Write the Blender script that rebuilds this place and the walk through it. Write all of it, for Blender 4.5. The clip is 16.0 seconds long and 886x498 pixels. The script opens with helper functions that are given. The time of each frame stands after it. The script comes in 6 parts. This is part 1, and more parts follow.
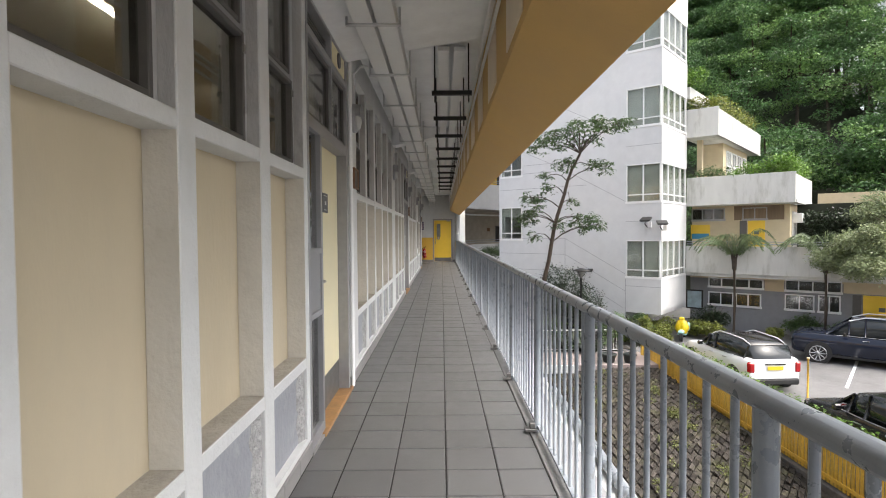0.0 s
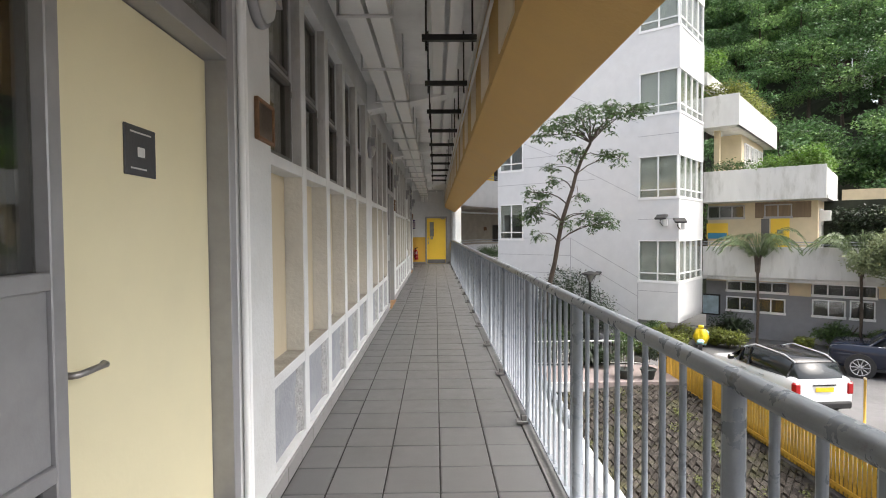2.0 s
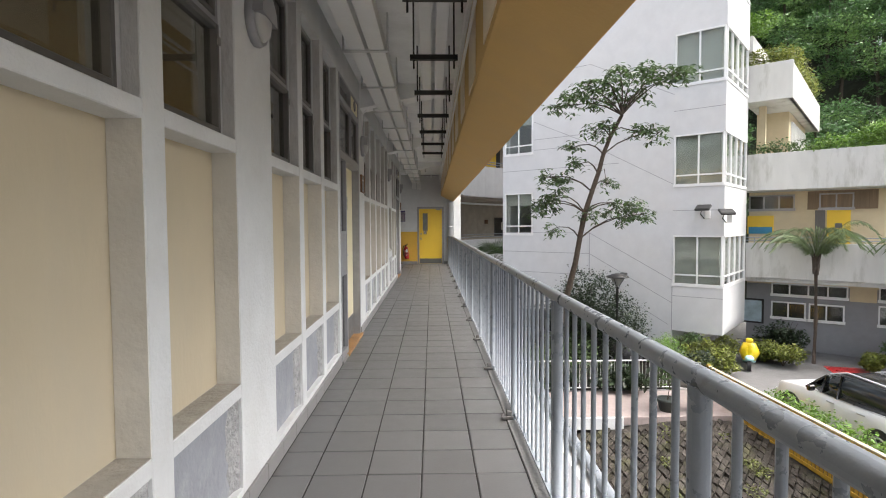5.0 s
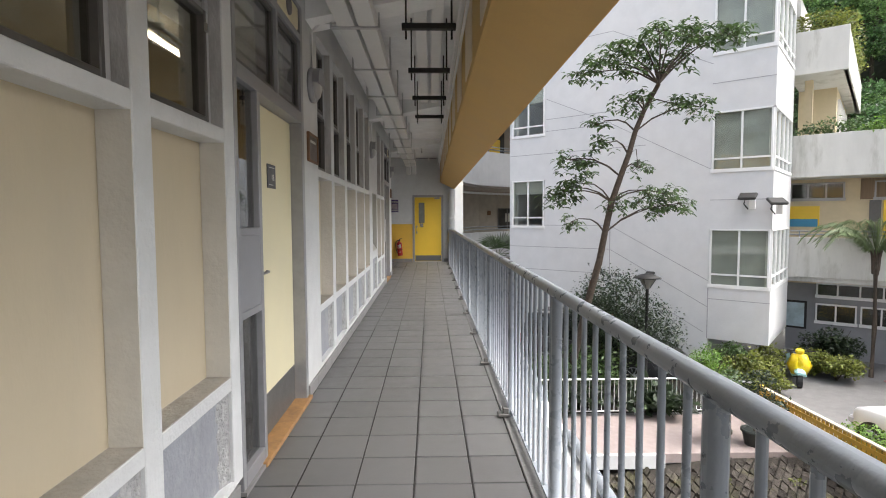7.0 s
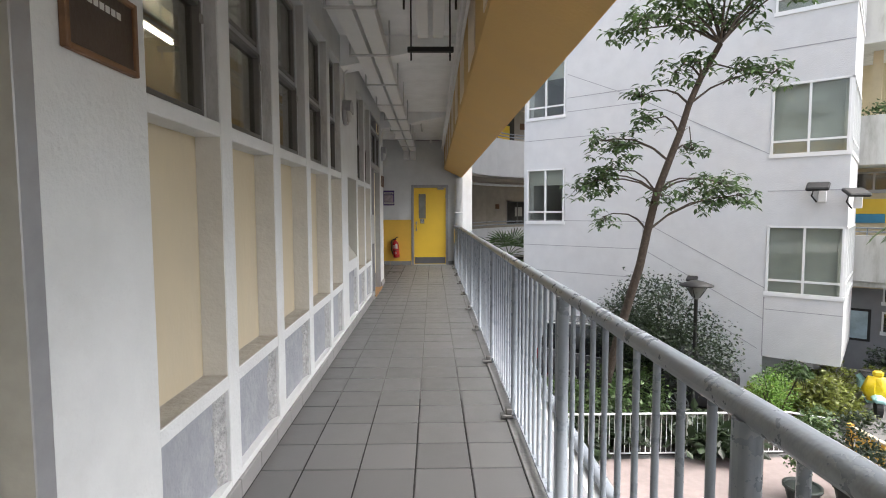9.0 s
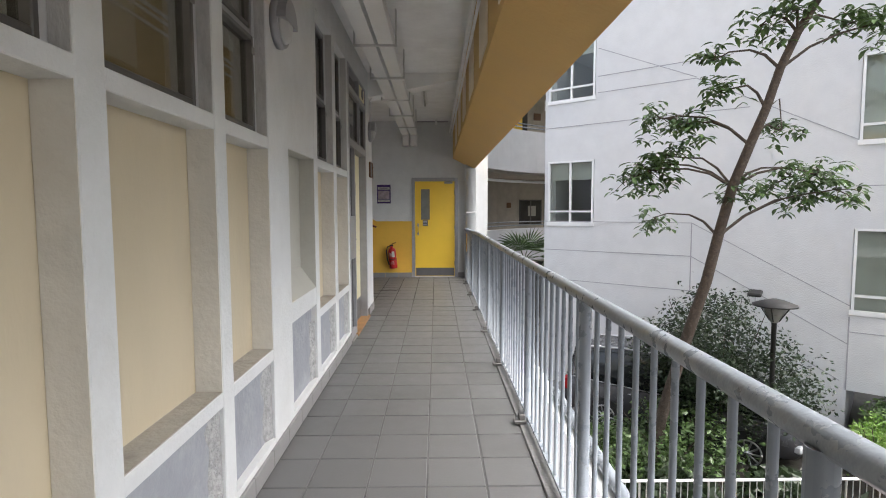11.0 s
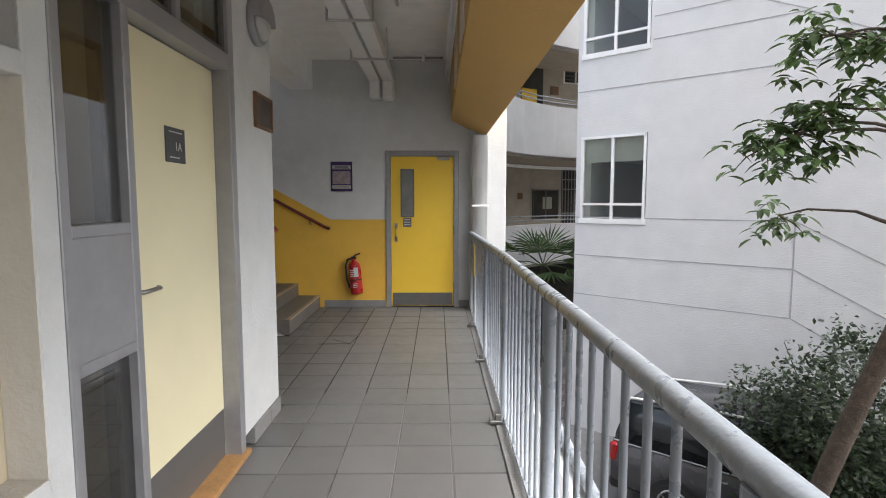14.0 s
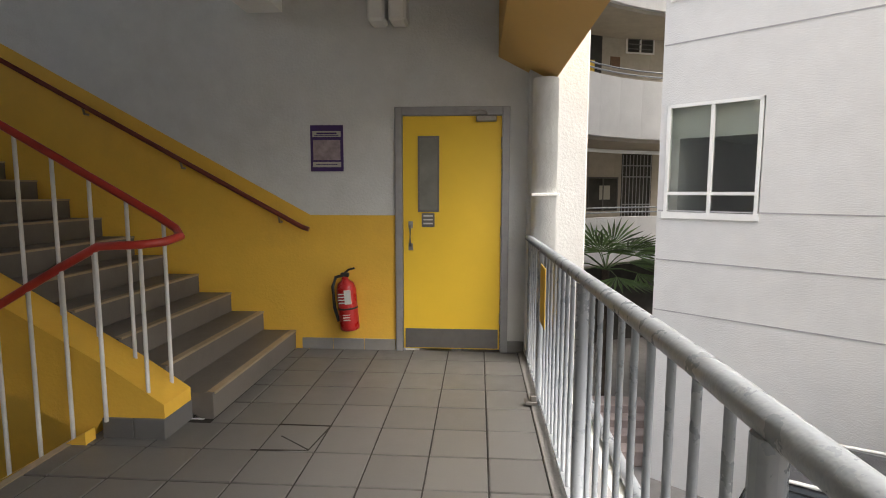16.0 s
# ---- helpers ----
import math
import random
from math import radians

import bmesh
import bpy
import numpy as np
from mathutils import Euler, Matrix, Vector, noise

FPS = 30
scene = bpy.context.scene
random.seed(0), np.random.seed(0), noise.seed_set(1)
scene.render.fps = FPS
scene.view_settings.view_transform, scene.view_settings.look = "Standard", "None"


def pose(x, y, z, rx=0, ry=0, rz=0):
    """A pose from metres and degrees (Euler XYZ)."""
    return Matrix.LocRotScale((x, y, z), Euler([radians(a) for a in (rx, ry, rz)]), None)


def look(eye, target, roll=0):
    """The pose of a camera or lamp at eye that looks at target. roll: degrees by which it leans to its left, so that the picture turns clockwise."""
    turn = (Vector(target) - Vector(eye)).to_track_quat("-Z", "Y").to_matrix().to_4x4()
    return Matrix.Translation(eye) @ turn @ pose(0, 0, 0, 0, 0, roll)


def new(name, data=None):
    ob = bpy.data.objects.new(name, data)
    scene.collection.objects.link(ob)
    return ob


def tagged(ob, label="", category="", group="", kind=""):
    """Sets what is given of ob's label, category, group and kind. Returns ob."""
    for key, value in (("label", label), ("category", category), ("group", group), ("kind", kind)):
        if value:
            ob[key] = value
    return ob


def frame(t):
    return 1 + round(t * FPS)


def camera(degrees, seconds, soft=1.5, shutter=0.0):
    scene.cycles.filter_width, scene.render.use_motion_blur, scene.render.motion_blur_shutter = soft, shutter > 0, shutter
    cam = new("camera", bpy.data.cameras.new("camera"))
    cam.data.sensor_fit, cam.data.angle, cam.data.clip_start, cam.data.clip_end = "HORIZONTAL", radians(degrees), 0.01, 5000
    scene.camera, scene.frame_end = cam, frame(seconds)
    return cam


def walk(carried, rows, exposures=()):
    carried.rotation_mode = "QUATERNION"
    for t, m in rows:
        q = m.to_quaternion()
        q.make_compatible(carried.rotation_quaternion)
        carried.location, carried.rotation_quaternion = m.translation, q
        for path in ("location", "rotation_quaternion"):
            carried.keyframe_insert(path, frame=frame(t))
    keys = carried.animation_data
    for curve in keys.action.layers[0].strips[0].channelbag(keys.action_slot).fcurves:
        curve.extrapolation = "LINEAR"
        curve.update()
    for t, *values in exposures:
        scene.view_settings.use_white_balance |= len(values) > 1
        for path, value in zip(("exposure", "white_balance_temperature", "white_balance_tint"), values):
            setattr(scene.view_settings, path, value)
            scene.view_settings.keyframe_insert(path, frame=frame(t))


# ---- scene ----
# The walk: seconds, eye x y z, sideways and upward slope of the view, roll.
cam = camera(78.8, 16.0, soft=1.0)
ROWS = [
    (0, -0.012, 0.043, 1.430, 0.0020, -0.0305, -0.40),
    (0.5, -0.013, 0.713, 1.430, 0.0020, -0.0305, -0.40),
    (1, -0.006, 1.363, 1.430, 0.0055, -0.0305, -0.40),
    (1.5, -0.015, 2.000, 1.425, 0.0070, -0.0310, -0.40),
    (2, -0.014, 2.645, 1.413, 0.0140, -0.0315, -0.40),
    (2.5, -0.010, 3.335, 1.410, 0.0150, -0.0318, -0.40),
    (3, 0.021, 4.002, 1.420, 0.0175, -0.0330, -0.40),
    (3.5, 0.042, 4.664, 1.435, 0.0175, -0.0345, -0.40),
    (4, 0.060, 5.381, 1.430, 0.0195, -0.0370, -0.40),
    (4.5, 0.064, 6.047, 1.420, 0.0200, -0.0400, -0.35),
    (7, 0.097, 9.553, 1.420, 0.0235, -0.0600, -0.25),
    (7.5, 0.090, 10.242, 1.415, 0.0230, -0.0610, -0.22),
    (8, 0.075, 10.930, 1.410, 0.0200, -0.0625, -0.20),
    (8.5, 0.108, 11.651, 1.415, 0.0190, -0.0665, -0.20),
    (9, 0.108, 12.365, 1.430, 0.0185, -0.0715, -0.20),
    (9.5, 0.100, 13.123, 1.435, 0.0175, -0.0730, -0.20),
    (10, 0.055, 13.803, 1.435, 0.0155, -0.0730, -0.20),
    (12.5, 0.085, 17.255, 1.435, 0.0100, -0.0785, -0.10),
    (13, 0.140, 17.945, 1.440, 0.0095, -0.0820, -0.05),
    (13.5, 0.180, 18.650, 1.440, 0.0090, -0.0850, 0.00),
    (14, 0.235, 19.345, 1.440, 0.0095, -0.0895, 0.00),
    (14.5, 0.262, 20.020, 1.445, 0.0095, -0.0962, 0.05),
    (15, 0.325, 20.650, 1.435, 0.0015, -0.1020, 0.10),
    (15.5, 0.317, 21.300, 1.420, -0.0175, -0.1070, 0.10),
    (16, 0.253, 21.967, 1.400, -0.0650, -0.1080, 0.10),
]
walk(cam, [(t, look((x, y, z), (x + sx, y + 1, z + sz), roll)) for t, x, y, z, sx, sz, roll in ROWS],
     exposures=[(0, 1.58, 6500, 10), (7, 1.62, 6400, 10), (9, 1.63, 6330, 10), (12.5, 1.78, 6330, 10), (14.5, 1.76, 6430, 10), (15.5, 1.74, 6800, 10), (16, 1.8, 7050, 10)])

# ---- world and light: an overcast day ----
world = bpy.data.worlds.new("overcast_sky")
scene.world = world
world.use_nodes = True
_wn = world.node_tree
_sky = _wn.nodes.new("ShaderNodeTexSky")
_sky.sky_type = "NISHITA"
_sky.sun_disc = False
_sky.sun_elevation = radians(59)
_sky.sun_rotation = radians(112)
_sky.dust_density = 6.0
_sky.ozone_density = 0.6
_sky.air_density = 1.0
_grey = _wn.nodes.new("ShaderNodeHueSaturation")
_grey.inputs["Saturation"].default_value = 0.5
_wn.links.new(_sky.outputs["Color"], _grey.inputs["Color"])
_wn.links.new(_grey.outputs["Color"], _wn.nodes["Background"].inputs["Color"])
_wn.nodes["Background"].inputs["Strength"].default_value = 0.15
sun = new("sun", bpy.data.lights.new("sun", "SUN"))
sun.data.energy = 0.7
sun.data.angle = radians(60)
sun.data.color = (1.0, 0.97, 0.93)
sun.matrix_world = look((0, 0, 0), (-math.sin(radians(112)) * math.cos(radians(59)), -math.cos(radians(112)) * math.cos(radians(59)), -math.sin(radians(59))))


# ---- materials ----
def material(name, colour, rough=0.6, vary=0.12, scale=6.0, bump=0.1, bump_scale=60.0, metal=0.0, second=None, amount=0.0, dirt_scale=2.0, piece=0.0, spec=0.5, stretch=(1, 1, 1), sharp=(0.5, 0.68)):
    """Colour with fine grain and broad stains; second is the stain colour, piece the change from piece to piece."""
    m = bpy.data.materials.new(name)
    m.use_nodes = True
    nt = m.node_tree
    L = nt.links.new
    b = nt.nodes["Principled BSDF"]
    b.inputs["Roughness"].default_value = rough
    b.inputs["Metallic"].default_value = metal
    b.inputs["Specular IOR Level"].default_value = spec
    tc = nt.nodes.new("ShaderNodeTexCoord")
    geo = nt.nodes.new("ShaderNodeNewGeometry")
    mp = nt.nodes.new("ShaderNodeMapping")
    mp.inputs["Scale"].default_value = stretch
    L(geo.outputs["Position"], mp.inputs["Vector"])
    def tex(s, detail=5.0, r=0.6):
        n = nt.nodes.new("ShaderNodeTexNoise")
        n.inputs["Scale"].default_value = s
        n.inputs["Detail"].default_value = detail
        n.inputs["Roughness"].default_value = r
        L(mp.outputs["Vector"], n.inputs["Vector"])
        return n.outputs["Fac"]
    def mix(kind, a, c, f):
        n = nt.nodes.new("ShaderNodeMix")
        n.data_type = "RGBA"
        n.blend_type = kind
        for sock, v in ((n.inputs[6], a), (n.inputs[7], c), (n.inputs[0], f)):
            if isinstance(v, bpy.types.NodeSocket):
                L(v, sock)
            else:
                sock.default_value = v
        return n.outputs[2]
    def ramp(src, lo, hi, a=0.0, z=1.0):
        n = nt.nodes.new("ShaderNodeMapRange")
        n.inputs[1].default_value, n.inputs[2].default_value = lo, hi
        n.inputs[3].default_value, n.inputs[4].default_value = a, z
        L(src, n.inputs[0])
        return n.outputs[0]
    c4 = (*colour, 1)
    dark = tuple(v * (1 - vary) for v in colour) + (1,)
    lite = tuple(min(1, v * (1 + vary)) for v in colour) + (1,)
    grain = tex(scale)
    col = mix("MIX", dark, lite, ramp(grain, 0.3, 0.7))
    if second:
        st = ramp(tex(dirt_scale, 8.0, 0.7), sharp[0], sharp[1], 0.0, amount)
        col = mix("MIX", col, (*second, 1), st)
    if piece:
        oi = nt.nodes.new("ShaderNodeObjectInfo")
        both = nt.nodes.new("ShaderNodeMath")
        both.operation = "ADD"
        L(oi.outputs["Random"], both.inputs[0])
        L(geo.outputs["Random Per Island"], both.inputs[1])
        fr = nt.nodes.new("ShaderNodeMath")
        fr.operation = "FRACT"
        L(both.outputs[0], fr.inputs[0])
        v = ramp(fr.outputs[0], 0, 1, 1 - piece, 1 + piece)
        hsv = nt.nodes.new("ShaderNodeHueSaturation")
        L(v, hsv.inputs["Value"])
        L(col, hsv.inputs["Color"])
        col = hsv.outputs["Color"]
    L(col, b.inputs["Base Color"])
    L(ramp(grain, 0.25, 0.75, max(0.02, rough - 0.08), min(1, rough + 0.08)), b.inputs["Roughness"])
    if bump:
        bn = nt.nodes.new("ShaderNodeBump")
        bn.inputs["Strength"].default_value = bump
        bn.inputs["Distance"].default_value = 0.02
        L(tex(bump_scale, 3.0), bn.inputs["Height"])
        L(bn.outputs["Normal"], b.inputs["Normal"])
    return m


def glass_material(name, tint=(0.8, 0.85, 0.83), rough=0.02):
    m = bpy.data.materials.new(name)
    m.use_nodes = True
    nt = m.node_tree
    nt.nodes.remove(nt.nodes["Principled BSDF"])
    out = nt.nodes["Material Output"]
    tr = nt.nodes.new("ShaderNodeBsdfTransparent")
    tr.inputs[0].default_value = (*tint, 1)
    gl = nt.nodes.new("ShaderNodeBsdfGlossy")
    gl.inputs["Roughness"].default_value = rough
    mx = nt.nodes.new("ShaderNodeMixShader")
    lw = nt.nodes.new("ShaderNodeLayerWeight")
    pw = nt.nodes.new("ShaderNodeMath")
    pw.operation = "POWER"
    pw.inputs[1].default_value = 2.6
    fr = nt.nodes.new("ShaderNodeMapRange")
    fr.inputs[3].default_value, fr.inputs[4].default_value = 0.045, 0.75
    nt.links.new(lw.outputs["Facing"], pw.inputs[0])
    nt.links.new(pw.outputs[0], fr.inputs[0])
    nt.links.new(fr.outputs[0], mx.inputs[0])
    nt.links.new(tr.outputs[0], mx.inputs[1])
    nt.links.new(gl.outputs[0], mx.inputs[2])
    nt.links.new(mx.outputs[0], out.inputs["Surface"])
    return m


def leaf_material(name, colour, piece=0.35):
    m = material(name, colour, rough=0.4, vary=0.2, scale=3.0, bump=0, piece=piece, spec=0.5)
    nt = m.node_tree
    b = nt.nodes["Principled BSDF"]
    col = b.inputs["Base Color"].links[0].from_socket
    tl = nt.nodes.new("ShaderNodeBsdfTranslucent")
    mx = nt.nodes.new("ShaderNodeMixShader")
    mx.inputs[0].default_value = 0.3
    nt.links.new(col, tl.inputs[0])
    nt.links.new(b.outputs[0], mx.inputs[1])
    nt.links.new(tl.outputs[0], mx.inputs[2])
    nt.links.new(mx.outputs[0], nt.nodes["Material Output"].inputs["Surface"])
    return m


def glow(name, colour, strength):
    m = bpy.data.materials.new(name)
    m.use_nodes = True
    b = m.node_tree.nodes["Principled BSDF"]
    b.inputs["Base Color"].default_value = (*colour, 1)
    b.inputs["Emission Color"].default_value = (*colour, 1)
    b.inputs["Emission Strength"].default_value = strength
    return m


M_WHITE = material("white_wall_paint", (0.628, 0.637, 0.632), 0.75, 0.05, 5, 0.25, 45, second=(0.5, 0.49, 0.46), amount=0.35, dirt_scale=1.3)
M_SOFFIT = material("ceiling_paint", (0.875, 0.88, 0.875), 0.8, 0.05, 4, 0.15, 30, second=(0.5, 0.49, 0.47), amount=0.3, dirt_scale=0.9)
M_CREAM = material("cream_panel_paint", (0.54, 0.465, 0.33), 0.7, 0.05, 3, 0.12, 30, second=(0.49, 0.435, 0.33), amount=0.5, dirt_scale=2.2, stretch=(1, 1, 0.35))
M_REVEAL = material("pale_reveal_paint", (0.60, 0.575, 0.52), 0.7, 0.08, 6, 0.25, 30, second=(0.46, 0.43, 0.37), amount=0.5, dirt_scale=3.0)
M_SILL = material("dusty_panel_sill", (0.40, 0.375, 0.325), 0.85, 0.12, 9, 0.4, 40, second=(0.24, 0.22, 0.19), amount=0.6, dirt_scale=5.0)
M_WORN = material("weathered_window_reveal", (0.50, 0.49, 0.475), 0.85, 0.1, 7, 0.5, 30, second=(0.28, 0.27, 0.25), amount=0.7, dirt_scale=4.5, stretch=(1, 1, 0.4))
M_PALEALU = material("pale_anodised_aluminium", (0.62, 0.62, 0.62), 0.4, 0.06, 12, 0.05, 60, metal=0.25)
M_GREYP = material("grey_panel_paint", (0.29, 0.30, 0.325), 0.65, 0.09, 6, 0.4, 30, second=(0.40, 0.41, 0.42), amount=0.6, dirt_scale=4.5)
M_ROUGH = material("rough_grey_mortar", (0.38, 0.38, 0.375), 0.9, 0.25, 30, 1.0, 45, second=(0.24, 0.24, 0.235), amount=0.7, dirt_scale=12)
M_BLANK = material("off_white_panel_paint", (0.445, 0.435, 0.385), 0.6, 0.06, 4, 0.15, 20, second=(0.38, 0.365, 0.32), amount=0.5, dirt_scale=1.6)
M_TILE = material("grey_floor_tile", (0.124, 0.124, 0.124), 0.42, 0.06, 9, 0.06, 80, second=(0.10, 0.098, 0.096), amount=0.5, dirt_scale=1.1, piece=0.09)
M_GROUT = material("dark_grout", (0.022, 0.02, 0.019), 0.85, 0.2, 20)
M_GROUTL = material("worn_pale_grout", (0.118, 0.116, 0.114), 0.7, 0.25, 8, second=(0.045, 0.042, 0.04), amount=0.9, dirt_scale=1.4, sharp=(0.55, 0.62))
M_KERBP = material("grey_kerb_paint", (0.18, 0.178, 0.177), 0.6, 0.1, 8, 0.3, 40, second=(0.32, 0.32, 0.315), amount=0.5, dirt_scale=3)
M_SKIRT = material("grey_skirting_tile", (0.24, 0.235, 0.23), 0.45, 0.08, 9, 0.05, piece=0.05)
M_RAIL = material("grey_rail_paint", (0.24, 0.265, 0.295), 0.3, 0.06, 14, 0.15, 25, second=(0.13, 0.115, 0.10), amount=0.4, dirt_scale=9, sharp=(0.63, 0.67))
M_BEAM = material("ochre_beam_paint", (0.545, 0.35, 0.115), 0.7, 0.05, 3, 0.15, 40, second=(0.50, 0.31, 0.1), amount=0.3, dirt_scale=1.0)
M_OCHRE = material("ochre_wall_paint", (0.78, 0.47, 0.065), 0.6, 0.05, 3, 0.15, 40, second=(0.60, 0.36, 0.07), amount=0.35, dirt_scale=1.4)
M_YDOOR = material("yellow_door_paint", (0.83, 0.545, 0.047), 0.45, 0.03, 3, 0.05, 30)
M_PDOOR = material("pale_yellow_door", (0.80, 0.73, 0.49), 0.5, 0.03, 3, 0.05, 30)
M_ALU = material("grey_aluminium", (0.33, 0.33, 0.34), 0.4, 0.08, 12, 0.05, 60, metal=0.35)
M_DARKALU = material("dark_bronze_aluminium", (0.12, 0.115, 0.11), 0.4, 0.1, 12, 0.05, 60, metal=0.3)
M_STEEL = material("brushed_steel", (0.35, 0.34, 0.33), 0.35, 0.08, 30, 0.05, 90, metal=0.85)
M_KICK = material("dark_kick_plate", (0.16, 0.155, 0.15), 0.4, 0.08, 12, 0.05, 60, metal=0.4)
M_GLASS = glass_material("window_glass", (0.70, 0.71, 0.70))
M_GLASSB = glass_material("office_glass", (0.86, 0.88, 0.86))
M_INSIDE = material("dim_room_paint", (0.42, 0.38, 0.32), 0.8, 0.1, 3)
M_INSIDE2 = material("office_room_paint", (0.6, 0.62, 0.58), 0.8, 0.1, 2)
M_BLACK = material("black_steel", (0.022, 0.021, 0.02), 0.65, 0.2, 20)
M_WOOD = material("brown_wood", (0.17, 0.085, 0.04), 0.5, 0.25, 20, 0.1, 60, stretch=(1, 0.2, 1))
M_THRESH = material("timber_threshold", (0.36, 0.2, 0.08), 0.6, 0.2, 20, 0.1, 60, second=(0.12, 0.07, 0.04), amount=0.6)
M_BRONZE = material("brown_plaque_metal", (0.10, 0.08, 0.07), 0.35, 0.1, 10, metal=0.5)
M_RED = material("red_paint", (0.42, 0.015, 0.015), 0.3, 0.08, 8)
M_REDRAIL = material("red_rail_plastic", (0.36, 0.03, 0.02), 0.35, 0.1, 8)
M_MAROON = material("maroon_handrail", (0.16, 0.035, 0.025), 0.4, 0.1, 8)
M_BALUST = material("white_baluster_paint", (0.6, 0.6, 0.59), 0.4, 0.06, 10)
M_STEP = material("dark_step_tile", (0.13, 0.12, 0.11), 0.5, 0.1, 9, 0.08, 70, second=(0.08, 0.075, 0.07), amount=0.5)
M_NOSING = material("tan_step_nosing", (0.34, 0.27, 0.18), 0.6, 0.12, 14)
M_FACADE = material("white_facade_render", (0.632, 0.632, 0.632), 0.8, 0.04, 2.5, 0.4, 42, second=(0.565, 0.567, 0.57), amount=0.45, dirt_scale=0.7)
M_GROOVE = material("facade_groove", (0.36, 0.36, 0.37), 0.9, 0.15, 6)
M_WFRAME = material("white_window_frame", (0.78, 0.78, 0.77), 0.4, 0.03, 6)
M_CONC = material("stained_white_parapet", (0.56, 0.555, 0.53), 0.8, 0.06, 3, 0.2, 25, second=(0.30, 0.29, 0.25), amount=0.75, dirt_scale=1.6, stretch=(1, 1, 0.25))
M_CREAMW = material("cream_wing_wall", (0.60, 0.50, 0.335), 0.75, 0.06, 3, 0.1)
M_GREYW = material("grey_ground_wall", (0.25, 0.25, 0.26), 0.7, 0.08, 3, 0.1)
M_PAVE = material("grey_car_park_paving", (0.165, 0.16, 0.158), 0.8, 0.15, 4, 0.4, 25, second=(0.10, 0.098, 0.095), amount=0.6, dirt_scale=0.6)
M_PINK = material("pink_path_paving", (0.31, 0.255, 0.24), 0.75, 0.12, 6, 0.2, 40, second=(0.22, 0.19, 0.18), amount=0.5, dirt_scale=1.2)
M_STONE = material("mossy_slope_stone", (0.058, 0.051, 0.044), 0.95, 0.45, 9, 0.9, 30, second=(0.085, 0.09, 0.03), amount=0.55, dirt_scale=1.0, piece=0.4, spec=0.15)
M_SOIL = material("dark_soil", (0.026, 0.022, 0.017), 0.95, 0.35, 8, 0.8, 20)
M_YFENCE = material("yellow_fence_wood", (0.62, 0.38, 0.05), 0.6, 0.12, 12, 0.15, 50, second=(0.4, 0.25, 0.06), amount=0.5, dirt_scale=4, piece=0.1)
M_BARK = material("grey_brown_bark", (0.062, 0.046, 0.034), 0.9, 0.3, 18, 0.9, 40, second=(0.135, 0.11, 0.085), amount=0.6, dirt_scale=14)
# hillside soil; also the painted shade of the wing's recess
M_HILL_RECESS = material("hill_soil_and_recess_shade", (0.03, 0.034, 0.02), 0.95, 0.4, 2)
M_LEAF = leaf_material("mid_green_leaf", (0.075, 0.125, 0.04), 0.5)
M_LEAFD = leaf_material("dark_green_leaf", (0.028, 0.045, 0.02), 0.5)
M_LEAFB = leaf_material("bright_green_leaf", (0.13, 0.24, 0.035))
M_LEAFY = leaf_material("yellow_green_leaf", (0.17, 0.195, 0.04), 0.6)
M_LEAFH = leaf_material("hill_leaf", (0.075, 0.15, 0.05), 0.55)
M_LEAFO = leaf_material("grey_olive_leaf", (0.24, 0.28, 0.145))
M_LEAFG = leaf_material("fresh_hill_leaf", (0.16, 0.27, 0.085), 0.45)
M_PALM = leaf_material("palm_leaf", (0.12, 0.165, 0.07))
M_POT = material("dark_green_pot", (0.035, 0.045, 0.04), 0.45, 0.15, 8)


# ---- mesh helpers ----
def part(name, bm, mat, parent=None, label=""):
    me = bpy.data.meshes.new(name)
    bm.normal_update()
    bm.to_mesh(me)
    bm.free()
    me.materials.append(mat)
    ob = new(name, me)
    if parent:
        ob.parent = parent
    if label:
        ob["label"] = label
    return ob


def empty(name, at=(0, 0, 0), label="", category="", group="", kind="", turn=0.0):
    ob = new(name)
    ob.empty_display_size = 0.1
    ob.matrix_world = pose(*at, 0, 0, turn)
    return tagged(ob, label, category, group, kind)


def box(bm, x0, x1, y0, y1, z0, z1, bevel=0.0):
    r = bmesh.ops.create_cube(bm, size=1.0)
    for v in r["verts"]:
        v.co = Vector(((x0 + x1) / 2 + v.co.x * (x1 - x0), (y0 + y1) / 2 + v.co.y * (y1 - y0), (z0 + z1) / 2 + v.co.z * (z1 - z0)))
    if bevel:
        es = list({e for v in r["verts"] for e in v.link_edges})
        bmesh.ops.bevel(bm, geom=es, offset=bevel, segments=1, affect="EDGES")
    return bm


def boxes(*bs, bevel=0.0):
    bm = bmesh.new()
    for b in bs:
        box(bm, *b, bevel=bevel)
    return bm


def tube(bm, pts, r, seg=8, r1=None):
    """A round bar along points, tapering from r to r1."""
    pts = [Vector(p) for p in pts]
    n = len(pts)
    rings = []
    for i, p in enumerate(pts):
        d = (pts[min(i + 1, n - 1)] - pts[max(i - 1, 0)]).normalized()
        side = d.cross(Vector((0, 0, 1)))
        if side.length < 1e-3:
            side = Vector((1, 0, 0))
        side.normalize()
        up = side.cross(d)
        rr = r if r1 is None else r + (r1 - r) * i / (n - 1)
        rings.append([bm.verts.new(p + rr * (math.cos(a) * side + math.sin(a) * up)) for a in [2 * math.pi * k / seg for k in range(seg)]])
    for a, b in zip(rings, rings[1:]):
        for k in range(seg):
            f = bm.faces.new((a[k], a[(k + 1) % seg], b[(k + 1) % seg], b[k]))
            f.smooth = True
    bm.faces.new(rings[0])
    bm.faces.new(rings[-1][::-1])
    return bm


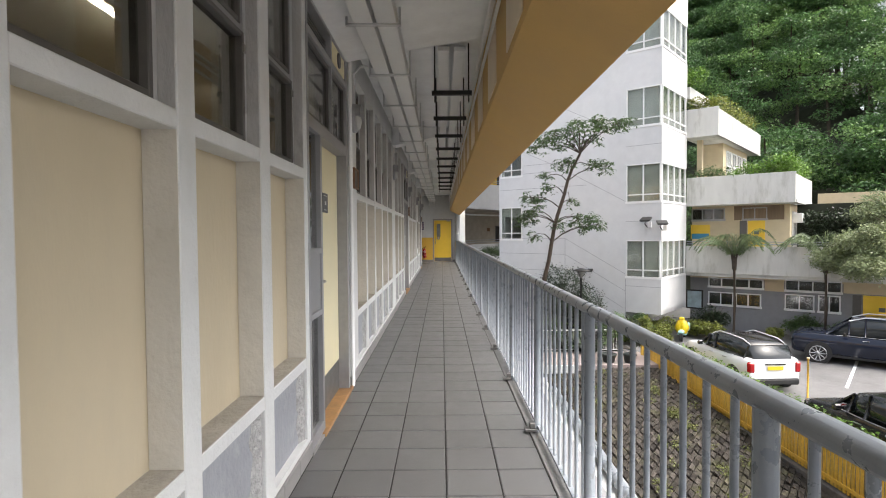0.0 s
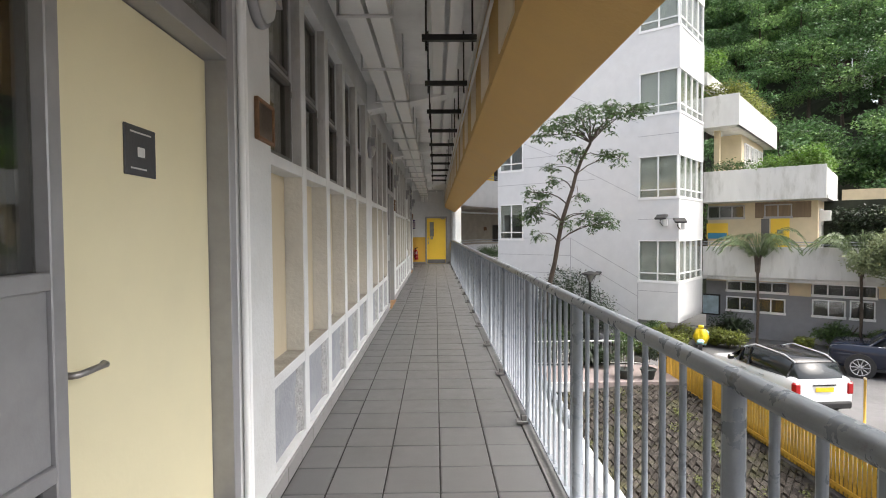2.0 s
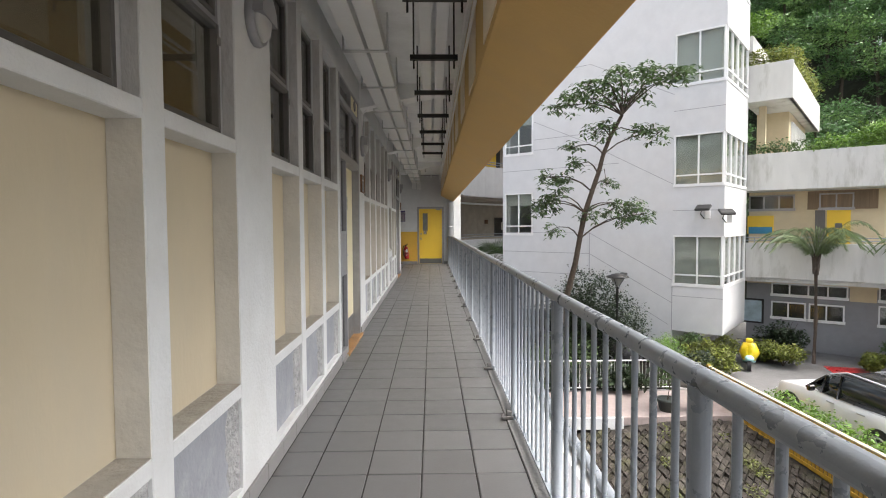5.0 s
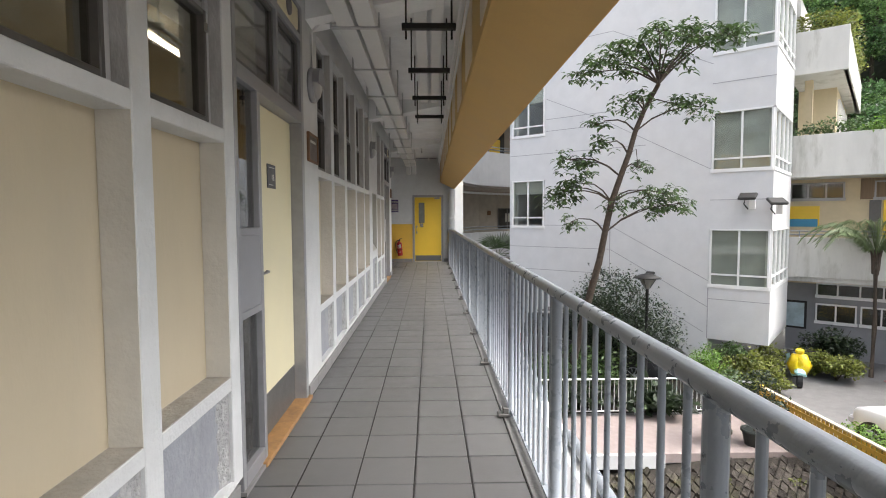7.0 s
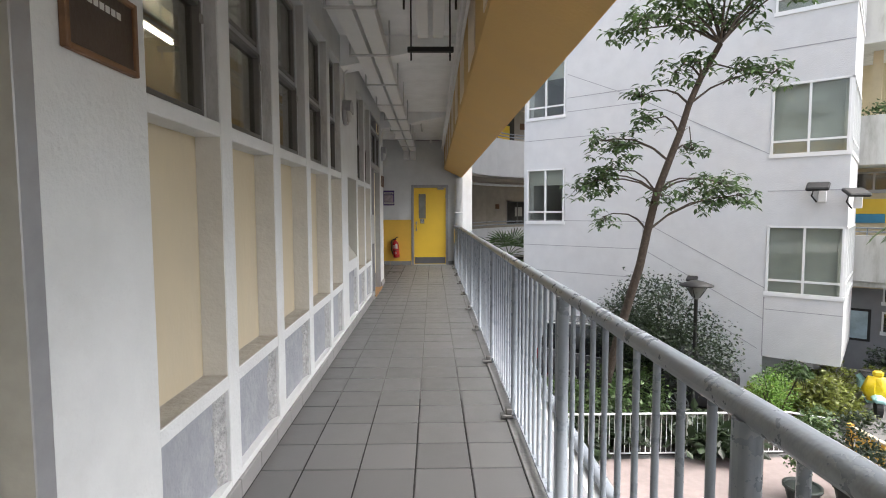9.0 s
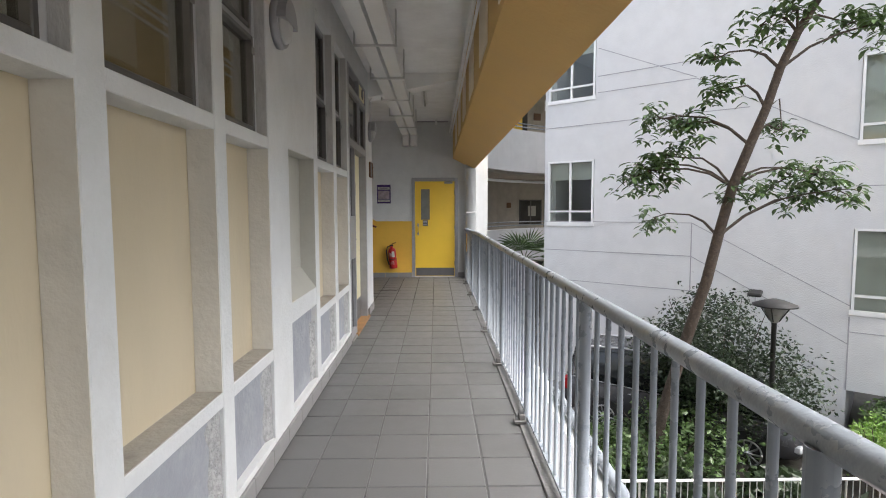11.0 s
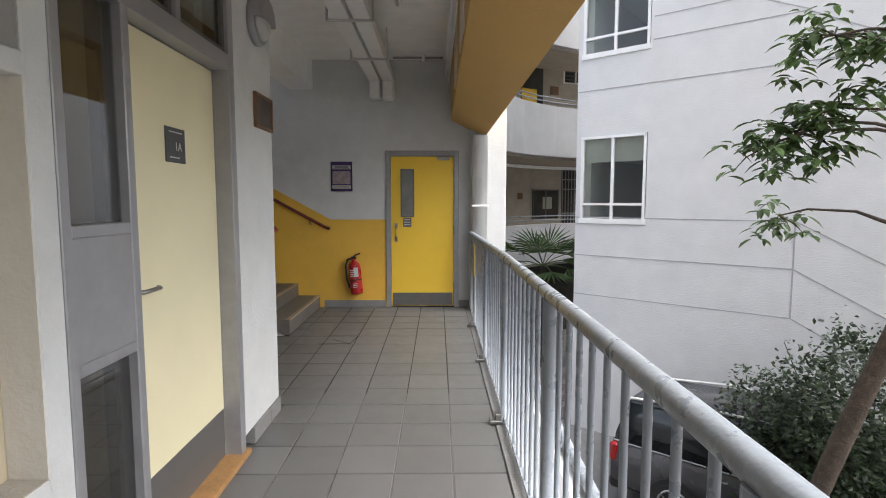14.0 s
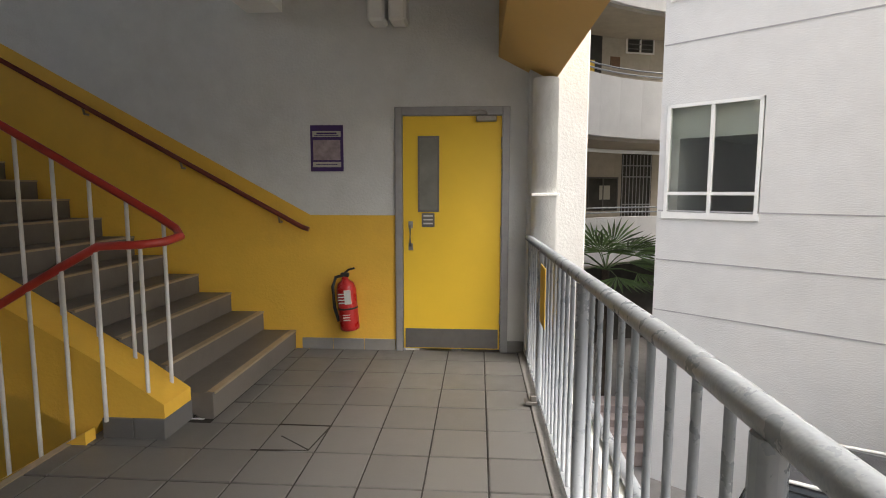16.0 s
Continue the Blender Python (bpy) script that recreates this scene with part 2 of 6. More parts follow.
def bar(pts, r, seg=8, r1=None):
    return tube(bmesh.new(), pts, r, seg, r1)


def prism(bm, outline, z0, z1):
    """A plan outline raised from z0 to z1."""
    lo = [bm.verts.new((x, y, z0)) for x, y in outline]
    hi = [bm.verts.new((x, y, z1)) for x, y in outline]
    n = len(lo)
    bm.faces.new(lo[::-1])
    bm.faces.new(hi)
    for i in range(n):
        bm.faces.new((lo[i], lo[(i + 1) % n], hi[(i + 1) % n], hi[i]))
    bmesh.ops.recalc_face_normals(bm, faces=bm.faces)
    return bm


def lathe(bm, profile, seg=16, at=(0, 0, 0)):
    """A profile of (radius, height) turned about a vertical line."""
    rings = []
    for r, z in profile:
        rings.append([bm.verts.new((at[0] + r * math.cos(2 * math.pi * k / seg), at[1] + r * math.sin(2 * math.pi * k / seg), at[2] + z)) for k in range(seg)])
    for a, b in zip(rings, rings[1:]):
        for k in range(seg):
            f = bm.faces.new((a[k], a[(k + 1) % seg], b[(k + 1) % seg], b[k]))
            f.smooth = True
    bm.faces.new(rings[0][::-1])
    bm.faces.new(rings[-1])
    return bm


def moved(bm, m):
    bm.transform(m)
    return bm


rng = random.Random(7)

# ---- the corridor wall with its panels, windows and doors ----
XW = -0.862          # front face of the wall's grid
XB = -1.062          # its back
PANELS = [(-1.37, -0.70), (-0.58, 0.21), (0.33, 1.01), (1.12, 1.80), (1.925, 2.60), (2.74, 3.40),
          (5.465, 6.13), (6.24, 6.90), (7.02, 7.71), (7.83, 8.50), (8.645, 9.34),
          (9.91, 10.57), (10.69, 11.34), (11.46, 12.13),
          (14.25, 14.89), (15.03, 15.71), (15.86, 16.58), (16.71, 17.45), (17.57, 18.17),
          (18.57, 19.28), (19.40, 20.07), (20.20, 20.82)]
BLANK = 18.57
DOORS = [(3.48, 4.95), (12.25, 13.72), (20.92, 22.32)]
PIERS = [(4.95, 5.465), (9.34, 9.91), (13.72, 14.25), (18.17, 18.57), (22.32, 22.97)]
WALL_TOP = 3.27
YE = 26.58            # face of the end wall

wall_west = empty("wall_west", (XW, 10, 0), kind="structure", label="white painted concrete grid wall with cream panels")
gaps = sorted(PANELS + DOORS)
solids = []
edge = -3.0
for a, b in gaps:
    solids.append((edge, a))
    edge = b
solids.append((edge, 22.97))
bm = bmesh.new()
for a, b in solids:
    if b - a > 0.01:
        box(bm, XB, XW, a, b, 0.10, WALL_TOP, 0.004)
for a, b in PANELS:
    e = 0.002
    blank = a == BLANK
    box(bm, XB, XW - 0.002, a - e, b + e, 0.10, 0.135)
    box(bm, XB, XW - 0.002, a - e, b + e, *((0.71, 0.845) if blank else (0.585, 0.650)), 0.004)
    box(bm, XB, XW - 0.002, a - e, b + e, *((1.818, 1.86) if blank else (1.77, 1.835)), 0.004)
    box(bm, XB, XW - 0.002, a - e, b + e, 2.98, WALL_TOP)
    if blank:
        box(bm, XB, XW - 0.002, a - e, b + e, 1.855, 2.99)
for a, b in DOORS:
    box(bm, XB, XW - 0.002, a - 0.002, b + 0.002, 2.98, WALL_TOP)
grid = part("concrete_grid", bm, M_WHITE, wall_west)
grid.matrix_parent_inverse = wall_west.matrix_world.inverted()


def under(ob, parent):
    ob.parent = parent
    ob.matrix_parent_inverse = Matrix.LocRotScale(*parent.matrix_basis.decompose()).inverted() if parent.parent is None else (parent.parent.matrix_basis @ parent.matrix_basis).inverted()
    return ob


def piece(name, bm, mat, parent, label=""):
    """A part whose mesh is given in the world's own metres."""
    return under(part(name, bm, mat, None, label), parent)


for a, b in PANELS:
    blank = a == BLANK
    # the flat dusty ledge under each recessed panel
    if blank:
        bm = bmesh.new()
        v = [bm.verts.new(p) for p in ((XW - 0.004, a, 0.846), (XW - 0.004, b, 0.846), (XW - 0.122, b, 1.01), (XW - 0.122, a, 1.01), (XW - 0.122, b, 0.84), (XW - 0.122, a, 0.84))]
        for f in ((0, 1, 2, 3), (0, 3, 5), (1, 4, 2), (2, 4, 5, 3), (0, 5, 4, 1)):
            bm.faces.new([v[i] for i in f])
        piece("panel_sill", bm, M_BLANK, wall_west)
    else:
        piece("panel_sill", boxes((XW - 0.121, XW - 0.006, a, b, 0.648, 0.654)), M_SILL, wall_west)
    piece("upper_panel", boxes((XB + 0.01, XW - 0.12, a, b, 0.650, 1.82 if blank else 1.772)), M_BLANK if blank else M_CREAM, wall_west)
    zt, zb = (1.817, 0.846) if blank else (1.772, 0.655)
    piece("reveal", boxes((XW - 0.118, XW - 0.004, b - 0.004, b + 0.002, zb, zt), (XW - 0.118, XW - 0.004, a - 0.002, a + 0.004, zb, zt)), M_BLANK if blank else M_REVEAL, wall_west)
    if blank:
        piece("recess_head", boxes((XW - 0.118, XW - 0.006, a + 0.004, b - 0.004, 1.814, 1.82)), M_BLANK, wall_west)
    piece("lower_panel", boxes((XB + 0.01, XW - 0.045, a, b, 0.133, 0.712 if blank else 0.587)), M_GREYP, wall_west)
    # ragged mortar fillet down the panel's far edge
    ragged = random.Random(int(a * 100) + 500)
    fillet = bmesh.new()
    cuts = 12
    lo = [fillet.verts.new((XW - 0.044, b - ragged.uniform(0.06, 0.12), 0.135 + 0.45 * k / cuts)) for k in range(cuts + 1)]
    mid = [fillet.verts.new((XW - 0.036 + ragged.uniform(-0.004, 0.004), b - ragged.uniform(0.03, 0.06), 0.135 + 0.45 * k / cuts)) for k in range(cuts + 1)]
    hi = [fillet.verts.new((XW - 0.018, b - 0.001, 0.135 + 0.45 * k / cuts)) for k in range(cuts + 1)]
    for k in range(cuts):
        for ra, rb in ((lo, mid), (mid, hi)):
            fillet.faces.new((ra[k], rb[k], rb[k + 1], ra[k + 1]))
    piece("mortar_fillet", fillet, M_ROUGH, wall_west)

# skirting tiles along the wall's foot
for i, y in enumerate(np.arange(-1.5, 22.9, 0.311)):
    if any(a - 0.28 < y < b - 0.03 for a, b in DOORS):
        continue
    piece("skirting_tile", boxes((XW - 0.1, XW + 0.012, y, min(y + 0.306, 22.97), 0.0, 0.098), bevel=0.003), M_SKIRT, wall_west)


def window_unit(n, a, b):
    w = empty("window_%d" % n, (XW - 0.09, (a + b) / 2, 1.835), kind="structure", label="dark aluminium window with projecting lower sash")
    x0, x1 = XW - 0.13, XW - 0.075
    z0, zm, z1 = 1.835, 2.36, 2.98
    f = 0.035
    piece("window_frame", boxes((x0, x1, a, a + f, zm, z1), (x0, x1, b - f, b, zm, z1), (x0, x1, a + f, b - f, z0, z0 + 0.02), (x0, x1, a + f, b - f, z1 - f, z1), (x0, x1, a + f, b - f, zm, zm + 0.04), bevel=0.003), M_ALU, w)
    piece("pale_jamb", boxes((x0, x1 + 0.012, a, a + f, z0, zm), (x0, x1 + 0.012, b - f, b, z0, zm), bevel=0.003), M_PALEALU, w, "pale anodised jamb of the opening sash")
    piece("window_reveal", boxes((x1 + 0.014, XW - 0.006, b - 0.004, b + 0.001, z0 + 0.004, z1 - 0.004)), M_WORN, w, "weathered grey plaster reveal")
    s = 0.026
    for lo, hi, out in ((z0 + 0.02, zm, 0.018), (zm + 0.04, z1 - f, 0.004)):
        sash = piece("sash", boxes((x0 + 0.01, x1 + out, a + f, a + f + s, lo, hi), (x0 + 0.01, x1 + out, b - f - s, b - f, lo, hi), (x0 + 0.01, x1 + out, a + f + s, b - f - s, lo, lo + s), (x0 + 0.01, x1 + out, a + f + s, b - f - s, hi - s, hi), bevel=0.004), M_DARKALU, w)
        g = piece("pane", boxes((x1 - 0.02, x1 - 0.014, a + f + s, b - f - s, lo + s, hi - s)), M_GLASS, w)
        g.visible_shadow = False
    piece("stay_catch", boxes((x1 + 0.018, x1 + 0.03, b - f - 0.03, b - f - 0.005, zm - 0.10, zm - 0.06), bevel=0.003), M_STEEL, w)


n = 0
for a, b in PANELS:
    if a != BLANK:
        n += 1
        window_unit(n, a, b)


def text_mesh(body, size, m, mat, name, parent):
    cu = bpy.data.curves.new("text", "FONT")
    cu.body, cu.size, cu.extrude = body, size, 0.001
    cu.align_x, cu.align_y = "CENTER", "CENTER"
    tmp = bpy.data.objects.new("text", cu)
    me = bpy.data.meshes.new_from_object(tmp)
    bpy.data.objects.remove(tmp)
    me.transform(m)
    me.materials.append(mat)
    ob = new(name, me)
    return under(ob, parent)


def facing_corridor(x, y, z):
    """Lettering on a surface that looks towards +x."""
    return Matrix.Translation((x, y, z)) @ Matrix(((0, 0, 1, 0), (1, 0, 0, 0), (0, 1, 0, 0), (0, 0, 0, 1)))


M_SIGN = material("dark_grey_sign", (0.05, 0.052, 0.058), 0.4, 0.05, 8)
M_PRINT = material("light_print", (0.6, 0.6, 0.58), 0.6, 0.03, 8)
M_ORANGE = material("orange_sign", (0.62, 0.2, 0.05), 0.5, 0.05, 8)


def door_unit(n, y0, y1, word):
    d = empty("door_%d" % n, (XW - 0.06, (y0 + y1) / 2, 0), kind="structure", label="pale yellow classroom door with dark glazed side panel, closed")
    xf, xb = XW + 0.004, XW - 0.13
    ys = y0 + 0.36            # post between the side panel and the leaf
    bar_ = 0.045
    zp = 0.90 if n == 1 else 0.935
    piece("door_frame", boxes((xb, xf, y0, y0 + bar_, 0.02, 2.98), (xb, xf, ys, ys + bar_, 0.02, 2.12), (xb, xf, y1 - 0.07, y1, 0.02, 2.98), (xb, xf, y0 + bar_, y1 - 0.07, 2.12, 2.20), (xb, xf, y0 + bar_, y1 - 0.07, 2.72, 2.77), (xb, xf, y0 + 0.77, y0 + 0.81, 2.20, 2.72), (xb, xf, y0 + 0.77, y0 + 0.81, 2.77, 2.98), (xb, xf, y0 + bar_, y1 - 0.07, 2.95, 2.98), (xb, xf, y0 + bar_, ys, 0.02, 0.10), (xb, xf, y0 + bar_, ys, zp - 0.04, zp), (xb, xf, y0 + bar_, ys, zp + 0.39, zp + 0.43), bevel=0.003), M_ALU, d)
    piece("side_panel", boxes((xf - 0.05, xf - (0.012 if n == 1 else 0.003), y0 + bar_, ys, zp, zp + 0.39), bevel=0.002), M_ALU, d, "grey metal infill panel")
    for lo, hi in ((0.10, zp - 0.04), (zp + 0.43, 2.12)):
        for k in range(2):
            p = piece("inner_bar", boxes((xb + 0.02, xb + 0.06, y0 + bar_ + 0.02 + 0.27 * k, y0 + bar_ + 0.05 + 0.27 * k, lo, hi)), M_DARKALU, d)
        g = piece("side_pane", boxes((xf - 0.04, xf - 0.034, y0 + bar_, ys, lo, hi)), M_GLASS, d)
    for a, b in ((y0 + bar_, y0 + 0.77), (y0 + 0.81, y1 - 0.07)):
        piece("transom_sash", boxes((xb + 0.02, xf - 0.02, a, a + 0.03, 2.20, 2.72), (xb + 0.02, xf - 0.02, b - 0.03, b, 2.20, 2.72), (xb + 0.02, xf - 0.02, a + 0.03, b - 0.03, 2.20, 2.23), (xb + 0.02, xf - 0.02, a + 0.03, b - 0.03, 2.69, 2.72)), M_DARKALU, d)
        piece("transom_pane", boxes((xf - 0.04, xf - 0.034, a + 0.03, b - 0.03, 2.23, 2.69)), M_GLASS, d)
    for k in range(6):
        piece("louvre_blade", moved(boxes((-0.03, 0.03, y0 + bar_, y0 + 0.77, -0.004, 0.004)), Matrix.Translation((XW - 0.06, 0, 2.79 + 0.026 * k)) @ Matrix.Rotation(radians(35), 4, "Y")), M_DARKALU, d)
    bm = boxes((XW - 0.12, XW - 0.0, y0 + 0.85, y1 - 0.1, 2.785, 2.945), bevel=0.008)
    fan = piece("fan_box", bm, M_PDOOR, d, "cream ventilation fan box")
    bm = bmesh.new()
    bmesh.ops.create_cone(bm, cap_ends=True, segments=20, radius1=0.065, radius2=0.06, depth=0.012, matrix=Matrix.Translation((XW + 0.004, y0 + 1.1, 2.865)) @ Matrix.Rotation(radians(90), 4, "Y"))
    under(part("fan_grille", bm, M_KICK, None), d)
    # the leaf
    xl = XW - 0.085
    leaf = piece("leaf", boxes((xl - 0.045, xl, ys + bar_ + 0.004, y1 - 0.074, 0.03, 2.115), bevel=0.003), M_PDOOR, d)
    piece("kick_plate", boxes((xl - 0.01, xl + 0.003, ys + bar_ + 0.02, y1 - 0.085, 0.035, 0.30)), M_KICK, d)
    yh = ys + bar_ + 0.07
    zh = 1.07 if n == 1 else 1.09
    bm = bmesh.new()
    bmesh.ops.create_cone(bm, cap_ends=True, segments=16, radius1=0.025, radius2=0.025, depth=0.012, matrix=Matrix.Translation((xl + 0.006, yh, zh)) @ Matrix.Rotation(radians(90), 4, "Y"))
    tube(bm, [(xl, yh, zh), (xl + 0.05, yh, zh), (xl + 0.06, yh + 0.012, zh), (xl + 0.06, yh + 0.12, zh), (xl + 0.045, yh + 0.13, zh)], 0.009)
    under(part("handle", bm, M_STEEL, None, "brushed steel lever handle"), d)
    yc = ys + bar_ + 0.485
    zs = 1.61 if n > 1 else 1.595
    sign = piece("sign", boxes((xl, xl + 0.006, yc - 0.09, yc + 0.09, zs, zs + 0.155), bevel=0.002), M_SIGN, d, "small dark grey room sign")
    if word:
        text_mesh(word, 0.055, facing_corridor(xl + 0.0075, yc + 0.02, zs + 0.07), M_PRINT, "lettering", d)
    else:
        piece("lettering", boxes((xl + 0.006, xl + 0.0075, yc - 0.02, yc + 0.02, zs + 0.06, zs + 0.09)), M_PRINT, d)
    piece("small_print", boxes((xl + 0.006, xl + 0.0072, yc - 0.06, yc + 0.06, zs + 0.132, zs + 0.137), (xl + 0.006, xl + 0.0072, yc - 0.06, yc + 0.03, zs + 0.02, zs + 0.025)), M_PRINT, d)
    piece("threshold", boxes((XW - 0.14, XW + 0.03, ys - 0.05, y1 + 0.02, 0.0, 0.03), bevel=0.004), M_THRESH, d, "worn timber threshold")
    piece("sill_block", boxes((XW - 0.14, XW + 0.02, y0 - 0.01, ys - 0.05, 0.0, 0.02)), M_SKIRT, d)


for k, (a, b) in enumerate(DOORS):
    door_unit(k + 1, a, b, ("", "1B", "1A")[k] if k < 3 else "")

# rooms behind the wall, closed and dim
room = boxes((-7.2, -7.0, -3, 22.9, -0.1, 3.4), (-7.2, XB, -3.2, -3.0, -0.1, 3.4), (-7.2, XB, 22.78, 22.95, -0.1, 3.4), (-7.0, XB, 9.55, 9.7, 0, 3.27), (-7.0, XB, 18.3, 18.45, 0, 3.27))
tagged(part("wall_rooms", room, M_INSIDE), "dim painted classroom walls", kind="structure")
tagged(part("floor_rooms", boxes((-7.2, XB + 0.1, -3, 22.9, -0.12, -0.004)), M_INSIDE), "dim classroom floor", kind="structure")
M_TUBE = glow("warm_tube_light", (1.0, 0.86, 0.62), 9.0)


def tube_light(x, y):
    t = empty("tube_light", (x, y, 3.27), "white batten fitting with a lit warm tube", "ceiling light", "classroom tube lights")
    piece("batten", boxes((x - 0.05, x + 0.05, y - 0.6, y + 0.6, 3.20, 3.27), bevel=0.01), M_WFRAME, t)
    piece("tube", bar([(x, y - 0.57, 3.175), (x, y + 0.57, 3.175)], 0.018), M_TUBE, t)


for x in (-2.6, -4.8):
    for y in (1.0, 4.6, 7.6, 11.2, 15.0, 17.6, 20.6):
        tube_light(x, y)

# ---- floor, ceiling, beam ----
floor = empty("floor", (0, 10, 0), kind="structure", label="grey tiled corridor floor with dark joints")
piece("bed", boxes((-1.2, 0.66, -3, 16.4, -0.2, -0.006), (-1.2, 0.66, 23.3, 26.6, -0.2, -0.006), (-2.0, -1.2, 22.98, 26.6, -0.2, -0.006)), M_GROUT, floor)
piece("worn_bed", boxes((-1.2, 0.66, 16.4, 23.3, -0.2, -0.006)), M_GROUTL, floor, "pale worn grout bed")
piece("kerb", boxes((0.606, 0.69, -3, 26.58, -0.006, 0.008), bevel=0.004), M_KERBP, floor, "grey painted kerb under the railing")
piece("gutter", boxes((0.69, 0.90, -3, 26.58, -0.25, -0.03)), M_GREYW, floor)
piece("white_edge", boxes((0.90, 1.06, -3, 27.2, -0.5, -0.10), bevel=0.006), M_WHITE, floor)
for ya, yb in ((-2.5, 5.2), (6.7, 13.2), (13.9, 19.6), (20.4, 26.5)):
    tagged(part("drain_pipe", bar([(1.03, ya, -0.16), (1.03, ya + 0.03, -0.08), (1.03, ya + 0.12, -0.06), (1.03, yb - 0.12, -0.06), (1.03, yb - 0.03, -0.08), (1.03, yb, -0.16)], 0.037), M_RAIL), "grey drain pipe lying along the white slab edge", "pipe", "drain pipes")

ceiling = tagged(part("ceiling", boxes((-1.8, 0.9, 22.9, 26.7, 3.27, 3.45), (-7.2, 0.9, -3, 22.9, 3.27, 3.45), (-5.4, -1.8, 22.9, 26.8, 6.4, 6.6)), M_SOFFIT), "white painted concrete soffit", kind="structure")


def wedge(y0, y1, zl, zr, xl=XW, xr=0.41):
    bm = bmesh.new()
    q = []
    for y in (y0, y1):
        q.append([bm.verts.new(p) for p in ((xl, y, zl), (xr, y, zr), (xr, y, 3.272), (xl, y, 3.272))])
    bm.faces.new(q[0])
    bm.faces.new(q[1][::-1])
    for i in range(4):
        bm.faces.new((q[0][i], q[1][i], q[1][(i + 1) % 4], q[0][(i + 1) % 4]))
    bmesh.ops.recalc_face_normals(bm, faces=bm.faces)
    return bm


for k, (a, b, zl, zr) in enumerate(((0.2, 4.95, 2.97, 3.19), (9.5, 9.8, 2.95, 3.2), (13.85, 14.15, 2.95, 3.2), (18.2, 18.5, 2.95, 3.2), (22.6, 22.9, 2.95, 3.2))):
    tagged(part("trim_beam_%d" % (k + 1), wedge(a, b, zl, zr), M_SOFFIT), "white tapering concrete cantilever beam", kind="structure")

edge_beam = empty("trim_edge_beam", (0.57, 10, 2.27), kind="structure", label="ochre painted edge beam")
bm = bmesh.new()
sec = [(0.41, 2.50), (0.85, 2.27), (0.85, 4.4), (0.41, 4.4)]
qa = [bm.verts.new((x, -3, z)) for x, z in sec]
qb = [bm.verts.new((x, YE, z)) for x, z in sec]
bm.faces.new(qa)
bm.faces.new(qb[::-1])
for i in range(4):
    bm.faces.new((qa[i], qb[i], qb[(i + 1) % 4], qa[(i + 1) % 4]))
bmesh.ops.recalc_face_normals(bm, faces=bm.faces)
piece("beam_body", bm, M_BEAM, edge_beam)
M_BEAMW = material("cream_beam_patch", (0.72, 0.62, 0.48), 0.75, 0.06, 4)
for k in range(20):
    y = -1.2 + 1.34 * k
    piece("white_patch", boxes((0.402, 0.42, y, y + 0.66, 2.56, 3.27)), M_BEAMW, edge_beam)

# cable trunking: two white ducts side by side
trunk = empty("cable_trunking", (-0.48, 12, 2.95), "twin white metal cable trunking under the soffit", "trunking")
for x0, x1 in ((-0.64, -0.50), (-0.47, -0.33)):
    bm = boxes((x0, x1, -2.5, 26.35, 2.95, 3.06), bevel=0.004)
    piece("duct", bm, M_WFRAME, trunk)
    piece("duct_bend", boxes((x0, x1, 26.35, 26.57, 2.74, 3.06), bevel=0.02), M_WFRAME, trunk)
for y in np.arange(-1.0, 26.2, 1.25):
    piece("strap", boxes((-0.70, -0.30, y, y + 0.035, 2.935, 2.952), (-0.70, -0.685, y, y + 0.035, 2.94, 3.27), (-0.315, -0.30, y, y + 0.035, 2.94, 3.27)), M_BALUST, trunk)

# trapeze hangers with threaded rods
for y in np.arange(5.35, 18.0, 1.17):
    h = empty("pipe_hanger", (0.1, y, 3.27), "black steel trapeze hanger on threaded rods", "hanger", "trapeze hangers")
    piece("channel", boxes((-0.10, 0.29, y - 0.022, y + 0.022, 2.77, 2.81)), M_BLACK, h)
    for x in (-0.07, 0.26):
        piece("rod", bar([(x, y, 2.70), (x, y, 3.27)], 0.007, 6), M_BLACK, h)
for x, z, r, nm in ((0.34, 3.02, 0.013, "conduit"), (0.375, 2.95, 0.013, "conduit"), (0.37, 3.10, 0.016, "conduit")):
    tagged(part(nm, bar([(x, 0, z), (x, 26.4, z)], r), M_WFRAME), "white electrical conduit along the beam", "conduit", "conduits")
for x in (0.02, 0.17):
    tagged(part("flat_duct", boxes((x - 0.055, x + 0.055, 5.2, 17.9, 3.15, 3.19), bevel=0.003), M_WFRAME), "flat white metal duct under the soffit", "duct", "flat ducts")

